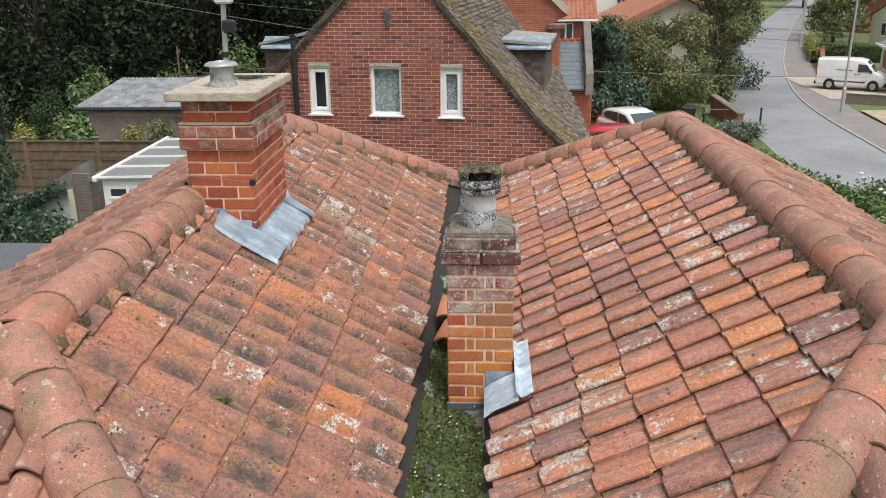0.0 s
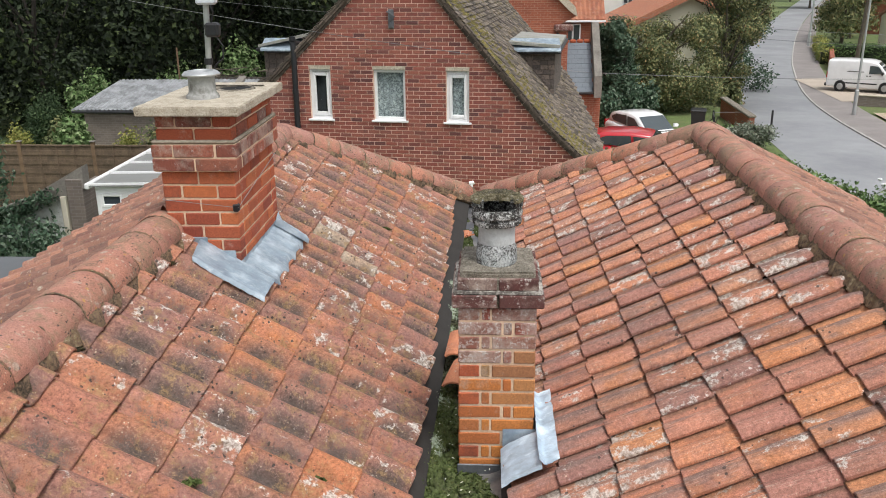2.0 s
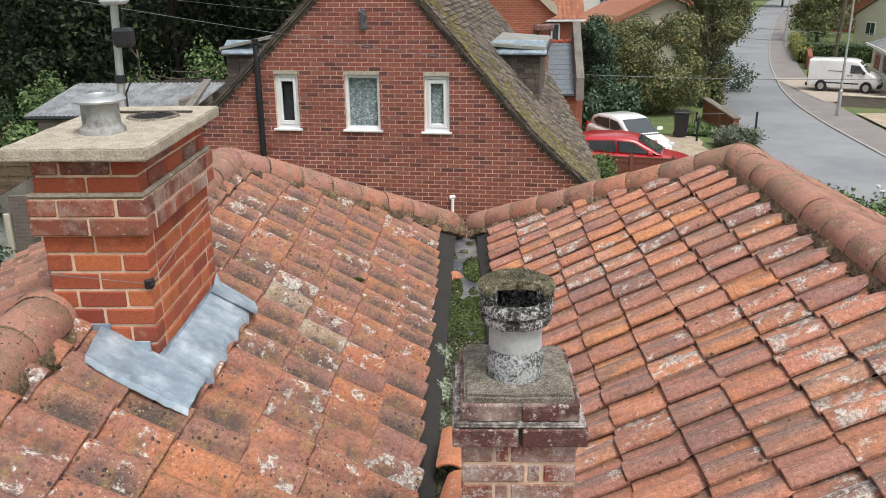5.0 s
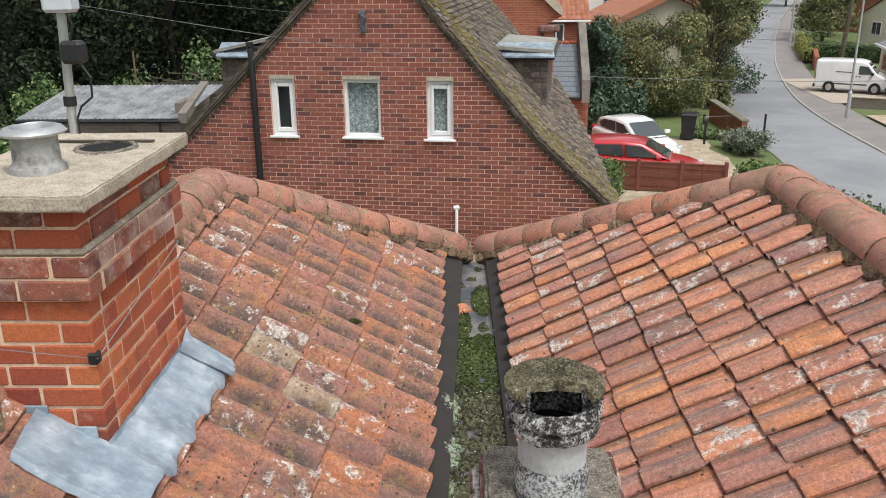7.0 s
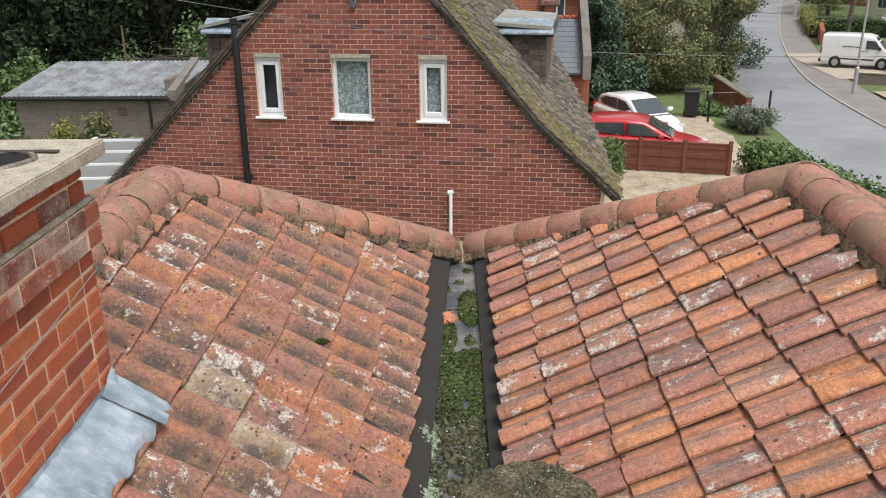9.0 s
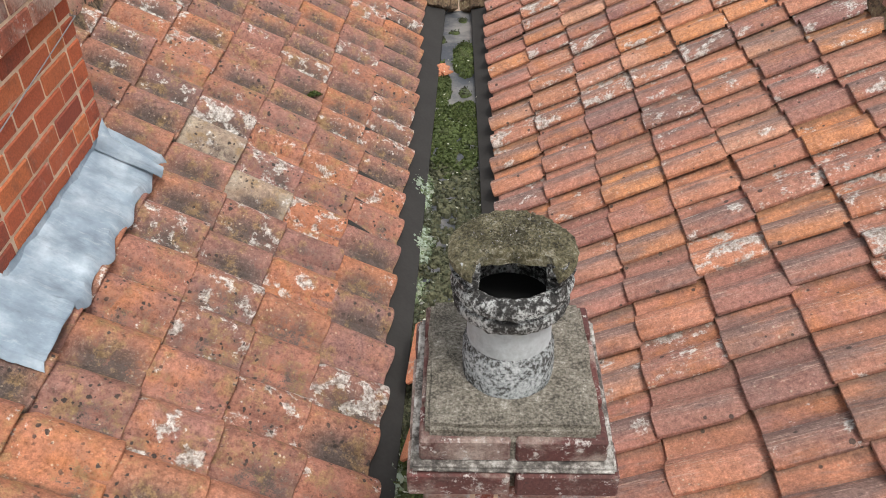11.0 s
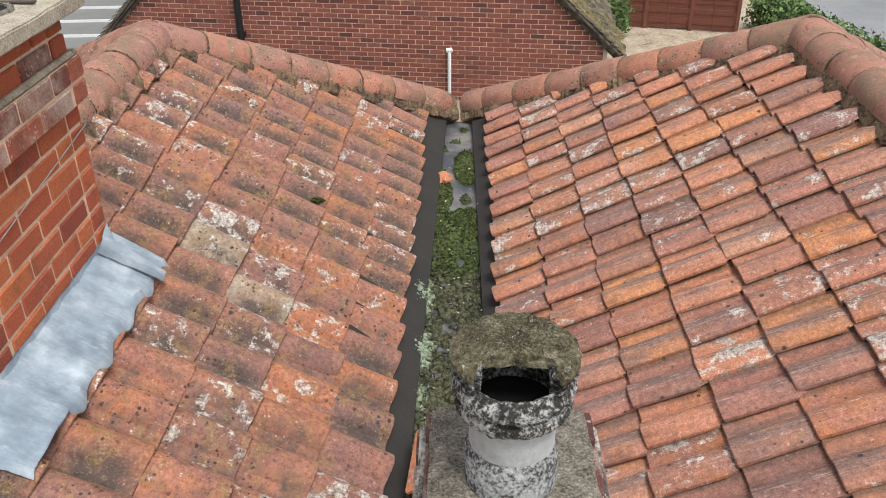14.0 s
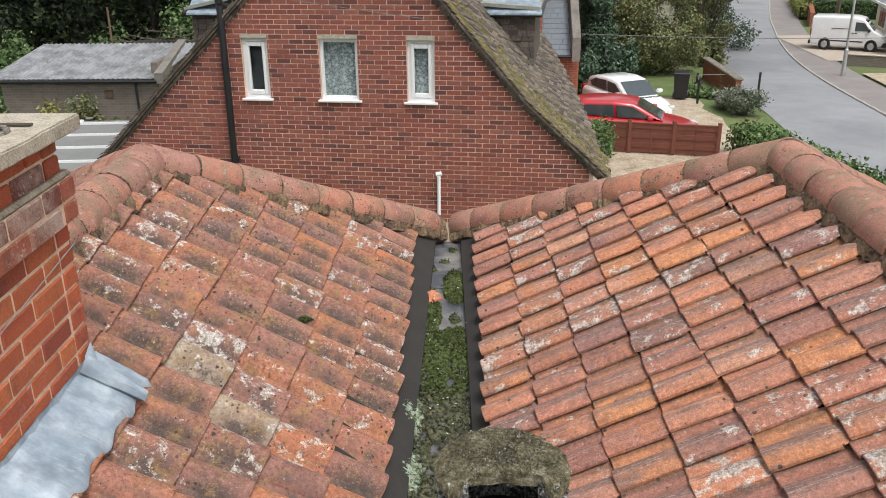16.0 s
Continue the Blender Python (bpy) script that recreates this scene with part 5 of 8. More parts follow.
for s0 in (-2.85, 5.6):
    t = top_z(s0) - 0.10
    shell_faces.append((gp(s0, 0, -1.0), gp(s0, 0.24, -1.0), gp(s0, 0.24, t), gp(s0, 0, t)))
gable = hpart("gable_wall", ([(k[0], k[1], k[2]) for k in shell], shell_faces), M_HOUSE_MORTAR, label="red brick gable wall")

# windows
for i, (s0, s1, z0, z1) in enumerate(WINDOWS):
    win = hpart("window", join(block((s0, 0.05, z0), (s0 + 0.05, 0.12, z1)), block((s1 - 0.05, 0.05, z0), (s1, 0.12, z1)), block((s0 + 0.05, 0.05, z1 - 0.055), (s1 - 0.05, 0.12, z1)), block((s0 + 0.05, 0.05, z0), (s1 - 0.05, 0.12, z0 + 0.055))), M_WHITE, label="small white window with " + ("a dark pane" if i == 0 else "a net curtain"))
    if i != 1:
        a = 0.05
        hpart("sash", join(block((s0 + a, 0.035, z0 + 0.06), (s0 + a + 0.055, 0.10, z1 - 0.06), 0.01), block((s1 - a - 0.055, 0.035, z0 + 0.06), (s1 - a, 0.10, z1 - 0.06), 0.01), block((s0 + a + 0.055, 0.035, z1 - 0.13), (s1 - a - 0.055, 0.10, z1 - 0.06), 0.01), block((s0 + a + 0.055, 0.035, z0 + 0.06), (s1 - a - 0.055, 0.10, z0 + 0.13), 0.01)), M_WHITE, win)
    pane = hpart("pane", block((s0 + 0.045, 0.075, z0 + 0.05), (s1 - 0.045, 0.081, z1 - 0.05), 0.001), M_GLASS, win)
    pane.visible_shadow = False
    hpart("curtain" if i else "room", block((s0 + 0.02, 0.125 if i else 0.2, z0 + 0.02), (s1 - 0.02, 0.13 if i else 0.23, z1 - 0.02), 0.001), M_LACE if i else M_ROOM, win)
    hpart("sill", block((s0 - 0.05, -0.055, z0 - 0.035), (s1 + 0.05, 0.10, z0 + 0.004), 0.008), M_WHITE, win, "white projecting sill")
    hpart("lintel", block((s0 - 0.02, -0.006, z1), (s1 + 0.015, 0.08, z1 + 0.072), 0.004), M_SLAB, win, "grey concrete lintel")

# tiled roof slopes, course by course
DEPTH = 7.2


def eave_s(y):
    """The right-hand eave draws in towards the back of the house."""
    return 5.88 - 0.09 * y - 0.012 * y * y


def roof_side(pts, sign, seed):
    rng = random.Random(seed)
    tiles = []
    length = 0
    for (s0, z0), (s1, z1) in zip(pts, pts[1:]):
        d = Vector((s1 - s0, 0, z1 - z0))
        seg, dn = d.length, d.normalized()
        out = Vector((-dn.z, 0, dn.x)) if sign > 0 else Vector((dn.z, 0, -dn.x))
        if out.z < 0:
            out = -out
        rows = round(seg / 0.1)
        for r in range(rows):
            a = Vector((s0, 0, z0)) + dn * (seg * r / rows)
            width = 0.166
            y = -0.09 - (0.08 if r % 2 else 0)
            while y < DEPTH:
                if sign > 0 and a.x > eave_s(y) - 0.06:
                    break
                w = width - 0.004
                y0 = max(y, -0.09)
                if y + w - y0 > 0.03:
                    lift = rng.uniform(0.0, 0.026)
                    tail = a + dn * (seg / rows + 0.012)
                    v = [a + Vector((0, y0, 0)) + out * 0.002, a + Vector((0, y + w, 0)) + out * 0.002, tail + Vector((0, y + w, 0)) + out * (0.016 + lift), tail + Vector((0, y0, 0)) + out * (0.016 + lift)]
                    v += [p - out * 0.013 for p in v]
                    f = [(0, 1, 2, 3), (2, 6, 7, 3), (3, 7, 4, 0), (1, 5, 6, 2)]
                    if sign < 0:
                        f = [q[::-1] for q in f]
                    tiles.append((v, f))
                y += width
    return join(*tiles)


for pts, sign in ((RIGHT_V, 1), (LEFT_V, -1)):
    top = [Vector((s, 0, z)) for s, z in pts]
    v, f = [], []
    for y in (-0.075, DEPTH):
        v += [p + Vector((0, y, -0.004)) for p in top] + [p + Vector((0, y, -0.09)) for p in top]
    f = [(0, 1, 7, 6), (1, 2, 8, 7), (3, 9, 10, 4), (4, 10, 11, 5), (0, 3, 4, 1), (1, 4, 5, 2), (6, 7, 10, 9), (7, 8, 11, 10), (2, 5, 11, 8), (0, 6, 9, 3)]
    if sign > 0:
        for k in (8, 11):
            v[k].x, v[k].z = eave_s(DEPTH), v[k].z + (5.86 - eave_s(DEPTH)) * 0.908
    roof_part = hpart("roof", (v, f), M_FELT, label="brown tiled roof slope with ochre moss")
    tagged(hpart("roof_tiles", roof_side(pts, sign, 4 + sign), M_OLDTILE, roof_part), kind="stuff")
    # cement and slate along the verge
    vv = []
    for (s0, z0), (s1, z1) in zip(pts, pts[1:]):
        n = 24
        for k in range(n):
            p, q = Vector((s0, 0, z0)).lerp(Vector((s1, 0, z1)), k / n), Vector((s0, 0, z0)).lerp(Vector((s1, 0, z1)), (k + 0.96) / n)
            j = 0.006 * noise.noise(p * 30)
            d = (q - p).normalized()
            o = Vector((-d.z, 0, d.x))
            o = o if o.z > 0 else -o
            for lo, hi, y0 in ((-0.045, -0.012, -0.105 + j), (-0.085, -0.05, -0.085 - j), (-0.135, -0.09, -0.045)):
                vs = [p + o * lo, q + o * lo, q + o * hi, p + o * hi]
                vs = [w + Vector((0, y, 0)) for y in (y0, 0.03) for w in vs]
                vv.append((vs, [(0, 1, 2, 3), (7, 6, 5, 4), (3, 2, 6, 7), (1, 0, 4, 5), (0, 3, 7, 4), (2, 1, 5, 6)] if d.x > 0 else [(3, 2, 1, 0), (4, 5, 6, 7), (7, 6, 2, 3), (5, 4, 0, 1), (4, 7, 3, 0), (6, 5, 1, 2)]))
    hpart("verge", join(*vv), M_VERGE, roof_part, "crumbling brown verge")
# moss cushions over the right-hand slope, thickest near the verge
rng = random.Random(77)
moss = []
for k in range(7500):
    t = rng.random() ** 0.8
    u = rng.uniform(0.05, 1.0)
    pts = RIGHT_V
    s = pts[0][0] + (pts[2][0] - pts[0][0]) * u
    y = -0.06 + abs(rng.gauss(0.1, 0.62))
    if y > 2.6 or noise.noise(Vector((s * 1.5, y * 4, 0))) < -0.05:
        continue
    c = Vector((s, y, top_z(s) + 0.016))
    r = rng.uniform(0.015, 0.05)
    ring = [c + Vector((r * math.cos(a), r * math.sin(a), -0.9 * r * math.cos(a))) for a in (k2 * math.pi / 3 for k2 in range(6))]
    moss.append((ring + [c + Vector((0.4, 0, 0.45)).normalized() * r * 0.45], [(i, (i + 1) % 6, 6) for i in range(6)]))
tagged(hpart("roof_moss", join(*moss), M_HOUSE_MOSS, house, "ochre and green moss cushions"), kind="stuff")


# dormers with tile-hung cheeks
def dormer(s_face, s_in, y0, y1, z_top, z_low, z_in):
    sg = 1 if s_face > s_in else -1
    box = block((s_in, y0, z_low - 0.6), (s_face, y1, z_top), 0.01)
    d = hpart("dormer", box, M_HUNG, label="dormer with tile-hung cheeks and flat felt roof")
    rows, rng = [], random.Random(9)
    z = z_low - 0.45
    while z < z_top - 0.06:
        a, b = sorted((s_in, s_face))
        s = a - rng.random() * 0.1
        while s < b:
            e = min(b + 0.01, s + 0.16)
            if e - max(s, a) > 0.03:
                rows.append(block((max(s, a), y0 - 0.022 - 0.006 * rng.random(), z), (e - 0.004, y0 - 0.004, z + 0.095), 0.004))
            s += 0.165
        z += 0.1
    hpart("hung_tiles", join(*rows), M_HUNG, d, "weathered hung tiles")
    lo, hi = sorted((s_in - sg * 0.3, s_face + sg * 0.12))
    v = [(s_in - sg * 0.3, y0 - 0.1, z_top + z_in), (s_face + sg * 0.1, y0 - 0.1, z_top + 0.06), (s_face + sg * 0.1, y1 + 0.1, z_top + 0.06), (s_in - sg * 0.3, y1 + 0.1, z_top + z_in)]
    v += [(p[0], p[1], p[2] - 0.06) for p in v]
    f = [(0, 1, 2, 3), (7, 6, 5, 4), (0, 4, 5, 1), (1, 5, 6, 2), (2, 6, 7, 3), (3, 7, 4, 0)]
    hpart("felt_roof", (v, f if sg > 0 else [q[::-1] for q in f]), M_DORMER_FELT, d, "grey mossy felt roof")
    vt = [(lo + 0.1, y0 - 0.20, z_top - 0.04), (hi + 0.02, y0 - 0.20, z_top - 0.04), (hi - 0.06, y0 + 0.32, z_top + 0.17), (lo + 0.02, y0 + 0.32, z_top + 0.17)]
    vt += [(p[0], p[1], p[2] - 0.03) for p in vt]
    hpart("edge_trim", (vt, [(0, 1, 2, 3), (7, 6, 5, 4), (0, 4, 5, 1), (1, 5, 6, 2), (2, 6, 7, 3), (3, 7, 4, 0)]), M_LEAD, d, "bright lead sheet dressed over the roof edge")
    hpart("gutter", block((lo + 0.22, y0 - 0.19, z_top - 0.11), (hi + 0.02, y0 - 0.03, z_top - 0.035), 0.02), M_BLACK, d, "black gutter")
    hpart("gutter", block((s_face + sg * 0.02, y0 - 0.15, z_top - 0.09), (s_face + sg * 0.14, y1 + 0.1, z_top - 0.01), 0.02), M_BLACK, d, "black gutter")


dormer(4.50, 3.45, 2.75, 5.3, 4.10, 3.2, 0.16)
dormer(-1.85, -0.9, 2.45, 5.2, 4.10, 3.5, 0.34)
# chimney-side lead strip
hpart("lead_strip", tube([(4.52, 2.70, 3.05), (4.56, 2.68, 2.98), (4.60, 2.66, 2.86)], 0.025, 6), M_LEAD, house, "pale lead strip")
# downpipe with hopper bends, overflow pipe and a small cable
hpart("downpipe", tube([(-0.62, 2.45, 4.12), (-0.40, 0.5, 4.36), (-0.30, 0.05, 4.44), (-0.235, -0.07, 4.40), (-0.232, -0.07, 4.32), (-0.235, -0.07, 3.4), (-0.245, -0.07, 1.0)], 0.053, 12), M_BLACK, house, "black cast downpipe", smooth=True)
for z in (4.45, 3.47, 2.0):
    hpart("pipe_collar", tube([(-0.238, -0.07, z), (-0.24, -0.07, z + 0.08)], 0.06, 12), M_BLACK, house)
hpart("pipe_bracket", block((-0.3, -0.06, 1.95), (-0.17, 0.01, 2.02), 0.01), M_BLACK, house)
overflow = thing("overflow_pipe", HM @ Vector((3.17, -0.06, 1.0)), "white plastic overflow pipe with an elbow", "pipe")
part("pipe", moved(tube([(3.19, 0.05, 1.80), (3.19, -0.05, 1.83), (3.17, -0.08, 1.80), (3.165, -0.08, 1.0)], 0.03, 10), HM), M_WHITE, overflow, smooth=True)
part("elbow", moved(tube([(3.12, -0.08, 1.835), (3.21, -0.06, 1.84)], 0.038, 10), HM), M_WHITE, overflow)
fix = thing("cable_bracket", HM @ Vector((1.66, -0.06, 4.7)), "rusty cable bracket fixed to the gable", "bracket")
part("plate", moved(block((1.62, -0.05, 4.68), (1.72, 0.0, 5.02), 0.01), HM), M_LEAD_DARK, fix)
part("hook", moved(tube([(1.6, -0.05, 4.98), (1.66, -0.1, 4.96), (1.74, -0.06, 4.9), (1.66, -0.05, 4.8), (1.7, -0.07, 4.72)], 0.016, 6), HM), M_LEAD_DARK, fix)

# the bricks of the gable
rest, rng = [], random.Random(31)
c = 0
z = 1.0
while z < 6.15:
    lo, hi = verge_s(LEFT_V, z + 0.16) , verge_s(RIGHT_V, z + 0.16)
    lo, hi = max(lo, -2.85) + 0.06, min(hi, 5.6) - 0.06
    s = -3.0 + (0.1125 if c % 2 else 0)
    while s < hi:
        a, b = max(s, lo), min(s + 0.214, hi)
        spans = [(a, b)]
        for w0, w1, w2, w3 in WINDOWS:
            if z + 0.065 > w2 - 0.03 and z < w3 + 0.068:
                spans = [q for p0, p1 in spans for q in ((p0, min(p1, w0 - 0.006)), (max(p0, w1 + 0.006), p1)) if q[1] - q[0] > 0.006]
        for a, b in spans:
            if b - a < 0.006:
                continue
            d = 0.006 + rng.uniform(-0.0015, 0.002)
            if 1.75 < z < 2.55 and 0.1 < s < 5.0 and b - a > 0.2:
                me = brick_mesh(0.2135, 0.06, 0.0645, M_HOUSE_BRICK)
                part("brick", me, None, gable, m=HM @ Matrix.Translation(((a + b) / 2, 0.03 - d, z + 0.0325)))
            else:
                rest.append(block((a, -d, z), (b, 0.03, z + 0.0635), 0.003))
        s += 0.225
    z += 0.075
    c += 1
tagged(hpart("bricks", join(*rest), M_HOUSE_BRICK_I, gable), kind="stuff")
hpart("side_wall", block((4.30, 0.25, -1.2), (4.54, DEPTH - 0.1, 1.95), 0.01), M_HOUSE_MORTAR)
hpart("side_wall", block((-2.85, 0.25, -1.2), (-2.61, DEPTH - 0.1, 1.75), 0.01), M_HOUSE_MORTAR)
hpart("back_wall", prism([(-2.84, -1.2), (4.54, -1.2), (4.54, 2.9), (1.8, 5.9), (-2.84, 1.65)], DEPTH - 0.3, DEPTH - 0.1, 1), M_HOUSE_MORTAR)

# ---- ground, road and gardens ----
def ground_z(y):
    return -0.9 - 0.0165 * (min(max(y, 0), 80) - 27)


M_GRASS = plain("grass", (0.11, 0.155, 0.05), 0.95, vary=0.45, scale=0.9, grain=25, bump=0.6, dirt=(0.18, 0.16, 0.085), dirt_scale=0.5, dirt_at=(0.5, 0.75), bump_size=0.03)
M_ROAD = plain("asphalt", (0.205, 0.213, 0.226), 0.5, vary=0.14, scale=0.5, grain=40, bump=0.2, dirt=(0.33, 0.34, 0.355), dirt_scale=0.22, dirt_at=(0.38, 0.7))
M_PAVE = plain("pavement_asphalt", (0.23, 0.21, 0.205), 0.85, vary=0.2, scale=0.8, grain=30, bump=0.2, dirt=(0.29, 0.27, 0.255), dirt_scale=0.5)
M_KERB = plain("kerb_stone", (0.40, 0.39, 0.37), 0.85, vary=0.2)
M_GRAVEL = crust("gravel", [(0.28, (0.14, 0.115, 0.08)), (0.42, (0.36, 0.29, 0.21)), (0.6, (0.48, 0.405, 0.31)), (0.76, (0.62, 0.55, 0.45))], 14.0, size=0.02, broad=0.3)
M_CONC = plain("driveway_concrete", (0.42, 0.36, 0.30), 0.9, vary=0.15, scale=0.7, grain=10)


def sheet(name, grid, material, parent=None, label="", **tags):
    rows, cols = len(grid), len(grid[0])
    verts = [p for r in grid for p in r]
    faces = [(i * cols + k, i * cols + k + 1, i * cols + cols + k + 1, i * cols + cols + k) for i in range(rows - 1) for k in range(cols - 1)]
    return part(name, (verts, faces), material, parent, label, **tags)


gx = [-600, -200, -80] + [-60 + 5 * k for k in range(29)] + [110, 220, 600]
gy = [-300, -60, 0] + [5 * k for k in range(1, 20)] + [110, 140, 200, 320, 900]
sheet("ground", [[(x, y, ground_z(y)) for x in gx] for y in gy], M_GRASS, None, "rough grass and garden ground", kind="structure", category="ground")

KERB = [(14.2, -10), (15.0, 8), (15.7, 20), (16.3, 27), (16.95, 33.06), (17.98, 42), (19.59, 50.1), (22.7, 61), (26.5, 72.8), (35.4, 98), (47, 128), (80, 210)]


def smooth_line(pts, n=8):
    out = []
    for i in range(len(pts) - 1):
        p = [Vector(pts[max(0, min(len(pts) - 1, j))]) for j in (i - 1, i, i + 1, i + 2)]
        for k in range(n):
            t = k / n
            out.append(0.5 * (2 * p[1] + (p[2] - p[0]) * t + (2 * p[0] - 5 * p[1] + 4 * p[2] - p[3]) * t * t + (3 * p[1] - p[0] - 3 * p[2] + p[3]) * t ** 3))
    return out + [Vector(pts[-1])]


line = smooth_line(KERB)
side = []
for i, p in enumerate(line):
    d = (line[min(i + 1, len(line) - 1)] - line[max(i - 1, 0)]).normalized()
    side.append(Vector((d.y, -d.x)))


def ribbon(offsets):
    """Rows across the line at (offset to the right, height)."""
    return [[(p.x + s.x * o, p.y + s.y * o, ground_z(p.y) + h) for o, h in offsets] for p, s in zip(line, side)]


sheet("road", ribbon([(-3.95, 0.012), (-3.0, 0.04), (-2.0, 0.05), (-1.0, 0.04), (0.0, 0.012)]), M_ROAD, None, "grey asphalt village road", kind="structure", category="road")
sheet("pavement", ribbon([(0.10, 0.06), (1.0, 0.07), (1.9, 0.08), (1.95, -0.2)]), M_PAVE, None, "worn asphalt pavement beside the road", kind="structure", category="pavement")
kerbs = tagged(new("kerb"), "pale stone kerb along the pavement", "kerb", kind="structure")
WORLD[kerbs.name] = Matrix.Identity(4)
for i in range(len(line) - 1):
    a, b = line[i], line[i + 1]
    if not 22 < a.y < 110:
        continue
    n = max(1, round((b - a).length / 0.915))
    for k in range(n):
        p, q = a.lerp(b, k / n), a.lerp(b, (k + 1) / n)
        mid, d = (p + q) / 2, (q - p)
        geo = block((-0.0, -d.length / 2 + 0.005, -0.1), (0.10, d.length / 2 - 0.002, 0.07), 0.015)
        part("kerbstone", geo, M_KERB, kerbs, m=Matrix.Translation((mid.x, mid.y, ground_z(mid.y))) @ pose(0, 0, 0, 0, 0, math.degrees(math.atan2(-d.x, d.y))))

sheet("gravel_drive", [[(x, y, ground_z(y) + 0.012 + 0.01 * noise.noise(Vector((x, y, 0)))) for x in (2, 4, 6, 8, 9.5, 10.6, 11.2 + 0.45 * noise.noise(Vector((0, y * 0.7, 3))))] for y in [20 + 0.8 * k for k in range(23)]], M_GRAVEL, None, "pale gravel drive with weeds", kind="structure", category="drive")
sheet("concrete_drive", [[(x + 0.1 * y - 4.6, y, ground_z(y) + 0.09) for x in (20.2, 22, 24, 26.5)] for y in (46.4, 48, 50, 52, 54.5, 57)], M_CONC, None, "pale concrete driveway", kind="structure", category="drive")

sheet("gravel_garden", [[(x + 0.13 * (y - 33), y, ground_z(y) + 0.08 + 0.012 * noise.noise(Vector((x, y, 0)))) for x in (18.95, 20, 22, 24, 27)] for y in [33 + 1.2 * k for k in range(9)]], M_GRAVEL, None, "pale sandy front garden behind the pavement", kind="structure", category="garden")

# ---- plants ----
def leaf_mat(name, stops, rough=0.7):
    mt, n, l, b = nodes_of(name)
    rnd = n.new("ShaderNodeNewGeometry").outputs["Random Per Island"]
    col = add_ramp(n, l, rnd, [(p, (c[0], c[1], c[2] * 1.25)) for p, c in stops])
    pos = n.new("ShaderNodeNewGeometry").outputs["Position"]
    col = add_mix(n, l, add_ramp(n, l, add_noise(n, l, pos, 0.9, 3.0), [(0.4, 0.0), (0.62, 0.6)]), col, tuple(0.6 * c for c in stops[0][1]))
    l.new(col, b.inputs["Base Color"])
    b.inputs["Roughness"].default_value = rough
    b.inputs["Specular IOR Level"].default_value = 0.25
    return mt


# near-black stops: the shade inside the wood is put into this leaf colour
M_LEAF_SHADED = leaf_mat("leaf_shaded", [(0.0, (0.010, 0.016, 0.008)), (0.55, (0.022, 0.035, 0.013)), (0.85, (0.045, 0.066, 0.022)), (1.0, (0.115, 0.15, 0.045))])
M_LEAF_OLIVE = leaf_mat("leaf_olive", [(0.0, (0.06, 0.08, 0.032)), (0.35, (0.15, 0.185, 0.065)), (0.7, (0.28, 0.295, 0.105)), (0.92, (0.40, 0.36, 0.14)), (1.0, (0.40, 0.25, 0.09))])
M_LEAF_EVERGREEN = leaf_mat("leaf_evergreen", [(0.0, (0.022, 0.045, 0.016)), (0.6, (0.055, 0.095, 0.032)), (1.0, (0.11, 0.16, 0.06))])
M_LEAF_GREEN = leaf_mat("leaf_green", [(0.0, (0.055, 0.105, 0.028)), (0.5, (0.14, 0.235, 0.065)), (1.0, (0.30, 0.37, 0.15))])
M_LEAF_LIME = leaf_mat("leaf_lime", [(0.0, (0.16, 0.20, 0.04)), (0.6, (0.34, 0.34, 0.07)), (1.0, (0.60, 0.52, 0.14))])
M_LEAF_HEDGE = leaf_mat("leaf_hedge", [(0.0, (0.06, 0.115, 0.03)), (0.6, (0.14, 0.23, 0.06)), (1.0, (0.24, 0.34, 0.11))])
M_LEAF_GREY = leaf_mat("leaf_grey_green", [(0.0, (0.11, 0.14, 0.08)), (0.5, (0.24, 0.28, 0.17)), (1.0, (0.44, 0.46, 0.32))])
M_LEAF_IVY = leaf_mat("leaf_ivy", [(0.0, (0.028, 0.062, 0.030)), (0.6, (0.078, 0.135, 0.065)), (1.0, (0.20, 0.26, 0.15))], 0.45)
M_BARK = plain("bark", (0.10, 0.085, 0.065), 0.95, vary=0.4, scale=5, bump=0.8, bump_size=0.02)
# darker copy of the bark, with the crowns' shade put into its colour
M_BARK_SHADED = plain("bark_shaded", (0.035, 0.03, 0.025), 0.95, vary=0.4, scale=5, bump=0.8, bump_size=0.02)


def leaves(lumps, count, size, seed, shell=0.55):
    """Small leaf blades scattered through lumps of (x, y, z, radius, flatness)."""
    r = np.random.RandomState(seed)
    L = np.array(lumps, float)
    wt = L[:, 3] ** 2
    which = r.choice(len(L), count, p=wt / wt.sum())
    d = r.normal(size=(count, 3))
    d /= np.linalg.norm(d, axis=1)[:, None]
    rad = (shell + (1.08 - shell) * r.rand(count)) * L[which, 3]
    bump = 1 + 0.22 * np.sin(d[:, 0] * 7 + which) * np.sin(d[:, 1] * 6 + 2 * which) + 0.15 * np.sin(d[:, 2] * 9 + which)
    c = L[which, :3] + d * (rad * bump)[:, None] * np.stack([np.ones(count), np.ones(count), L[which, 4]], 1)
    n = d + r.normal(size=(count, 3)) * 0.7
    n /= np.linalg.norm(n, axis=1)[:, None]
    t = np.cross(n, r.normal(size=(count, 3)))
    t /= np.linalg.norm(t, axis=1)[:, None] + 1e-9
    b = np.cross(n, t)
    s = size * (0.6 + 0.8 * r.rand(count))[:, None]
    quad = np.stack([c - t * s, c + b * s * 0.55 + n * s * 0.1, c + t * s, c - b * s * 0.55 + n * s * 0.1], 1).reshape(-1, 3)
    return quad.tolist(), np.arange(count * 4).reshape(-1, 4).tolist()


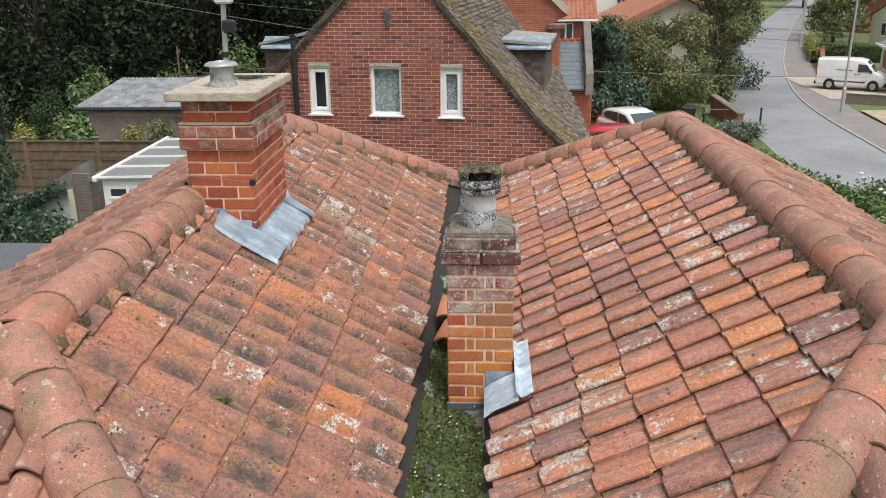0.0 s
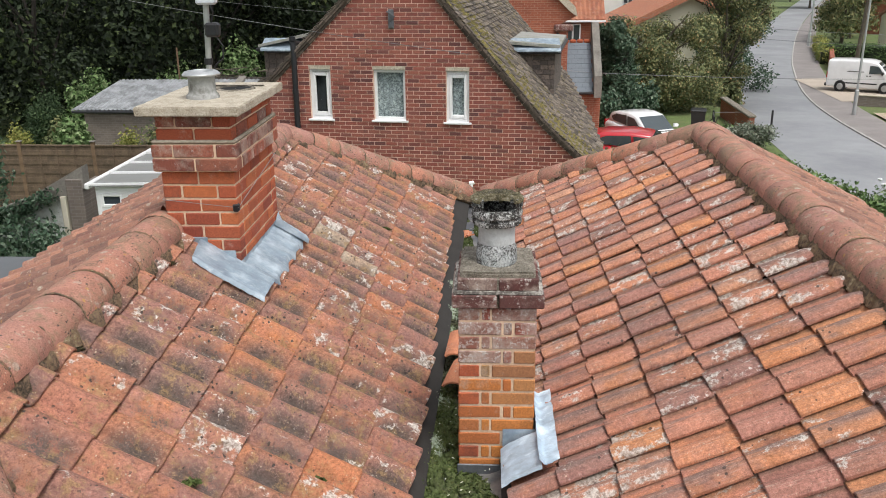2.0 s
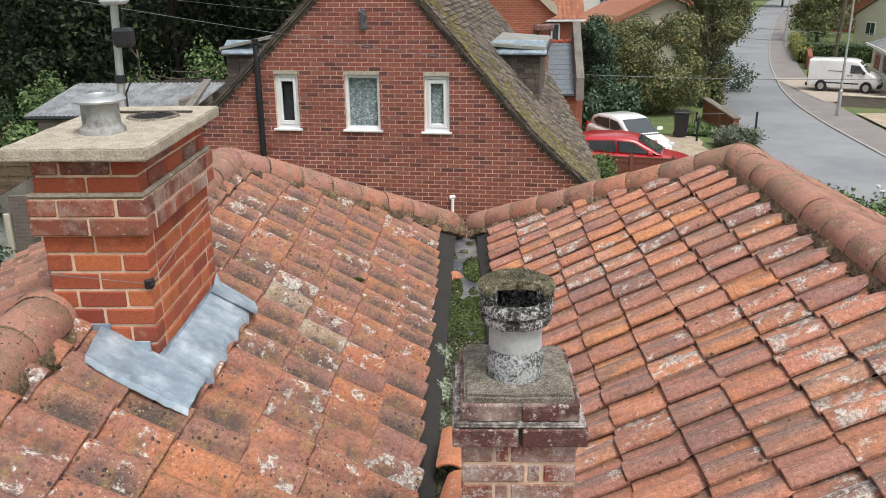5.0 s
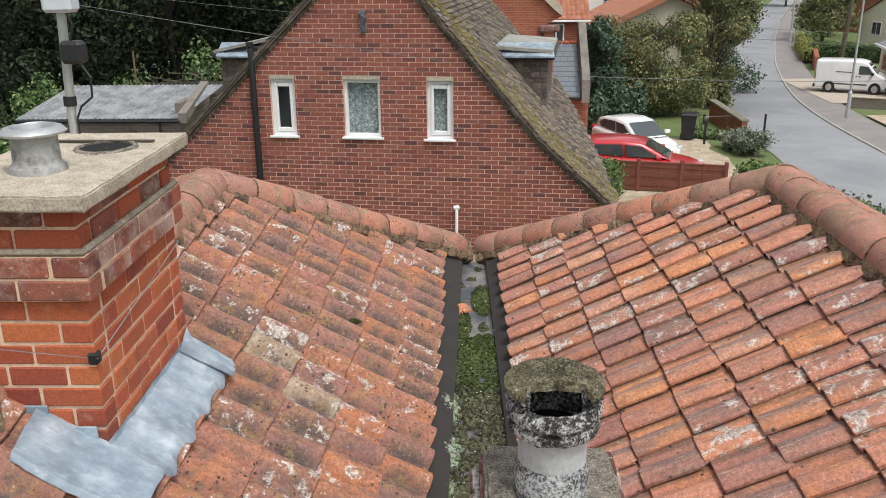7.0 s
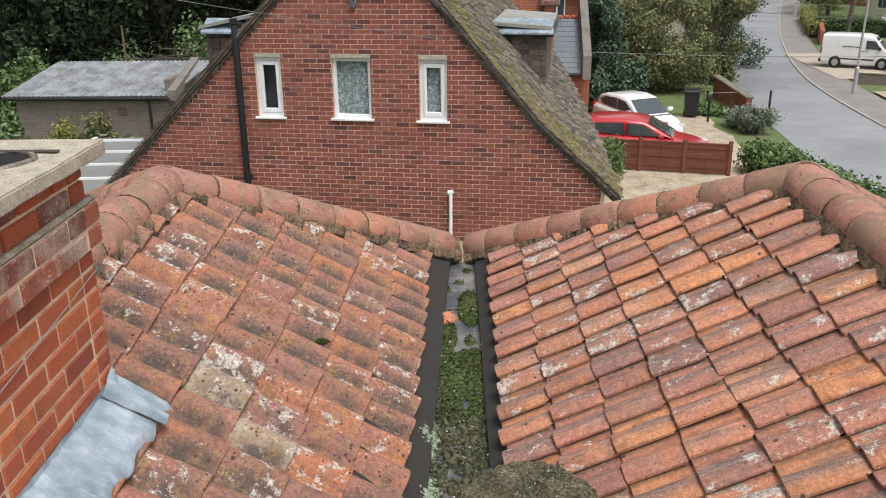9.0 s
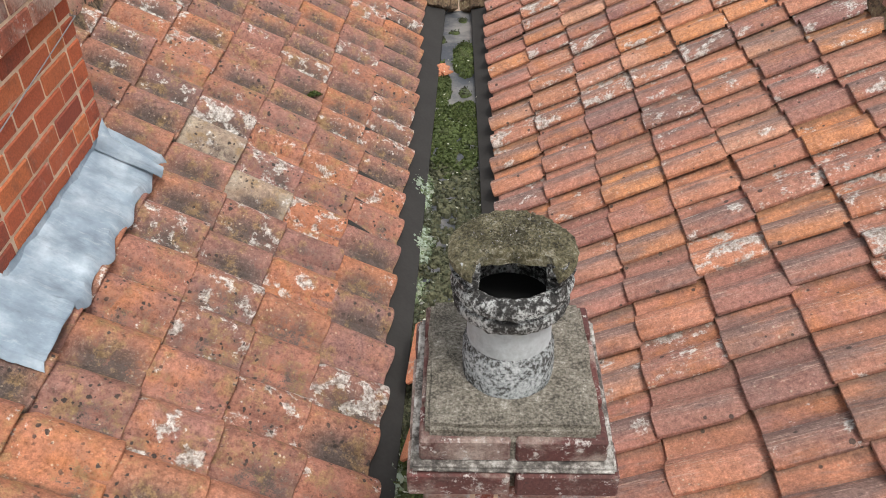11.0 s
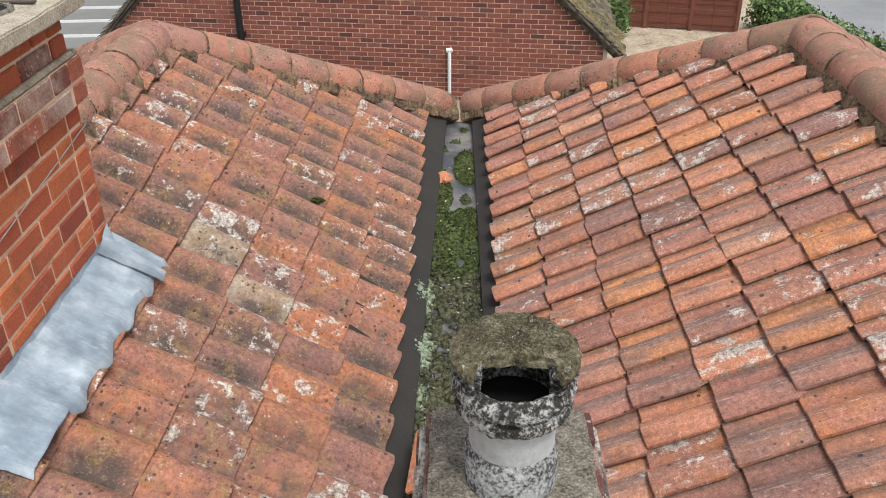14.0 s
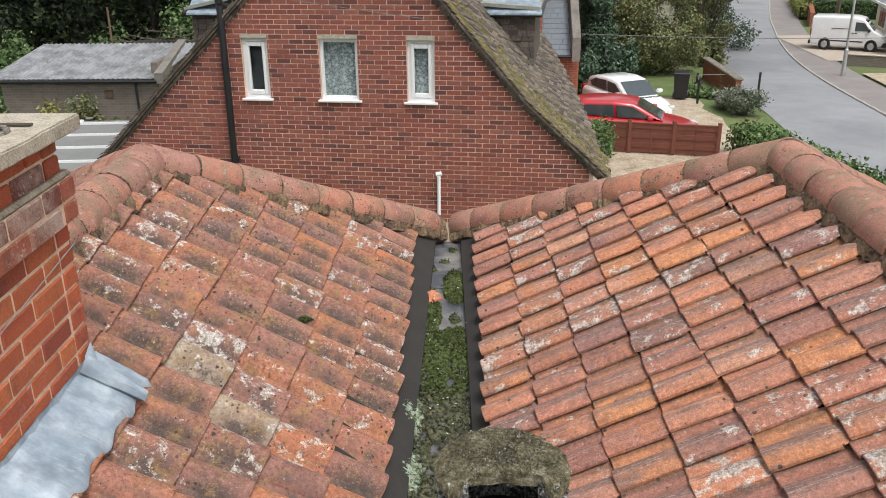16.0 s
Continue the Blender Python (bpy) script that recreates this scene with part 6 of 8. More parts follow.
def tree(at, height, spread, lumps, count, size, material, seed, label, bark=None, trunk=0.2, name="tree", category="tree", limbs=7):
    x, y = at
    z0 = ground_z(y)
    rng = random.Random(seed)
    t = thing(name, (x, y, z0), label, category)
    top = Vector((x + rng.uniform(-0.3, 0.3), y, z0 + height * 0.8))
    stem = [Vector((x, y, z0 - 0.1)).lerp(top, k / 5) + Vector((rng.uniform(-0.1, 0.1), rng.uniform(-0.1, 0.1), 0)) for k in range(6)]
    geo = [tube(stem, [trunk * (1 - 0.8 * k / 5) for k in range(6)], 8)]
    for k in range(limbs):
        s = stem[1 + k % 4]
        a = rng.uniform(0, 2 * math.pi)
        e = s + Vector((math.cos(a) * spread * 0.7, math.sin(a) * spread * 0.7, rng.uniform(0.25, 0.5) * height))
        mid = s.lerp(e, 0.5) + Vector((0, 0, 0.2))
        geo.append(tube([s, mid, e], [trunk * 0.4, trunk * 0.25, trunk * 0.06], 6))
        for q in range(2):
            f = mid.lerp(e, 0.4 * q + 0.2)
            g = f + Vector((rng.uniform(-1, 1), rng.uniform(-1, 1), rng.uniform(0.1, 0.9))) * spread * 0.35
            geo.append(tube([f, g], [trunk * 0.15, trunk * 0.04], 5))
    part("trunk", join(*geo), bark or M_BARK, t)
    if lumps is None:
        lumps = []
        for k in range(16):
            a, q = rng.uniform(0, 2 * math.pi), math.sqrt(rng.random())
            h = rng.uniform(0.25, 1.0)
            w = spread * (1.0 - 0.55 * abs(h - 0.5))
            lumps.append((x + math.cos(a) * q * w * 0.75, y + math.sin(a) * q * w * 0.75, z0 + height * h, spread * rng.uniform(0.25, 0.42), rng.uniform(0.7, 1.0)))
    part("crown", leaves(lumps, count, size, seed), material, t)
    return t


def bush(at, size, count, leaf, material, seed, label, z=None, flat=0.9, name="bush", category="bush"):
    x, y = at
    z0 = ground_z(y) if z is None else z
    rng = random.Random(seed)
    t = thing(name, (x, y, z0), label, category)
    part("stem", join(*[tube([(x, y, z0 - 0.05), (x + size * 0.5 * math.cos(a), y + size * 0.5 * math.sin(a), z0 + size * 1.1)], [0.04, 0.01], 5) for a in (0.3, 1.7, 3.0, 4.4, 5.5)]), M_BARK, t)
    lumps = [(x + rng.uniform(-0.45, 0.45) * size, y + rng.uniform(-0.45, 0.45) * size, z0 + size * rng.uniform(0.4, 1.15) * flat, size * rng.uniform(0.35, 0.6), flat) for _ in range(9)]
    part("foliage", leaves(lumps, count, leaf, seed, 0.4), material, t)
    return t


def hedge(name, a, b, width, height, count, material, seed, label):
    a, b = Vector((*a, 0)), Vector((*b, 0))
    d = b - a
    mid = (a + b) / 2
    t = thing(name, (mid.x, mid.y, ground_z(mid.y)), label, "hedge")
    yaw = math.degrees(math.atan2(d.y, d.x))
    n = max(2, int(d.length / 0.4))
    lumps = []
    rng = random.Random(seed)
    for k in range(n + 1):
        p = a.lerp(b, k / n)
        for h in (0.25, 0.5, 0.75):
            lumps.append((p.x + rng.uniform(-0.1, 0.1), p.y + rng.uniform(-0.1, 0.1), ground_z(p.y) + height * h, width * 0.62 * rng.uniform(0.85, 1.1), 0.62))
    # solid core in the shade-dark leaf colour, seen between the leaves
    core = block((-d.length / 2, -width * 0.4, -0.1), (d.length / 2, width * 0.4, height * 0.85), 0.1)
    part("stem_mass", moved(core, Matrix.Translation((mid.x, mid.y, ground_z(mid.y))) @ pose(0, 0, 0, 0, 0, yaw)), M_LEAF_SHADED, t)
    part("foliage", leaves(lumps, count, 0.06, seed, 0.6), material, t)
    return t


# dark wood behind the gardens, its inner shade put into leaf and bark colours
rng = random.Random(5)
spots = [(-31, 40), (-26, 37.5), (-21.5, 41), (-17.5, 38), (-13.5, 42), (-10, 38.5), (-6.5, 43), (-3.5, 39.5), (0.0, 44), (-28.5, 47), (-18.5, 47), (-8, 49), (2.5, 50)]
for k, (x, y) in enumerate(spots):
    tree((x, y), rng.uniform(9, 11), rng.uniform(3.2, 4.2), [(x + rng.uniform(-3, 3), y + rng.uniform(-2.5, 1.5), ground_z(y) + rng.uniform(0.6, 10.5), rng.uniform(1.0, 1.9), rng.uniform(0.7, 1)) for _ in range(26)], 11000, 0.12, M_LEAF_SHADED, 100 + k, "tall dense green tree in the wood, shade in its leaf colour", M_BARK_SHADED, 0.24)
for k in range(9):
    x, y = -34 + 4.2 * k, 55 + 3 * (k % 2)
    tree((x, y), 11, 4, [(x + rng.uniform(-2.6, 2.6), y + rng.uniform(-1.5, 1.5), ground_z(y) + rng.uniform(0.6, 12.5), rng.uniform(1.6, 2.4), 1.0) for _ in range(20)], 5000, 0.30, M_LEAF_SHADED, 140 + k, "tall dense green tree deep in the wood, shade in its leaf colour", M_BARK_SHADED, 0.24)

# ---- garden things beyond the first ridge ----
M_SHEDROOF = plain("corrugated_cement", (0.27, 0.285, 0.30), 0.9, vary=0.25, scale=3, grain=30, bump=0.5, dirt=(0.12, 0.125, 0.13), dirt_scale=2.5, dirt_at=(0.42, 0.66))
M_TIMBER = plain("weathered_fence_timber", (0.135, 0.095, 0.065), 0.9, vary=0.45, scale=5, grain=40, bump=0.5, dirt=(0.07, 0.055, 0.04), dirt_scale=3.0)
M_TIMBER_POST = plain("fence_post_timber", (0.17, 0.11, 0.068), 0.9, vary=0.3, scale=5)
M_FENCE_RED = plain("stained_fence_timber", (0.16, 0.055, 0.035), 0.8, vary=0.3, scale=4, grain=40, bump=0.4)
M_GREYBRICK = plain("grey_brick", (0.21, 0.195, 0.175), 0.95, vary=0.35, scale=6, grain=20, bump=0.6, dirt=(0.07, 0.065, 0.055), dirt_scale=3.0)
M_POLY = plain("polycarbonate_roof", (0.21, 0.215, 0.21), 0.6, vary=0.15, scale=3, bump=0.1)
M_GLASSY = plain("far_window_pane", (0.05, 0.06, 0.07), 0.08, vary=0.2, scale=2, bump=0)
M_FLATROOF = plain("flat_roof_felt", (0.11, 0.12, 0.13), 0.8, vary=0.15, scale=1.5)
M_PLASTER = plain("white_painted_boards", (0.78, 0.79, 0.78), 0.7, vary=0.12, scale=3, dirt=(0.35, 0.33, 0.28), dirt_scale=4)


def pattern_brick(name, c1, c2, mortar, scale=1.0):
    mt, n, l, b = nodes_of(name)
    co = n.new("ShaderNodeTexCoord").outputs["Object"]
    mp = n.new("ShaderNodeMapping")
    mp.inputs["Rotation"].default_value = (radians(90), 0, 0)
    l.new(co, mp.inputs[0])
    t = n.new("ShaderNodeTexBrick")
    for key, v in (("Scale", 1.0), ("Mortar Size", 0.006), ("Brick Width", 0.225), ("Row Height", 0.075)):
        t.inputs[key].default_value = v
    t.inputs["Color1"].default_value, t.inputs["Color2"].default_value, t.inputs["Mortar"].default_value = (*c1, 1), (*c2, 1), (*mortar, 1)
    l.new(mp.outputs[0], t.inputs["Vector"])
    pos = n.new("ShaderNodeNewGeometry").outputs["Position"]
    col = add_mix(n, l, add_ramp(n, l, add_noise(n, l, pos, 1.5, 6.0), [(0.4, 0.0), (0.75, 0.5)]), t.outputs["Color"], tuple(0.5 * c for c in c1))
    l.new(col, b.inputs["Base Color"])
    b.inputs["Roughness"].default_value = 0.9
    add_bump(n, l, t.outputs["Fac"], b, -0.3, 0.006)
    return mt


M_FARBRICK = pattern_brick("far_red_brick", (0.33, 0.10, 0.055), (0.25, 0.075, 0.045), (0.36, 0.22, 0.16))
M_FARBRICK_G = pattern_brick("far_grey_brick", (0.21, 0.175, 0.15), (0.16, 0.135, 0.12), (0.25, 0.22, 0.2))
M_SLATE = plain("blue_slate", (0.12, 0.145, 0.175), 0.55, vary=0.2, scale=4, grain=20, bump=0.3)
M_CREAM = plain("cream_render", (0.60, 0.56, 0.46), 0.85, vary=0.08, scale=1)
M_WHITEWALL = plain("white_render", (0.72, 0.71, 0.68), 0.85, vary=0.06, scale=1)
M_FARROOF = clay_tile("far_red_roof", [(0.0, (0.30, 0.10, 0.06)), (0.5, (0.36, 0.13, 0.075)), (1.0, (0.40, 0.16, 0.09))], island=True, spots=False, grey=0.6, lichen=0.75, dark=0.75)
M_FARROOF_BROWN = clay_tile("far_brown_roof", [(0.0, (0.16, 0.09, 0.065)), (1.0, (0.24, 0.13, 0.09))], island=True, spots=False, grey=0.6, lichen=0.75, dark=0.75)

GY = ground_z
# shed with a corrugated roof
shed = thing("garden_shed", (-9, 30, GY(30)), "long grey brick shed with corrugated cement roof", "shed")
part("wall", block((-11.4, 29.1, GY(29) - 0.1), (-6.75, 29.3, 1.30), 0.01), M_FARBRICK_G, shed)
part("wall", block((-11.4, 29.3, GY(29) - 0.1), (-11.2, 32.3, 1.30), 0.01), M_FARBRICK_G, shed)
part("wall", block((-6.95, 29.3, GY(29) - 0.1), (-6.75, 32.3, 1.75), 0.01), M_FARBRICK_G, shed)
verts, faces = [], []
nx = 220
for i in range(nx + 1):
    x = -11.75 + 5.0 * i / nx
    w = 0.016 * math.sin(2 * math.pi * x / 0.146)
    for y, z in ((28.98, 1.34), (31.4, 2.02)):
        verts.append((x + (0.75 if y > 30 else 0), y, z + w))
    for y, z in ((31.4, 2.0), (28.98, 1.32)):
        verts.append((x + (0.75 if y > 30 else 0), y, z + w))
for i in range(nx):
    for k in range(4):
        j = (k + 1) % 4
        faces.append((i * 4 + k, i * 4 + j, i * 4 + 4 + j, i * 4 + 4 + k)[::-1])
part("corrugated_roof", (verts, faces), M_SHEDROOF, shed, "grey corrugated cement sheets")
part("gable_parapet", prism([(28.9, 1.2), (31.5, 1.9), (31.5, 2.12), (28.9, 1.5)], -6.75, -6.5, 0), M_GREYBRICK, shed, "brick parapet at the shed's end")
part("downpipe", tube([(-7.35, 28.95, 1.3), (-7.32, 28.95, -0.8)], 0.04, 8), M_BLACK, shed)
part("gutter", tube([(-11.7, 28.93, 1.27), (-6.7, 28.93, 1.25)], 0.05, 8), M_BLACK, shed)
part("vent_brick", block((-8.35, 29.07, 0.75), (-8.1, 29.11, 0.98), 0.01), M_TIMBER, shed)
junk = thing("timber_pile", (-6.8, 33.5, GY(33)), "pile of poles and branches behind the shed", "pile")
for k in range(26):
    a = random.Random(k + 3)
    x = a.uniform(-9.2, -5.2)
    part("pole", tube([(x, 33 + a.random(), 1.2 + a.random()), (x + a.uniform(-1.4, 1.4), 33.5, 1.9 + a.uniform(-0.1, 0.3))], 0.018, 5), M_BARK, junk)
part("heap", block((-9.3, 33.2, GY(33)), (-5.0, 34.5, 1.75), 0.3), M_BARK_SHADED, junk)
stake = thing("timber_stake", (-9.3, 32.6, GY(32)), "thin rusty stake behind the shed", "stake")
part("stake_rod", tube([(-9.3, 32.6, GY(32)), (-9.3, 32.6, 3.0)], 0.035, 6), M_TIMBER_POST, stake)


# woven panel fence
def panel_fence(name, a, b, panels, height, mat_panel, mat_post, label, drop=0.0, slats=9, caps=True, battens=2):
    a, b = Vector((*a, 0)), Vector((*b, 0))
    f = thing(name, (*((a + b) / 2).xy, GY((a + b).y / 2)), label, "fence")
    yaw = math.degrees(math.atan2((b - a).y, (b - a).x))
    step = (b - a) / panels
    for k in range(panels + 1):
        p = a + step * k
        z = GY(p.y) - drop
        part("post", block((p.x - 0.05, p.y - 0.05, z - 0.2), (p.x + 0.05, p.y + 0.05, z + height + 0.09), 0.008), mat_post, f)
        if caps:
            part("post_cap", block((p.x - 0.075, p.y - 0.075, z + height + 0.09), (p.x + 0.075, p.y + 0.075, z + height + 0.12), 0.01), M_GREYBRICK, f)
        if k == panels:
            break
        mid = p + step / 2
        m = Matrix.Translation((mid.x, mid.y, GY(mid.y) - drop)) @ pose(0, 0, 0, 0, 0, yaw)
        w = step.length / 2 - 0.05
        for j in range(slats):
            z0 = 0.05 + (height - 0.08) * j / slats
            bow = 0.012 if j % 2 else -0.004
            geo = block((-w, -0.012 - bow, z0), (w, 0.004 - bow, z0 + (height - 0.08) / slats + 0.012), 0.004)
            part("board", moved(geo, m), mat_panel, f)
        for j in range(battens + 2):
            x = -w + 2 * w * j / (battens + 1)
            part("batten", moved(block((x - 0.02, -0.04, 0.03), (x + 0.02, -0.016, height), 0.004), m), mat_panel, f)
        part("capping", moved(block((-w, -0.04, height - 0.03), (w, 0.03, height + 0.01), 0.006), m), mat_panel, f)


panel_fence("panel_fence", (-13.0, 24.1), (-4.6, 24.0), 4, 2.02, M_TIMBER, M_TIMBER_POST, "brown woven timber panel fence with capped posts", slats=15, battens=3)

# conservatory
cons = thing("conservatory", (-5.0, 19.5, GY(19)), "white framed conservatory with translucent roof", "conservatory")
cx0, cx1, cy0, cy1 = -5.85, -3.4, 17.75, 22.0
part("front_frame", join(block((cx0, cy0, 1.48), (cx1, cy0 + 0.07, 1.66), 0.01), block((cx0, cy0, -0.7), (cx0 + 0.09, cy0 + 0.07, 1.48), 0.01), block((-5.30, cy0, -0.7), (-5.20, cy0 + 0.07, 1.48), 0.01), block((cx0 + 0.09, cy0, 1.12), (-5.30, cy0 + 0.07, 1.20), 0.01), block((-5.20, cy0, 1.12), (cx1, cy0 + 0.07, 1.20), 0.01), block((cx0 + 0.09, cy0, -0.7), (-5.30, cy0 + 0.07, 0.1), 0.01), block((-5.20, cy0, -0.7), (cx1, cy0 + 0.07, 0.1), 0.01)), M_WHITE, cons)
for a, b in ((cx0 + 0.09, -5.30), (-5.20, cx1)):
    for z0, z1 in ((0.1, 1.12), (1.20, 1.48)):
        sash = part("sash", join(block((a, cy0 - 0.015, z0), (a + 0.06, cy0 + 0.05, z1), 0.008), block((b - 0.06, cy0 - 0.015, z0), (b, cy0 + 0.05, z1), 0.008), block((a + 0.06, cy0 - 0.015, z0), (b - 0.06, cy0 + 0.05, z0 + 0.06), 0.008), block((a + 0.06, cy0 - 0.015, z1 - 0.06), (b - 0.06, cy0 + 0.05, z1), 0.008)), M_WHITE, cons)
        part("pane", block((a + 0.055, cy0 + 0.02, z0 + 0.05), (b - 0.055, cy0 + 0.03, z1 - 0.05), 0.002), M_GLASSY, sash)
part("side_wall", block((cx0, cy0 + 0.07, -0.9), (cx0 + 0.07, cy1, 1.64), 0.01), M_WHITE, cons)


def cz(x):
    return 1.67 + (x - cx0) * 0.015


part("roof_sheet", ([(cx0 - 0.1, cy0 - 0.1, cz(cx0 - 0.1)), (cx1, cy0 - 0.1, cz(cx1)), (cx1, cy1, cz(cx1)), (cx0 - 0.1, cy1, cz(cx0 - 0.1)), (cx0 - 0.1, cy0 - 0.1, cz(cx0 - 0.1) - 0.03), (cx1, cy0 - 0.1, cz(cx1) - 0.03), (cx1, cy1, cz(cx1) - 0.03), (cx0 - 0.1, cy1, cz(cx0 - 0.1) - 0.03)], [(0, 1, 2, 3), (7, 6, 5, 4), (0, 4, 5, 1), (1, 5, 6, 2), (2, 6, 7, 3), (3, 7, 4, 0)]), M_POLY, cons, "grey translucent roof sheets")
y = cy0 - 0.1
while y < cy1:
    v = [(cx0 - 0.12, y, cz(cx0 - 0.12)), (cx1, y, cz(cx1)), (cx1, y + 0.05, cz(cx1)), (cx0 - 0.12, y + 0.05, cz(cx0 - 0.12))]
    v += [(p[0], p[1], p[2] + 0.04) for p in v]
    part("glazing_bar", (v, [(3, 2, 1, 0), (4, 5, 6, 7), (0, 1, 5, 4), (1, 2, 6, 5), (2, 3, 7, 6), (3, 0, 4, 7)]), M_WHITE, cons)
    y += 1.0
part("edge_rail", block((cx0 - 0.16, cy0 - 0.12, cz(cx0) - 0.08), (cx0 - 0.07, cy1, cz(cx0) + 0.04), 0.02), M_WHITE, cons)
part("gutter_end", tube([(-4.42, 17.45, 1.62), (-4.2, 17.55, 1.66)], 0.05, 8), M_BLACK, cons, "black gutter end")

# old garage front with white door, and ivy
garage = thing("old_garage", (-7.4, 19.4, GY(19)), "ruinous brick garage with a white door", "garage")
part("pier", block((-7.02, 18.83, -1.0), (-6.66, 19.17, 1.5), 0.02), M_FARBRICK_G, garage)
part("wall", prism([(-9.6, 0.25), (-7.93, 0.84), (-7.2, 1.06), (-6.62, 1.3), (-6.62, 1.78), (-7.93, 1.06), (-9.6, 0.5)], 18.85, 19.15, 1), M_GREYBRICK, garage, "sloping mossy wall top")
part("side_wall", block((-6.9, 19.17, -1.0), (-6.66, 20.0, 1.3), 0.02), M_FARBRICK_G, garage)
part("door", prism([(-9.5, -1.0), (-7.17, -1.0), (-7.17, 1.12), (-7.93, 0.92), (-9.5, 0.35)], 18.98, 19.05, 1), M_PLASTER, garage, "peeling white garage door")
part("door_frame", block((-7.17, 18.80, -1.0), (-7.05, 18.97, 1.12), 0.01), M_CREAM, garage, "pale painted door frame")
flat = thing("flat_roof_extension", (-5, 9.5, GY(9)), "low extension with grey felt flat roof", "extension")
part("flat_roof", block((-9.5, 5.5, 1.86), (-2.3, 12.42, 2.0), 0.02), M_FLATROOF, flat)
part("wall", block((-9.3, 5.7, -0.7), (-2.5, 12.2, 1.86), 0.02), M_GREYBRICK, flat)
ivy = thing("ivy", (-8.1, 17.2, GY(17)), "dark green ivy smothering an old wall", "ivy")
part("stem", tube([(-8.2, 17.3, -1), (-8.2, 17.3, 3.2)], [0.25, 0.12], 8), M_BARK, ivy)
lumps = [(-8.25 - 0.5 * (k % 2) + 0.012 * k * (k % 3 - 1), 17.25 + 0.2 * math.cos(k * 1.7), -0.8 + 0.19 * k, 0.86 - 0.008 * k, 0.9) for k in range(26)] + [(-7.55 + 0.12 * (k % 3), 17.5 + 0.1 * k, -0.7 + 0.16 * k, 0.55, 0.8) for k in range(8)] + [(-7.35 - 0.15 * k, 18.72, 1.20 - 0.08 * k, 0.22, 0.7) for k in range(8)]
part("foliage", leaves(lumps, 30000, 0.05, 8, 0.75), M_LEAF_IVY, ivy)

bush((-14.1, 31.6), 1.0, 14000, 0.045, M_LEAF_EVERGREEN, 41, "rounded dark evergreen shrub", flat=1.75)
bush((-12.4, 31.9), 0.95, 8000, 0.075, M_LEAF_GREEN, 42, "tall bright green shrub with yellowing leaves", flat=2.25)
bush((-13.0, 30.6), 0.7, 1800, 0.07, M_LEAF_OLIVE, 43, "rust-tinged garden shrub beside the shed", flat=1.7)
bush((-10.3, 26.5), 0.85, 9000, 0.075, M_LEAF_GREEN, 44, "broad-leaved green shrub over the fence", flat=1.75)
bush((-8.85, 26.2), 0.62, 7000, 0.05, M_LEAF_LIME, 45, "pale yellow variegated shrub by the shed", flat=2.15)
bush((-8.1, 26.8), 0.66, 6000, 0.05, M_LEAF_OLIVE, 46, "brown-green climbing shrub by the shed", flat=2.25)
bush((-7.5, 27.4), 0.7, 2200, 0.06, M_LEAF_GREEN, 47, "low green shrub by the shed", flat=1.3)
bush((-11.92, 26.0), 0.52, 8000, 0.035, M_LEAF_LIME, 48, "domed golden conifer behind the fence", flat=3.0)
bush((-7.3, 21.6), 0.8, 2200, 0.07, M_LEAF_GREEN, 49, "weedy green shrub behind the garage")
bush((-10.9, 35.6), 1.2, 3600, 0.08, M_LEAF_GREEN, 50, "green shrub at the wood's edge", flat=1.75)
bush((-8.0, 36.2), 1.3, 4200, 0.08, M_LEAF_GREEN, 51, "green shrub at the wood's edge", flat=1.85)
bush((-4.0, 36.5), 1.4, 4200, 0.08, M_LEAF_GREEN, 52, "green shrub at the wood's edge", flat=1.9)

# overhead wires
WIRES = (((-4.3, 16.9, 5.23), (1.54, 16.9, 4.30), 0.03), ((-12.0, 26.0, 6.9), (-4.3, 16.9, 5.23), 0.05), ((1.54, 16.9, 4.30), (5.8, 33.0, 2.0), 0.05), ((-16.0, 30.0, 6.1), (-3.0, 30.0, 4.32), 0.16), ((-24.0, 27.0, 7.9), (0.2, 32.1, 4.6), 0.06))
wires = thing("telephone_wire", (-3, 26, 6), "thin telephone wires crossing above the gardens", "wire")
for a, b, d in WIRES:
    part("strand", tube(sagging(a, b, d), 0.0055, 5), M_CABLE, wires)
wires2 = thing("power_cable", (15, 36, 2.2), "thin cable crossing in front of the trees", "wire")
for a, b, d in (((5.8, 33.0, 2.0), (24.0, 40.0, 0.9), 0.15), ((8, 50.0, 3.2), (34, 64.0, 0.7), 0.3), ((10, 52.0, 2.4), (34, 66.0, -0.2), 0.3)):
    part("strand", tube(sagging(a, b, d), 0.011, 5), M_CABLE, wires2)

# ---- buildings beyond ----
back = thing("tall_brick_house", (2, 34, GY(33)), "older tall red brick house with slate lean-to", "house")
part("wall", prism([(-3.0, -1.2), (4.45, -1.2), (4.45, 3.75), (5.05, 4.05), (4.95, 4.3), (1.0, 8.0), (-3.0, 4.3)], 32.0, 40.0, 1), M_FARBRICK, back)
part("verge", prism([(5.08, 4.02), (5.0, 4.36), (1.0, 8.1), (0.9, 7.95), (4.8, 4.22)], 31.85, 32.05, 1), M_SLAB, back, "pale moulded verge")
part("corner_pier", block((4.45, 31.9, -1.2), (4.78, 32.3, 3.7), 0.02), M_FARBRICK, back)
part("pier_head", block((4.3, 31.8, 3.55), (4.95, 32.3, 3.78), 0.05), M_BRICK_SOOT, back)
part("downpipe", tube([(4.42, 31.85, 3.5), (4.42, 31.85, -1)], 0.05, 8), M_BLACK, back)
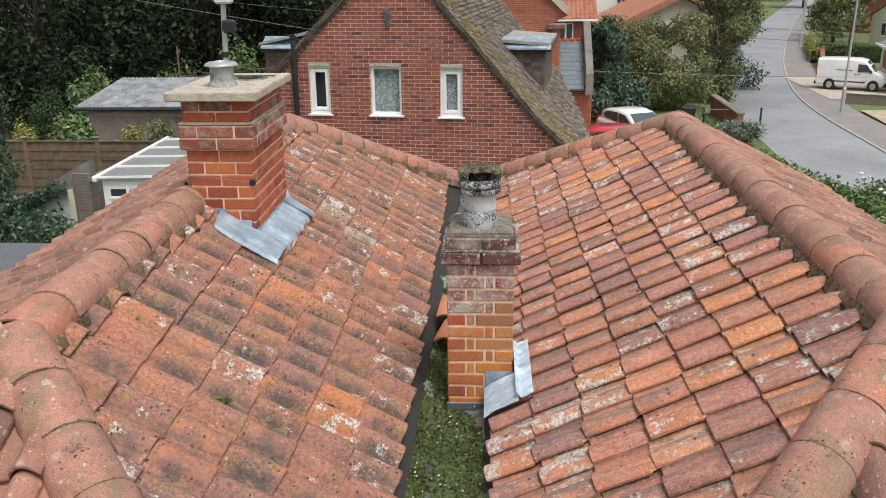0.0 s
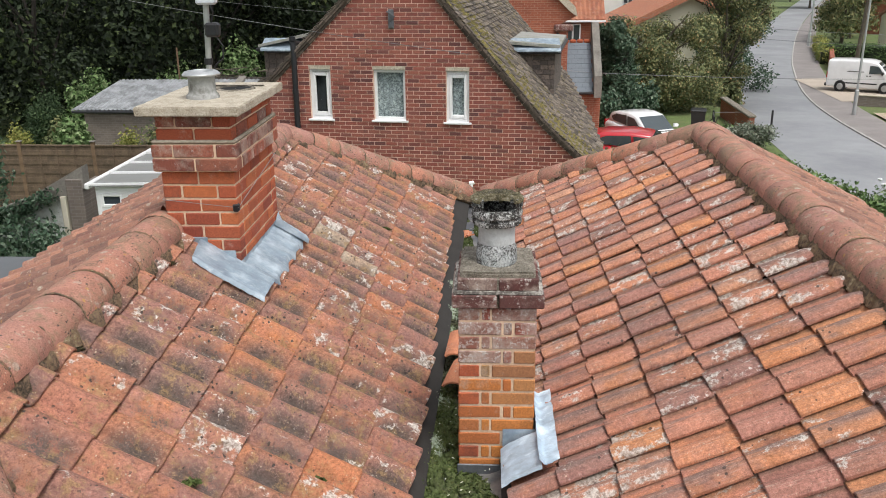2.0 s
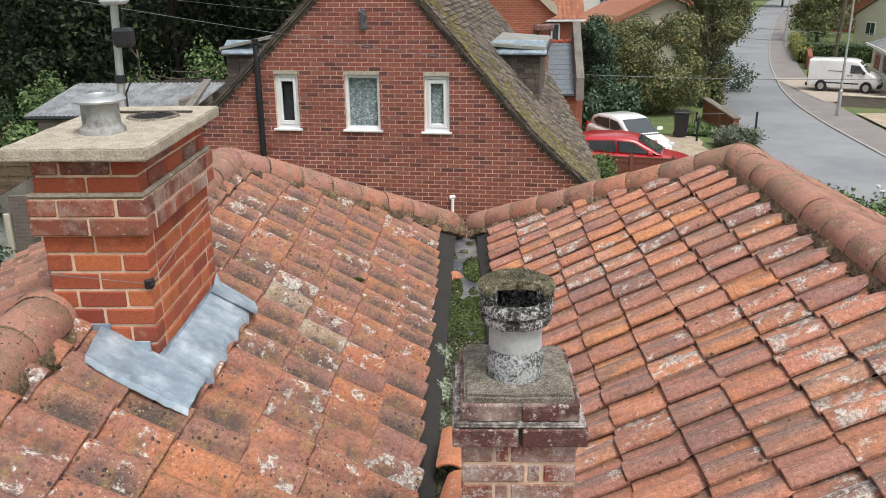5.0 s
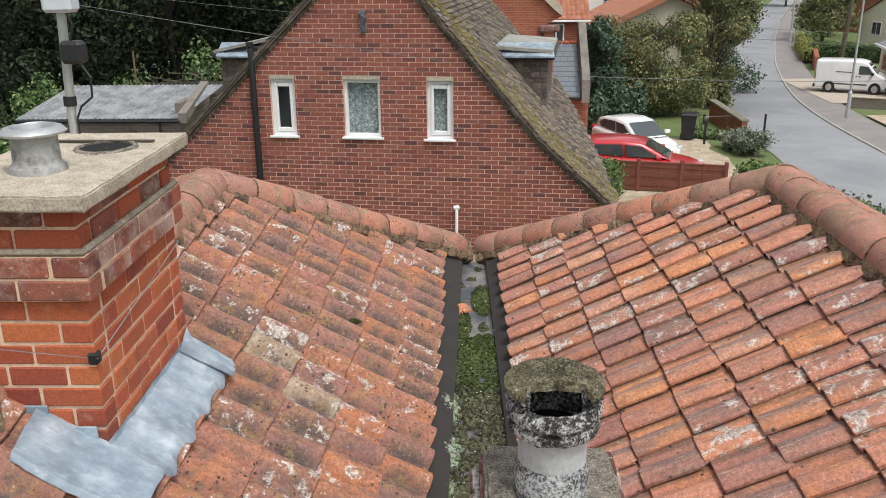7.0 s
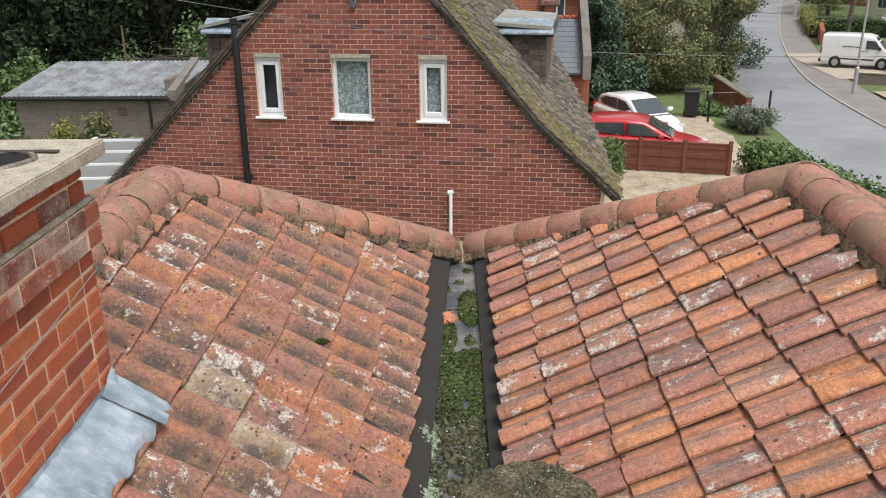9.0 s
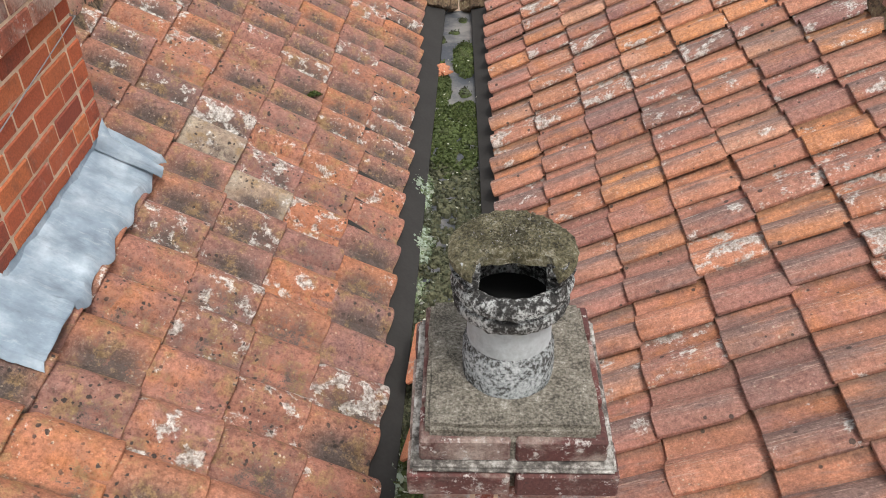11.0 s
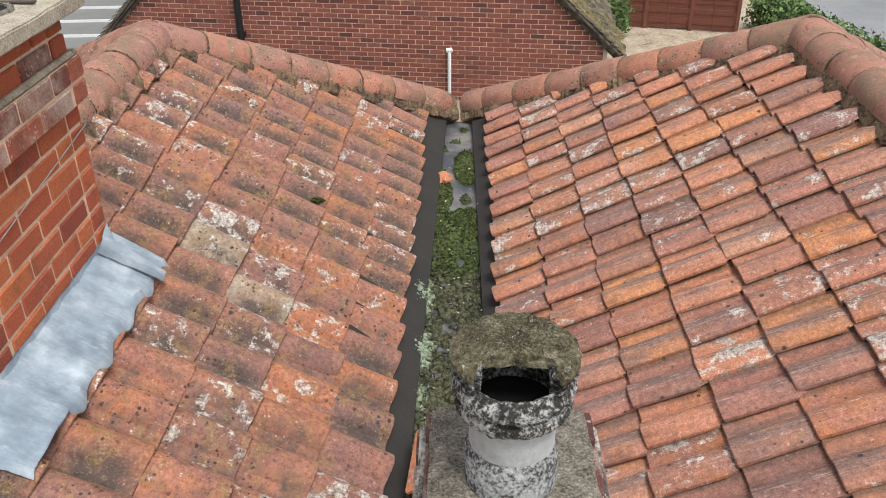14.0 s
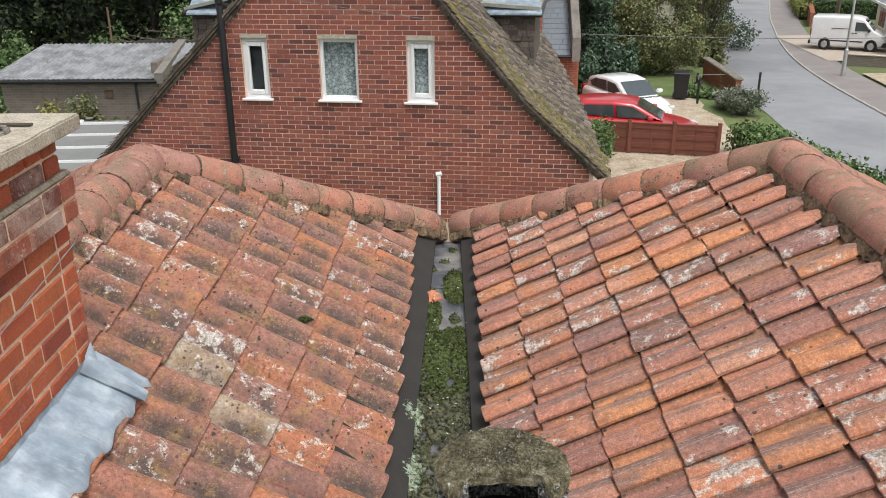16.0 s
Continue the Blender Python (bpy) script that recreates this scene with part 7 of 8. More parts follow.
part("lean_to_wall", block((4.78, 31.9, -1.2), (5.82, 35, 1.5), 0.02), M_FARBRICK, back)
slates = []
for r in range(11):
    for k in range(5):
        x0 = 4.76 + 0.235 * k - (0.11 if r % 2 else 0)
        a, b = max(4.76, x0), min(5.72, x0 + 0.228)
        if b - a < 0.03:
            continue
        y0, z0 = 31.75 + 0.135 * r, 1.48 + 0.148 * r
        v = [(a, y0, z0 + 0.02), (b, y0, z0 + 0.02), (b, y0 + 0.15, z0 + 0.168), (a, y0 + 0.15, z0 + 0.168)]
        slates.append((v + [(p[0], p[1], p[2] - 0.02) for p in v], [(0, 1, 2, 3), (0, 4, 5, 1), (1, 5, 6, 2), (3, 7, 4, 0)]))
lean = part("slate_roof", prism([(31.83, 1.45), (33.3, 3.06), (33.3, 3.0), (31.83, 1.40)], 4.77, 5.72, 0), M_FELT, back, "blue-grey slate lean-to roof")
for geo in slates:
    part("slate", geo, M_SLATE, lean)
part("roof_core", prism([(31.8, 1.4), (33.3, 3.0), (33.3, 1.4)], 4.78, 5.7, 0), M_FELT, back)
part("ridge_tiles", join(*[block((4.72 + 0.25 * k, 33.15, 3.02), (4.95 + 0.25 * k, 33.35, 3.16), 0.04) for k in range(4)]), M_BRICK_A, back)
part("parapet", prism([(31.6, 1.3), (33.4, 3.2), (33.4, 3.75), (33.2, 3.75), (31.6, 2.05)], 5.72, 5.98, 0), M_GREYBRICK, back, "lichened stone parapet")
part("gutter", tube([(4.76, 31.7, 1.45), (5.85, 31.7, 1.45)], 0.05, 8), M_BLACK, back)
part("lower_wall", block((5.6, 31.95, -1.2), (6.0, 35, 1.6), 0.02), M_FARBRICK, back)

back2 = thing("red_roofed_house", (8, 44, GY(44)), "red brick house with orange clay tile roof", "house")
part("wall", block((4.0, 41.0, -1.4), (6.85, 46, 3.35), 0.02), M_FARBRICK, back2)
rows = []
for r in range(16):
    for k in range(17):
        x0, y0, z0 = 3.8 + 0.2 * k, 40.7 + 0.2 * r, 3.35 + 0.19 * r
        v = [(x0, y0, z0 + 0.03), (x0 + 0.19, y0, z0 + 0.03), (x0 + 0.19, y0 + 0.22, z0 + 0.2), (x0, y0 + 0.22, z0 + 0.2), (x0 + 0.1, y0, z0 + 0.07), (x0 + 0.1, y0 + 0.22, z0 + 0.24)]
        rows.append((v, [(0, 4, 5, 3), (4, 1, 2, 5)]))
part("roof_tiles", join(*rows), M_FARROOF, back2)
part("roof_body", prism([(40.7, 3.34), (43.9, 6.4), (47.1, 3.34)], 3.8, 7.2, 0), M_FARROOF, back2)
part("fascia", block((3.8, 40.62, 3.28), (7.2, 40.72, 3.36), 0.01), M_WHITE, back2)
win = part("window_frame", block((5.42, 40.93, 2.4), (6.15, 41.03, 3.2), 0.02), M_WHITE, back2)
part("pane", block((5.49, 40.91, 2.46), (5.76, 40.94, 3.14), 0.005), M_GLASSY, win)
part("pane", block((5.84, 40.91, 2.46), (6.09, 40.94, 3.14), 0.005), M_GLASSY, win)

white_house = thing("white_house", (12, 74, GY(74)), "white rendered house with sash windows", "house")
part("wall", block((10.2, 72.0, -1.9), (15.8, 80.0, 7.0), 0.02), M_WHITEWALL, white_house)
win = part("window_frame", block((12.6, 71.95, 2.15), (14.15, 72.05, 3.25), 0.02), M_WHITE, white_house)
for i in range(4):
    for j in range(2):
        part("pane", block((12.68 + 0.37 * i, 71.92, 2.22 + 0.5 * j), (12.97 + 0.37 * i, 71.96, 2.66 + 0.5 * j), 0.005), M_GLASSY, win)
part("roof", prism([(71.7, 7.0), (76, 10), (80.3, 7.0)], 9.9, 16.1, 0), M_FARROOF, white_house)

cottage = thing("red_gabled_cottage", (15, 62, GY(62)), "pale rendered cottage with red tiled roof", "house")
part("wall", prism([(10.7, -1.6), (16.5, -1.6), (16.5, 2.9), (15.2, 3.5), (10.7, 1.35)], 60.0, 70.0, 1), M_CREAM, cottage)
part("roof", prism([(10.2, 1.15), (15.2, 3.55), (16.7, 2.85), (16.7, 3.2), (15.2, 3.95), (10.2, 1.55)], 59.4, 70.4, 1), M_FARROOF, cottage)

cream = thing("cream_bungalow", (28, 50, GY(50)), "cream bungalow with grey tiled roof and white windows", "house")
CM = Matrix.Translation((25.2, 50.3, GY(50))) @ pose(0, 0, 0, 0, 0, -14)
part("wall", moved(block((0, -5, -0.1), (7, 5, 2.25), 0.02), CM), M_CREAM, cream)
part("roof", moved(([(-0.35, -5.3, 2.2), (7.4, -5.3, 2.2), (7.4, 5.3, 2.2), (-0.35, 5.3, 2.2), (3.2, -2.0, 4.0), (3.8, 2.0, 4.0)], [(0, 1, 4), (1, 2, 5, 4), (2, 3, 5), (3, 0, 4, 5), (3, 2, 1, 0)]), CM), M_SHEDROOF, cream, "grey tiled roof")
part("fascia", moved(block((-0.38, -5.3, 2.1), (-0.3, 5.3, 2.24), 0.01), CM), M_WHITE, cream)
for k in range(4):
    win = part("window_frame", moved(block((-0.06, -4.6 + 2.3 * k, 0.8), (0.02, -3.0 + 2.3 * k, 2.0), 0.02), CM), M_WHITE, cream)
    part("pane", moved(block((-0.08, -4.5 + 2.3 * k, 0.9), (-0.05, -3.85 + 2.3 * k, 1.9), 0.005), CM), M_GLASSY, win)
    part("pane", moved(block((-0.08, -3.75 + 2.3 * k, 0.9), (-0.05, -3.1 + 2.3 * k, 1.9), 0.005), CM), M_GLASSY, win)


def far_house(at, size, wall_h, roof_h, yaw, wall_mat, roof_mat, label, windows=2):
    x, y = at
    h = thing("far_house", (x, y, GY(y)), label, "house")
    m = Matrix.Translation((x, y, GY(y))) @ pose(0, 0, 0, 0, 0, yaw)
    w, d = size
    part("wall", moved(prism([(-w / 2, -0.2), (w / 2, -0.2), (w / 2, wall_h), (0, wall_h + roof_h * 0.97), (-w / 2, wall_h)], -d / 2, d / 2, 1), m), wall_mat, h)
    part("roof", moved(prism([(-w / 2 - 0.3, wall_h - 0.15), (0, wall_h + roof_h), (w / 2 + 0.3, wall_h - 0.15), (w / 2 + 0.3, wall_h + 0.05), (0, wall_h + roof_h + 0.22), (-w / 2 - 0.3, wall_h + 0.05)], -d / 2 - 0.25, d / 2 + 0.25, 1), m), roof_mat, h)
    for f in range(max(1, int(wall_h / 2.6))):
        for k in range(windows):
            s = -w / 2 + w * (k + 0.5) / windows
            win = part("window_frame", moved(block((s - 0.55, -d / 2 - 0.05, 0.9 + 2.6 * f), (s + 0.55, -d / 2 + 0.03, 2.1 + 2.6 * f), 0.02), m), M_WHITE, h)
            part("pane", moved(block((s - 0.47, -d / 2 - 0.07, 0.98 + 2.6 * f), (s - 0.03, -d / 2 - 0.04, 2.02 + 2.6 * f), 0.005), m), M_GLASSY, win)
            part("pane", moved(block((s + 0.03, -d / 2 - 0.07, 0.98 + 2.6 * f), (s + 0.47, -d / 2 - 0.04, 2.02 + 2.6 * f), 0.005), m), M_GLASSY, win)
    part("stack", moved(block((-0.3, d / 4, wall_h + roof_h - 0.3), (0.3, d / 4 + 0.5, wall_h + roof_h + 1.0), 0.03), m), M_FARBRICK, h)
    return h


far_house((43.5, 82), (7.5, 9), 2.7, 2.2, -70, M_CREAM, M_FARROOF_BROWN, "cream house with brown tiled roof beyond the road")
far_house((47, 100), (8, 10), 4.6, 2.8, -60, M_FARBRICK, M_FARROOF, "red brick house with orange tiled roof up the road")
far_house((54, 113), (8, 9), 4.8, 2.8, -20, M_FARBRICK, M_FARROOF, "red brick house with orange tiled roof up the road")
far_house((58, 118), (9, 10), 5.0, 3.0, 10, M_FARBRICK, M_FARROOF_BROWN, "brick house with brown roof up the road")
far_house((24, 120), (9, 10), 5.0, 3.0, 15, M_FARBRICK, M_FARROOF, "red brick house among the trees up the road")

# ---- beside the road ----
wall_r = thing("garden_wall", (13.4, 40.2, GY(40)), "short red brick wall with stone coping", "wall")
a, b = Vector((13.04, 42.05)), Vector((12.86, 36.9))
yaw = math.degrees(math.atan2((b - a).y, (b - a).x))
WM = Matrix.Translation((*((a + b) / 2), GY(40.3))) @ pose(0, 0, 0, 0, 0, yaw)
L = (b - a).length / 2
part("brickwork", moved(block((-L, -0.11, -0.2), (L, 0.11, 0.80), 0.01), WM), M_FARBRICK, wall_r)
part("coping", moved(block((-L - 0.05, -0.17, 0.80), (L + 0.05, 0.17, 0.9), 0.03), WM), M_FLAUNCH, wall_r)
low_wall = thing("low_wall", (21.7, 45.0, GY(45)), "low grey brick wall beside the driveway", "wall")
WM = Matrix.Translation((22.2, 44.7, GY(45))) @ pose(0, 0, 0, 0, 0, -26)
part("brickwork", moved(block((-1.75, -0.11, -0.2), (2.2, 0.11, 0.5), 0.01), WM), M_FARBRICK_G, low_wall)
part("coping", moved(block((-1.8, -0.15, 0.5), (2.25, 0.15, 0.57), 0.02), WM), M_SLAB, low_wall)
pier = thing("hedge_wall", (26.0, 64, GY(64)), "low red brick wall under the clipped hedge", "wall")
WM = Matrix.Translation((26.2, 63.8, GY(64))) @ pose(0, 0, 0, 0, 0, 70)
part("brickwork", moved(block((-1.6, -0.15, -0.2), (7.0, 0.15, 0.95), 0.01), WM), M_FARBRICK, pier)

hedge("clipped_hedge", (27.6, 69.0), (33.5, 66.5), 1.0, 1.45, 9000, M_LEAF_HEDGE, 61, "clipped green hedge in a front garden")
hedge("clipped_hedge", (27.0, 67.0), (31.5, 81.0), 0.9, 1.25, 9000, M_LEAF_LIME, 62, "pale green clipped hedge along the pavement")
hedge("garden_hedge", (10.55, 28.6), (11.9, 21.0), 1.0, 0.85, 16000, M_LEAF_HEDGE, 63, "low clipped garden hedge beside the drive")
bush((12.25, 34.0), 0.80, 6500, 0.05, M_LEAF_GREY, 64, "straggling grey-green roadside bush", flat=0.8)
bush((12.0, 35.2), 0.66, 4600, 0.05, M_LEAF_GREY, 95, "straggling grey-green roadside bush", flat=0.7)
bush((14.3, 47.6), 0.8, 3000, 0.08, M_LEAF_IVY, 96, "dark undergrowth beneath the roadside trees", flat=1.1)
bush((14.1, 45.4), 0.9, 3000, 0.08, M_LEAF_OLIVE, 97, "dark undergrowth beneath the roadside trees", flat=1.2)
bush((14.8, 50.2), 0.9, 3000, 0.09, M_LEAF_OLIVE, 98, "dark undergrowth beneath the roadside trees", flat=1.3)
bush((9.2, 41.0), 0.9, 2600, 0.08, M_LEAF_IVY, 99, "dark undergrowth behind the parked cars", flat=1.2)
bush((7.9, 39.0), 0.9, 2600, 0.08, M_LEAF_IVY, 93, "dark undergrowth behind the parked cars", flat=1.5)
bush((6.9, 38.0), 0.9, 2600, 0.08, M_LEAF_IVY, 94, "dark undergrowth behind the parked cars", flat=1.5)
bush((12.1, 37.2), 0.5, 2200, 0.05, M_LEAF_GREEN, 65, "weeds below the brick wall", flat=0.5)
bush((11.4, 37.6), 0.6, 1800, 0.06, M_LEAF_GREEN, 66, "weeds below the brick wall", flat=0.5)
bush((12.3, 22.5), 0.8, 3200, 0.05, M_LEAF_GREEN, 67, "rose bush with white blooms over the hedge", flat=1.0)
bush((11.7, 20.0), 0.8, 3200, 0.05, M_LEAF_GREEN, 68, "rose bush with white blooms over the hedge", flat=1.0)
bush((6.2, 28.0), 0.6, 2200, 0.05, M_LEAF_GREEN, 69, "small green bush at the fence end", flat=1.3)
bush((22.2, 42.0), 0.6, 1500, 0.07, M_LEAF_HEDGE, 70, "low dark shrub in a front garden", flat=0.6)
bush((33.0, 62.0), 1.5, 2500, 0.10, M_LEAF_OLIVE, 71, "large shrub by the cream bungalow", flat=1.0)
bush((34.5, 60.0), 1.4, 2500, 0.10, M_LEAF_HEDGE, 72, "large shrub by the cream bungalow", flat=1.0)
for k in range(9):
    a = random.Random(k + 50)
    y = a.uniform(19.5, 23.5)
    rose = thing("white_rose", (12.2 - 0.0 * k, y, 0.3), "white rose bloom on the hedge bush", "flower", "white roses")
    part("petals", lathe([(0.0, 0.0), (0.05, 0.02), (0.06, 0.05), (0.03, 0.07), (0.0, 0.06)], 8, (11.9 + 0.4 * a.random() - (22 - y) * 0.15, y, 0.12 + 0.35 * a.random()), wobble=0.3, seed=k), M_WHITE, rose)

panel_fence("low_panel_fence", (5.9, 29.05), (9.55, 28.1), 3, 0.93, M_FENCE_RED, M_FENCE_RED, "low red-brown stained timber panel fence", slats=6, caps=False, battens=1)

# trees between the drive and the road
r_t = random.Random(8)
tree((10.2, 43.5), 4.2, 2.2, [(10.3 + r_t.uniform(-2.4, 2.4), 43.5 + r_t.uniform(-1.3, 1.3), GY(43) + r_t.uniform(0.4, 4.0), r_t.uniform(0.6, 1.0), 0.85) for k in range(46)], 44000, 0.062, M_LEAF_OLIVE, 201, "spreading olive-green tree with autumn tints")
tree((7.7, 41.5), 3.9, 1.5, [(7.7 + r_t.uniform(-1.5, 1.5) * (1 - 0.045 * k), 41.5 + r_t.uniform(-0.8, 0.8), GY(41) + 0.4 + 0.20 * k, r_t.uniform(0.7, 1.0) - 0.025 * k, 0.9) for k in range(20)], 26000, 0.062, M_LEAF_IVY, 202, "dark ivy-covered tree behind the cars", M_BARK_SHADED)
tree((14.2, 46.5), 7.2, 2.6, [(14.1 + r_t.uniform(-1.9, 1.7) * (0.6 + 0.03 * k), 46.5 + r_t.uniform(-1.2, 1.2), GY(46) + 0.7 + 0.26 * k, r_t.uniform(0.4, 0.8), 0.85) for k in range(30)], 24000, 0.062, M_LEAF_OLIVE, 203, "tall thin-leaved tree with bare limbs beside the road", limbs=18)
tree((15.9, 51.5), 7.8, 2.6, [(15.7 + r_t.uniform(-1.6, 1.6), 51.5 + r_t.uniform(-1.3, 1.3), GY(52) + 0.8 + 0.28 * k, r_t.uniform(0.6, 1.0), 0.85) for k in range(28)], 24000, 0.068, M_LEAF_IVY, 204, "tall dark tree beside the road", M_BARK_SHADED, limbs=14)
tree((18.0, 60.0), 8.5, 3.2, None, 7000, 0.13, M_LEAF_OLIVE, 205, "tall roadside tree in autumn leaf")
tree((20.5, 70.0), 9.0, 3.5, None, 6000, 0.15, M_LEAF_OLIVE, 206, "tall roadside tree in autumn leaf")
tree((35.5, 86.0), 7.0, 3.6, None, 8000, 0.14, M_LEAF_OLIVE, 207, "rounded brown-green tree beside the pavement")
tree((38.5, 92.0), 7.0, 3.6, None, 8000, 0.14, M_LEAF_OLIVE, 208, "rounded brown-green tree beside the pavement")
tree((29, 105.0), 9.0, 4.0, None, 6000, 0.18, M_LEAF_OLIVE, 209, "tree far up the road")
for k, (x, y) in enumerate(((20, 135), (38, 150), (55, 150), (72, 140), (5, 120), (90, 150), (60, 175), (30, 180))):
    tree((x, y), 12, 5, None, 3500, 0.35, M_LEAF_OLIVE, 220 + k, "distant tree on the hill")

# wheeled bin
bin_t = thing("wheeled_bin", (10.75, 37.1, GY(37)), "black wheeled rubbish bin on the drive", "bin")
BM = Matrix.Translation((10.75, 37.2, GY(37))) @ pose(0, 0, 0, 0, 0, -15)
part("tub", moved(([(-0.23, -0.27, 0.08), (0.23, -0.27, 0.08), (0.23, 0.25, 0.08), (-0.23, 0.25, 0.08), (-0.29, -0.36, 0.98), (0.29, -0.36, 0.98), (0.29, 0.34, 0.98), (-0.29, 0.34, 0.98)], [(3, 2, 1, 0), (0, 1, 5, 4), (1, 2, 6, 5), (2, 3, 7, 6), (3, 0, 4, 7), (4, 5, 6, 7)]), BM), M_BLACK, bin_t)
part("lid", moved(block((-0.31, -0.39, 0.98), (0.31, 0.38, 1.06), 0.03), BM), M_BLACK, bin_t)
for sx in (-0.26, 0.26):
    part("wheel", moved(tube([(sx - 0.03, 0.27, 0.1), (sx + 0.03, 0.27, 0.1)], 0.1, 14), BM), M_BLACK, bin_t)
# small rail posts by the wall
rail = thing("wire_fence", (11.3, 36, GY(36)), "thin posts with wire beside the drive", "fence")
for x, y in ((11.15, 36.2), (11.55, 37.9), (14.0, 37.9)):
    part("post", tube([(x, y, GY(y) - 0.1), (x, y, GY(y) + 0.9)], 0.045, 6), M_BLACK, rail)
part("wire", tube([(11.15, 36.2, GY(36) + 0.8), (11.55, 37.9, GY(37) + 0.8), (13.5, 38.4, GY(38) + 0.75)], 0.01, 5), M_WIRE, rail)


def lamp_post(at, height, r, label, arm=True):
    x, y = at
    p = thing("street_lamp", (x, y, GY(y)), label, "street lamp")
    part("post", tube([(x, y, GY(y) - 0.1), (x, y, GY(y) + 1.2), (x, y, GY(y) + 1.25), (x + 0.02, y, GY(y) + height)], [r * 1.6, r * 1.6, r, r * 0.7], 10), M_GALV, p)
    if arm:
        part("arm", tube([(x, y, GY(y) + height), (x - 0.5, y, GY(y) + height + 0.25), (x - 1.1, y, GY(y) + height + 0.3)], r * 0.6, 8), M_GALV, p)
        part("lantern", block((x - 1.6, y - 0.13, GY(y) + height + 0.22), (x - 1.0, y + 0.13, GY(y) + height + 0.36), 0.05), M_GREYBOX, p)


lamp_post((19.07, 42.0), 7.0, 0.055, "tall grey steel street lamp on the pavement")
lamp_post((31.4, 83.0), 7.0, 0.09, "grey street lamp farther up the pavement")
pole = thing("telegraph_pole", (28.8, 66.0, GY(66)), "wooden telegraph pole behind the hedge", "pole")
part("shaft", tube([(28.8, 66.0, GY(66) - 0.1), (29.3, 66.0, 7.0)], [0.16, 0.12], 10), M_BARK, pole)

old_trunk = thing("ivy_clad_tree", (12.55, 22.1, GY(22)), "leaning tree trunk with ivy at the garden edge", "tree")
part("trunk", tube([(12.45, 22.1, GY(22) - 0.1), (12.55, 22.1, 0.6), (12.75, 22.1, 3.4)], [0.17, 0.14, 0.11], 10), M_BARK, old_trunk)
part("ivy", leaves([(12.72 + 0.015 * k, 22.05, 0.5 + 0.22 * k, 0.2, 1.2) for k in range(14)], 2200, 0.04, 91, 0.7), M_LEAF_IVY, old_trunk)
bush((12.6, 21.2), 0.6, 3000, 0.05, M_LEAF_GREEN, 89, "bright green shrub below the old tree", flat=0.9)
bush((10.0, 17.5), 0.9, 4200, 0.05, M_LEAF_GREEN, 92, "straggling garden shrub beyond the far slope", flat=1.2)

# ---- parked vehicles ----
def paint(name, colour):
    mt, n, l, b = nodes_of(name)
    pos = n.new("ShaderNodeNewGeometry").outputs["Position"]
    d = add_noise(n, l, pos, 3.0, 5.0)
    l.new(add_ramp(n, l, d, [(0.3, tuple(0.9 * c for c in colour)), (0.7, colour)]), b.inputs["Base Color"])
    b.inputs["Roughness"].default_value = 0.32
    b.inputs["Coat Weight"].default_value, b.inputs["Coat Roughness"].default_value = 0.8, 0.06
    return mt


M_CAR_WHITE = paint("car_paint_white", (0.86, 0.87, 0.88))
M_CAR_RED = paint("car_paint_red", (0.50, 0.018, 0.03))
M_CAR_GLASS = plain("car_glass", (0.05, 0.066, 0.074), 0.05, vary=0.1, bump=0, coat=1.0)
M_TYRE = plain("tyre_rubber", (0.015, 0.015, 0.016), 0.85)
M_RIM = plain("alloy_rim", (0.45, 0.46, 0.47), 0.35, metal=0.8)
M_TRIM = plain("car_trim", (0.02, 0.02, 0.022), 0.6)
M_LAMP = plain("headlamp_glass", (0.6, 0.62, 0.62), 0.15, bump=0)
M_TAIL = plain("tail_lamp", (0.35, 0.01, 0.01), 0.2, bump=0)


def loft(stations, ring):
    """Skin over rings; ring(station) gives the same count of points each."""
    rings = [ring(s) for s in stations]
    n = len(rings[0])
    verts = [p for r in rings for p in r]
    faces = [(i * n + k, i * n + (k + 1) % n, (i + 1) * n + (k + 1) % n, (i + 1) * n + k) for i in range(len(rings) - 1) for k in range(n)]
    faces += [tuple(range(n))[::-1], tuple((len(rings) - 1) * n + k for k in range(n))]
    return verts, [f[::-1] for f in faces]


def rounded(x, w, z0, z1, r=0.12, n=4, crown=0.03):
    pts = []
    for cy, cz, a0 in ((w - r, z1 - r, 0), (-w + r, z1 - r, 90), (-w + r, z0 + r, 180), (w - r, z0 + r, 270)):
        for k in range(n + 1):
            a = radians(a0 + 90 * k / n)
            pts.append((x, cy + r * math.cos(a), cz + r * math.sin(a)))
    return pts


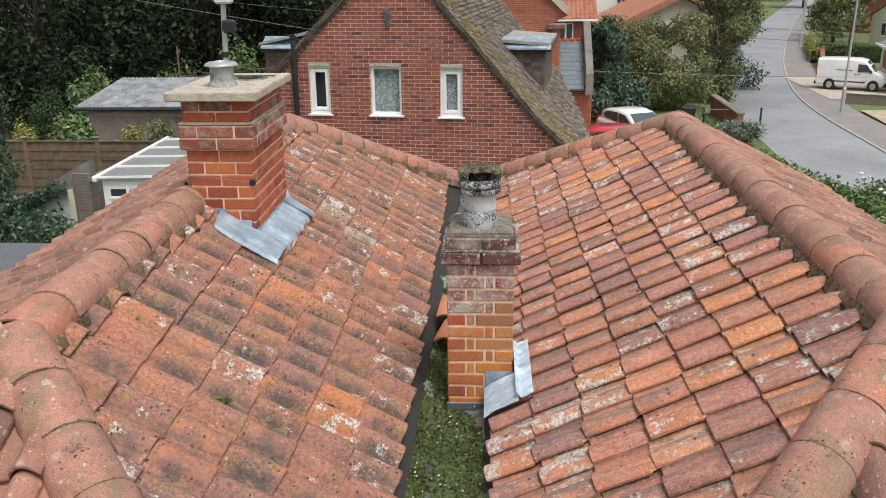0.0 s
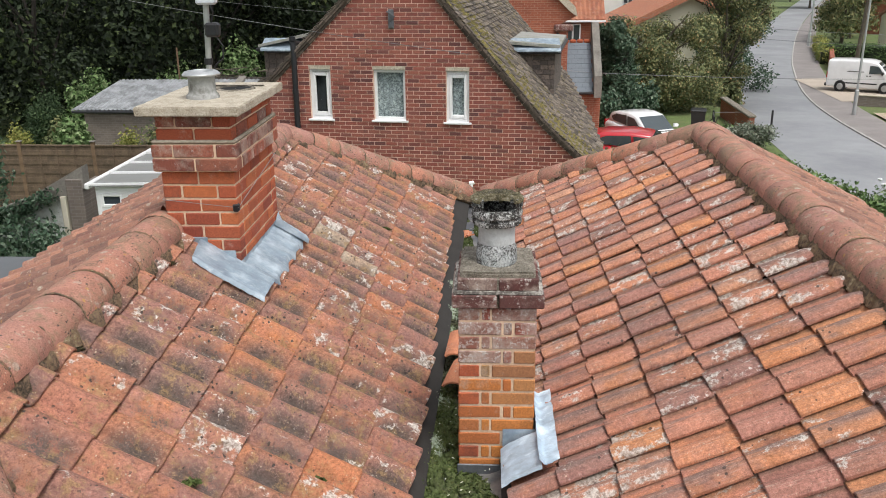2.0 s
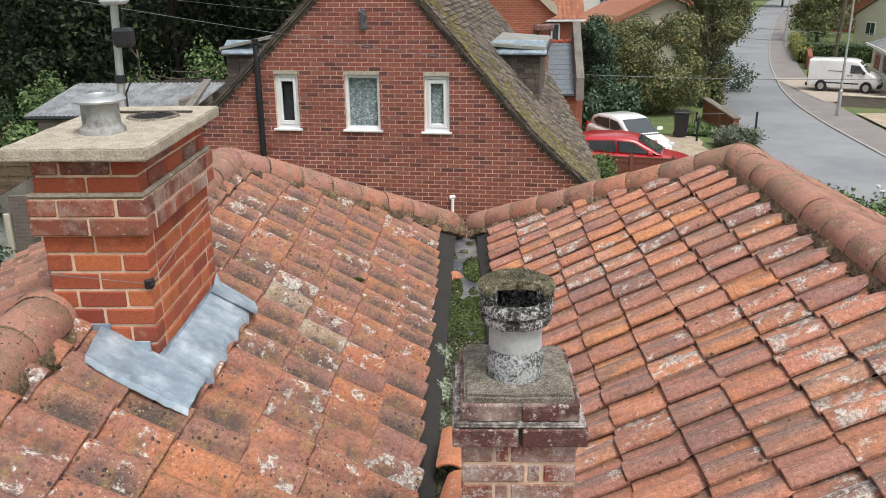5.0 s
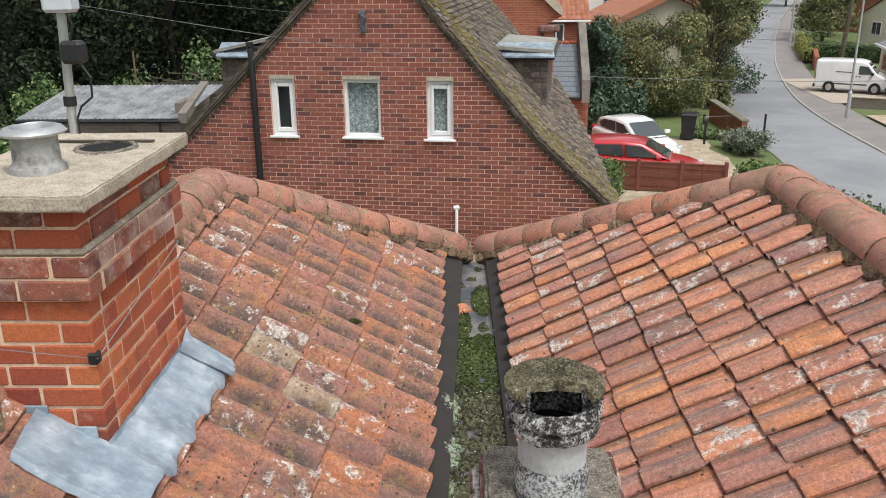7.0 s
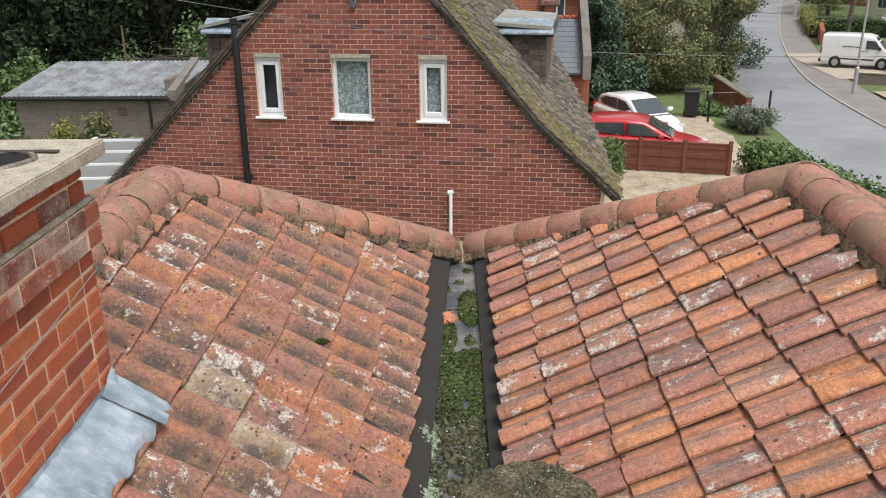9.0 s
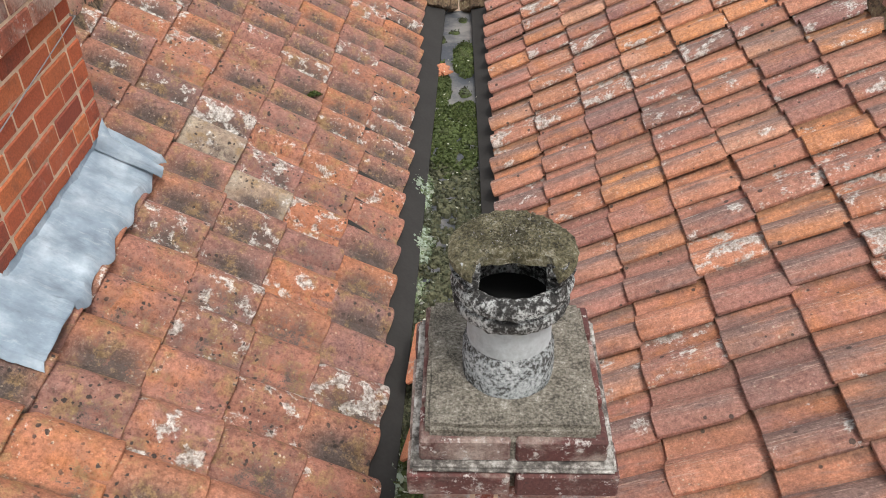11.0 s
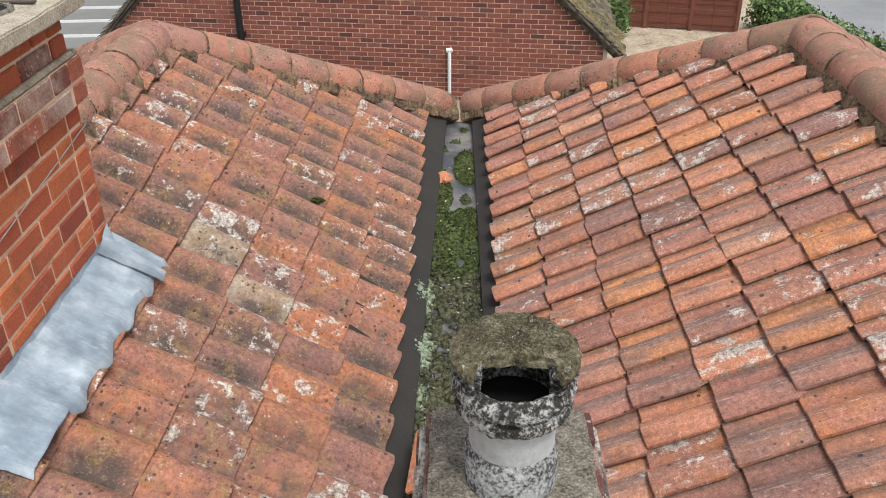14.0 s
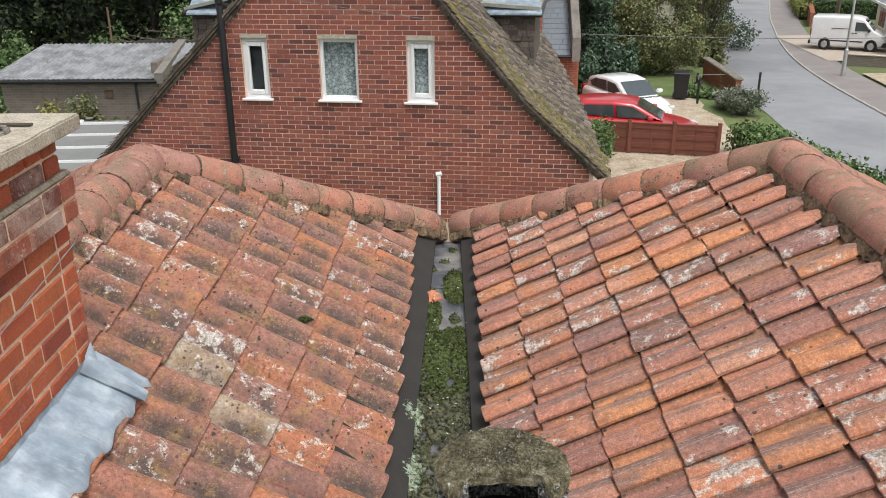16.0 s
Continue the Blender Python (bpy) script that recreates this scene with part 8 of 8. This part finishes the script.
def car(name, m, body, cabin, glass_bits, wheels, colour, label, lamps, van=False):
    c = thing(name, m.translation, label, "van" if van else "car")
    put = lambda geo: moved(geo, m)
    shell = part("body", put(loft(body, lambda s: rounded(s[0], s[1], s[2], s[3], 0.16 if not van else 0.12))), colour, c, smooth=True)
    if cabin:
        part("cabin", put(loft(cabin, lambda s: rounded(s[0], s[1], s[2], s[3], 0.14))), colour, c, smooth=True)
    for nm, pts, mt in glass_bits:
        v = [Vector(p) for p in pts]
        nrm = (v[1] - v[0]).cross(v[2] - v[0]).normalized() * 0.012
        k = len(v)
        part(nm, put((v + [p - nrm for p in v], [tuple(range(k)), tuple(range(k, 2 * k))[::-1]] + [(i, k + i, k + (i + 1) % k, (i + 1) % k) for i in range(k)])), mt, c)
    for x, y, r in wheels:
        sg = 1 if y > 0 else -1
        arch = part("wheel_arch", put(tube([(x, y - sg * 0.1, r), (x, y + sg * 0.012, r)], r + 0.05, 20)), M_TRIM, c)
        w = part("wheel", put(tube([(x, y - sg * 0.18, r), (x, y + sg * 0.02, r)], r, 22)), M_TYRE, c)
        part("rim", put(tube([(x, y, r), (x, y + sg * 0.032, r)], [r * 0.66, r * 0.58], 18)), M_RIM, w)
    for nm, a, b, mt in lamps:
        part(nm, put(block(a, b, 0.03)), mt, c)
    return c


def hatchback(m, colour, label, k=1.0):
    """A small five-door hatchback; x forward, y to its left."""
    body = [(-1.95 * k, 0.62, 0.42, 0.80), (-1.86 * k, 0.78, 0.28, 0.97), (-1.5 * k, 0.85, 0.22, 1.0), (-0.6, 0.87, 0.2, 0.97), (0.5, 0.87, 0.2, 0.94), (1.0, 0.86, 0.2, 0.90), (1.45 * k, 0.83, 0.22, 0.80), (1.8 * k, 0.74, 0.25, 0.70), (1.96 * k, 0.58, 0.32, 0.62)]
    cabin = [(-1.86 * k, 0.62, 0.8, 1.02), (-1.62 * k, 0.68, 0.8, 1.33), (-1.2, 0.69, 0.8, 1.44), (-0.4, 0.69, 0.8, 1.48), (0.2, 0.67, 0.8, 1.42), (0.55, 0.66, 0.8, 1.22), (1.02, 0.68, 0.8, 0.94)]
    bits = []
    for s in (1, -1):
        def y(z):
            return s * (0.705 if z > 1.2 else 0.735)
        front = [(0.70, s * 0.705, 0.99), (-0.22, s * 0.72, 1.0), (-0.28, s * 0.705, 1.36), (0.18, s * 0.695, 1.33)]
        rear = [(-0.30, s * 0.72, 1.0), (-1.30, s * 0.715, 1.05), (-1.45, s * 0.70, 1.20), (-1.1, s * 0.705, 1.34), (-0.36, s * 0.705, 1.37)]
        bits += [("side_window", front if s < 0 else front[::-1], M_CAR_GLASS), ("side_window", rear if s < 0 else rear[::-1], M_CAR_GLASS)]
    bits.append(("windscreen", [(0.98, -0.60, 0.985), (0.98, 0.60, 0.985), (0.30, 0.54, 1.395), (0.30, -0.54, 1.395)], M_CAR_GLASS))
    bits.append(("rear_window", [(-1.89 * k, 0.52, 1.03), (-1.89 * k, -0.52, 1.03), (-1.67 * k, -0.52, 1.33), (-1.67 * k, 0.52, 1.33)], M_CAR_GLASS))
    wheels = [(1.22, s * 0.85, 0.31) for s in (1, -1)] + [(-1.24, s * 0.86, 0.31) for s in (1, -1)]
    lamps = []
    for s in (1, -1):
        lamps.append(("headlamp", (1.62 * k, s * 0.52, 0.60), (1.88 * k, s * 0.76, 0.73), M_LAMP))
        lamps.append(("tail_lamp", (-1.95 * k, s * 0.55, 0.75), (-1.82 * k, s * 0.78, 1.02), M_TAIL))
        lamps.append(("door_mirror", (0.62, s * 0.80, 0.98), (0.78, s * 1.0, 1.11), colour))
        lamps.append(("sill", (-0.9, s * 0.80, 0.20), (0.9, s * 0.875, 0.30), M_TRIM))
        lamps.append(("door_handle", (-0.55, s * 0.86, 0.84), (-0.4, s * 0.89, 0.87), colour))
    lamps.append(("grille", (1.9 * k, -0.4, 0.36), (1.99 * k, 0.4, 0.50), M_TRIM))
    lamps.append(("number_plate", (1.97 * k, -0.25, 0.42), (2.0 * k, 0.25, 0.52), M_WHITE))
    return car("parked_car", m, body, cabin, bits, wheels, colour, label, lamps)


def heading(x, y, yaw, lift=0.02):
    return Matrix.Translation((x, y, GY(y) + lift)) @ pose(0, 0, 0, 0, 0, yaw)


hatchback(heading(7.97, 33.6, -66) @ Matrix.Diagonal((0.92, 0.95, 0.97, 1)), M_CAR_WHITE, "white hatchback car parked on the gravel drive")
hatchback(heading(7.25, 29.85, -16) @ Matrix.Diagonal((1.06, 1.0, 0.97, 1)), M_CAR_RED, "red hatchback car parked behind the low fence", 1.03)

van_body = [(-2.3, 0.80, 0.42, 1.82), (-2.24, 0.90, 0.30, 1.90), (-1.0, 0.93, 0.26, 1.94), (0.4, 0.93, 0.26, 1.93), (0.85, 0.91, 0.26, 1.84), (1.15, 0.90, 0.26, 1.60), (1.5, 0.90, 0.26, 1.22), (1.9, 0.86, 0.28, 1.05), (2.25, 0.78, 0.32, 0.85), (2.35, 0.65, 0.36, 0.72)]
bits = [("windscreen", [(1.56, -0.72, 1.21), (1.56, 0.72, 1.21), (0.93, 0.68, 1.80), (0.93, -0.68, 1.80)], M_CAR_GLASS)]
for s in (1, -1):
    w = [(1.35, s * 0.925, 1.18), (0.42, s * 0.945, 1.16), (0.42, s * 0.93, 1.66), (0.95, s * 0.915, 1.62)]
    bits.append(("side_window", w if s < 0 else w[::-1], M_CAR_GLASS))
    groove = [(0.1, s * 0.942, 1.24), (-1.0, s * 0.942, 1.24), (-1.0, s * 0.942, 1.28), (0.1, s * 0.942, 1.28)]
    bits.append(("door_rail", groove if s < 0 else groove[::-1], M_TRIM))
van_lamps = []
for s in (1, -1):
    van_lamps += [("door_mirror", (1.2, s * 0.9, 1.12), (1.35, s * 1.12, 1.3), M_TRIM), ("side_moulding", (-1.1, s * 0.9, 0.52), (1.0, s * 0.955, 0.60), M_TRIM), ("tail_lamp", (-2.32, s * 0.78, 0.8), (-2.25, s * 0.92, 1.2), M_TAIL), ("headlamp", (2.05, s * 0.55, 0.75), (2.28, s * 0.82, 0.95), M_LAMP), ("door_handle", (0.25, s * 0.93, 1.0), (0.37, s * 0.96, 1.06), M_TRIM), ("door_handle", (0.45, s * 0.93, 1.0), (0.57, s * 0.96, 1.06), M_TRIM)]
van_lamps += [("front_bumper", (2.1, -0.8, 0.3), (2.4, 0.8, 0.55), M_TRIM), ("rear_bumper", (-2.4, -0.85, 0.3), (-2.25, 0.85, 0.5), M_TRIM)]
car("parked_van", heading(22.95, 50.6, -30, 0.09) @ Matrix.Diagonal((0.79, 0.82, 0.90, 1)), van_body, None, bits, [(1.50, s * 0.925, 0.33) for s in (1, -1)] + [(-1.35, s * 0.935, 0.33) for s in (1, -1)], M_CAR_WHITE, "white panel van parked on the concrete driveway", van_lamps, van=True)

# ---- growth and litter in the valley ----
def moss_patch(spots, count, seed, name, label, base_mat, leaf, leaf_mat_, z0=FLOOR_Z, blade=0.010):
    """Lumpy cushions with tiny blades over them; spots are (x, y, rx, ry, height)."""
    t = thing(name, (spots[0][0], spots[0][1], z0), label, "moss", kind="stuff")
    rng = random.Random(seed)
    geo, lumps = [], []
    for x, y, rx, ry, h in spots:
        n = int(900 * rx * ry / 0.02)
        for _ in range(max(12, min(n, 700))):
            a, q = rng.uniform(0, 2 * math.pi), math.sqrt(rng.random())
            cx, cy = x + rx * q * math.cos(a), y + ry * q * math.sin(a)
            if noise.noise(Vector((cx * 14, cy * 14, seed))) < -0.28 or not VL - 0.025 < cx < VR - 0.004:
                continue
            if S_X0 - 0.02 < cx < S_X1 + 0.02 and S_Y0 - 0.03 < cy < S_Y1 + 0.03:
                continue
            r = rng.uniform(0.010, 0.026)
            z = z0 + 0.5 * max(0.0, VL + 0.085 - cx, cx - VR + 0.085)
            top = h * rng.uniform(0.5, 1.0) * (1 - 0.5 * q)
            ring = [(cx + r * math.cos(b), cy + r * math.sin(b), z - 0.004) for b in (k * math.pi / 3 for k in range(6))]
            ring += [(cx + r * 0.75 * math.cos(b), cy + r * 0.75 * math.sin(b), z + top * 0.75) for b in (k * math.pi / 3 for k in range(6))]
            geo.append((ring + [(cx, cy, z + top)], [(k, (k + 1) % 6, 6 + (k + 1) % 6, 6 + k) for k in range(6)] + [(6 + k, 6 + (k + 1) % 6, 12) for k in range(6)]))
            lumps.append((cx, cy, z + top * 0.55, r * 1.15, 0.8))
    part("cushion", join(*geo), base_mat, t)
    part("blade", leaves(lumps, count, blade, seed, 0.8), leaf_mat_, t)
    return t


M_BLADE = leaf_mat("moss_blade", [(0.0, (0.035, 0.05, 0.012)), (0.5, (0.085, 0.12, 0.025)), (0.85, (0.15, 0.19, 0.045)), (1.0, (0.22, 0.22, 0.08))])
M_BLADE_DULL = leaf_mat("moss_blade_dull", [(0.0, (0.045, 0.045, 0.022)), (0.5, (0.085, 0.10, 0.045)), (0.9, (0.15, 0.17, 0.09)), (1.0, (0.28, 0.28, 0.2))])
M_BLADE_BROWN = leaf_mat("moss_blade_brown", [(0.0, (0.03, 0.025, 0.012)), (0.6, (0.08, 0.065, 0.025)), (1.0, (0.17, 0.15, 0.05))])
M_BLADE_SILVER = leaf_mat("sedum_blade", [(0.0, (0.15, 0.20, 0.08)), (0.6, (0.30, 0.35, 0.19)), (1.0, (0.56, 0.57, 0.42))])
M_BLADE_CRUST = leaf_mat("moss_blade_crust", [(0.0, (0.06, 0.052, 0.028)), (0.45, (0.15, 0.135, 0.07)), (0.8, (0.25, 0.235, 0.13)), (0.95, (0.33, 0.31, 0.20)), (1.0, (0.55, 0.53, 0.46))])
part("moss", leaves([(x, y, z - 0.004, 0.008, 0.7) for x, y, z in HOOD_TOP], 16000, 0.0026, 77, 0.5), M_BLADE_CRUST, hood, "short olive moss over the hood")
moss_patch([(1.99, 9.63, 0.07, 0.27, 0.045)], 2600, 1, "moss_cushion", "bright green moss cushion on the valley felt", M_MOSS, 0, M_BLADE)
moss_patch([(1.83, 9.18, 0.06, 0.24, 0.04), (1.80, 9.55, 0.035, 0.08, 0.03)], 2200, 2, "moss_cushion", "bright green moss cushion on the valley felt", M_MOSS, 0, M_BLADE)
moss_patch([(1.99, 9.14, 0.025, 0.05, 0.03), (1.81, 9.95, 0.03, 0.04, 0.03), (1.97, 10.33, 0.02, 0.03, 0.02), (1.91, 10.1, 0.03, 0.015, 0.02)], 500, 3, "moss_cushion", "small dark moss tufts on the valley felt", M_MOSS, 0, M_BLADE_DULL)
moss_patch([(1.92, 8.55, 0.165, 0.42, 0.04), (2.0, 8.8, 0.08, 0.2, 0.045)], 7500, 4, "moss_mat", "thick green moss mat filling the valley", M_MOSS, 0, M_BLADE)
moss_patch([(1.90, 7.75, 0.185, 0.55, 0.045), (1.90, 7.0, 0.18, 0.5, 0.05), (1.88, 6.35, 0.17, 0.45, 0.05), (1.725, 7.5, 0.05, 0.40, 0.035), (1.72, 6.8, 0.05, 0.5, 0.04), (1.72, 6.2, 0.05, 0.4, 0.04), (1.775, 7.3, 0.055, 0.5, 0.035), (1.79, 7.9, 0.05, 0.4, 0.03), (1.765, 6.6, 0.06, 0.5, 0.045), (2.05, 7.6, 0.045, 0.6, 0.03), (2.06, 6.9, 0.045, 0.5, 0.03), (2.07, 6.3, 0.05, 0.3, 0.04)], 38000, 5, "moss_mat", "dull dense moss and seedlings filling the valley", M_MOSS_DRY, 0, M_BLADE_DULL)
moss_patch([(1.80, 5.7, 0.10, 0.40, 0.07), (1.79, 5.3, 0.09, 0.3, 0.06), (1.78, 6.1, 0.08, 0.25, 0.06), (1.93, 5.1, 0.15, 0.3, 0.04), (1.92, 4.5, 0.16, 0.45, 0.045), (1.92, 3.6, 0.16, 0.6, 0.045), (1.72, 5.6, 0.045, 0.45, 0.04), (1.72, 4.7, 0.045, 0.6, 0.04), (1.765, 5.0, 0.05, 0.5, 0.04), (1.765, 4.3, 0.05, 0.5, 0.04), (2.07, 4.6, 0.05, 0.6, 0.035), (1.74, 5.6, 0.035, 0.3, 0.04)], 28000, 6, "moss_mat", "green moss and weeds around the valley chimney", M_MOSS, 0, M_BLADE)
moss_patch([(1.745, 7.95, 0.06, 0.2, 0.09), (1.765, 7.5, 0.06, 0.14, 0.08), (1.76, 6.1, 0.05, 0.12, 0.06), (1.765, 5.62, 0.035, 0.10, 0.08), (1.755, 7.15, 0.05, 0.12, 0.05)], 8500, 7, "stonecrop", "silvery stonecrop growing at the valley edge", M_SEDUM, 0, M_BLADE_SILVER, blade=0.014)

# spare ridge tiles left lying beside the small stack
SPARE = data("spare_tile", *half_round(0.105, 0.108, 0.30), M_FRESH, smooth=True)
for m in (Matrix.Translation((1.845, 6.46, FLOOR_Z + 0.085)) @ pose(0, 0, 0, 10, 50, 3), Matrix.Translation((1.855, 6.12, FLOOR_Z + 0.06)) @ pose(0, 0, 0, 6, 38, -8)):
    s = tagged(adopt(new("spare_ridge_tile", SPARE), None, m), "spare orange half-round tile lying in the valley", "tile", "spare ridge tiles")

# broken tile pieces, pale leaves and a loop of cable
rng = random.Random(12)
for k in range(11):
    x, y = 1.82 + rng.uniform(-0.05, 0.05), 9.42 + rng.uniform(-0.07, 0.07)
    r = rng.uniform(0.03, 0.06)
    n = rng.choice((4, 5))
    out = [(r * rng.uniform(0.6, 1.2) * math.cos(2 * math.pi * j / n), r * rng.uniform(0.6, 1.2) * math.sin(2 * math.pi * j / n)) for j in range(n)]
    geo = prism(out, -0.006, 0.006, 2)
    part("tile_fragment", geo, M_FRESH, None, "broken orange clay tile fragment in the valley", m=Matrix.Translation((x, y, FLOOR_Z + 0.030 + 0.005 * (k % 4))) @ pose(0, 0, 0, rng.uniform(-25, 25), rng.uniform(-25, 25), rng.uniform(0, 360)), category="tile fragment", group="broken tile pieces")
M_PETAL = plain("pale_leaf", (0.55, 0.55, 0.45), 0.7, vary=0.2)
litter = thing("leaf_litter", (1.9, 6.0, FLOOR_Z), "small pale fallen leaves and petals in the gutter", "leaves", kind="stuff")
geo = []
for k in range(230):
    x, y = rng.uniform(VL + 0.05, VR - 0.05), rng.choice((rng.uniform(3.5, 7.2), rng.uniform(3.5, 9.6)))
    if S_X0 - 0.03 < x < S_X1 and S_Y0 - 0.04 < y < S_Y1 + 0.03:
        continue
    r = rng.uniform(0.004, 0.010)
    m = Matrix.Translation((x, y, FLOOR_Z + 0.05)) @ pose(0, 0, 0, rng.uniform(-30, 30), rng.uniform(-30, 30), rng.uniform(0, 360))
    geo.append(moved(prism([(-r, 0), (0, -r * 0.5), (r, 0), (0, r * 0.5)], -0.001, 0.001, 2), m))
part("leaf", join(*geo), M_PETAL, litter)
loop = thing("loose_cable", (1.78, 10.5, FLOOR_Z + 0.02), "loose black cable loop at the valley end", "cable")
part("cable", tube([(1.70, 10.45, FLOOR_Z + 0.06), (1.76, 10.40, FLOOR_Z + 0.03), (1.84, 10.42, FLOOR_Z + 0.03), (1.88, 10.5, FLOOR_Z + 0.05), (1.90, 10.58, FLOOR_Z + 0.12)], 0.006, 6), M_BLACK, loop)
part("cable", tube([(1.72, 10.50, FLOOR_Z + 0.07), (1.80, 10.54, FLOOR_Z + 0.09), (1.86, 10.46, FLOOR_Z + 0.06)], 0.005, 6), M_BLACK, loop)
# moss tufts caught on the tiles
for k, (u, y) in enumerate(((1.20, 8.25), (1.33, 7.3), (1.30, 4.75), (0.9, 4.35))):
    p = on_slope(u, y, 0.05)
    tuft = thing("moss_tuft", p, "small dark moss tuft caught on the tiles", "moss", "moss tufts on tiles")
    part("cushion", leaves([(p.x, p.y, p.z, 0.02, 0.5), (p.x + 0.02, p.y + 0.015, p.z - 0.01, 0.016, 0.5), (p.x - 0.012, p.y - 0.02, p.z + 0.005, 0.018, 0.5)], 260, 0.009, 300 + k, 0.2), M_BLADE, tuft)
# debris and growth tucked along the ridge beddings
for k in range(26):
    y = rng.uniform(4.1, 8.9)
    side_l = k % 2 == 0
    if side_l and CH_Y0 - 0.2 < y < CH_Y1 + 0.2:
        continue
    p = on_slope(XL + 0.15, y, 0.03) if side_l else on_right(XR - 0.15, y, 0.03)
    tuft = thing("moss_tuft", p, "small dark moss tuft under the ridge tiles", "moss", "moss tufts under the ridge")
    part("cushion", leaves([(p.x, p.y, p.z - 0.01, 0.02, 0.6), (p.x + 0.01, p.y + 0.03, p.z - 0.01, 0.018, 0.6)], 240, 0.007, 400 + k, 0.2), M_BLADE_BROWN, tuft)
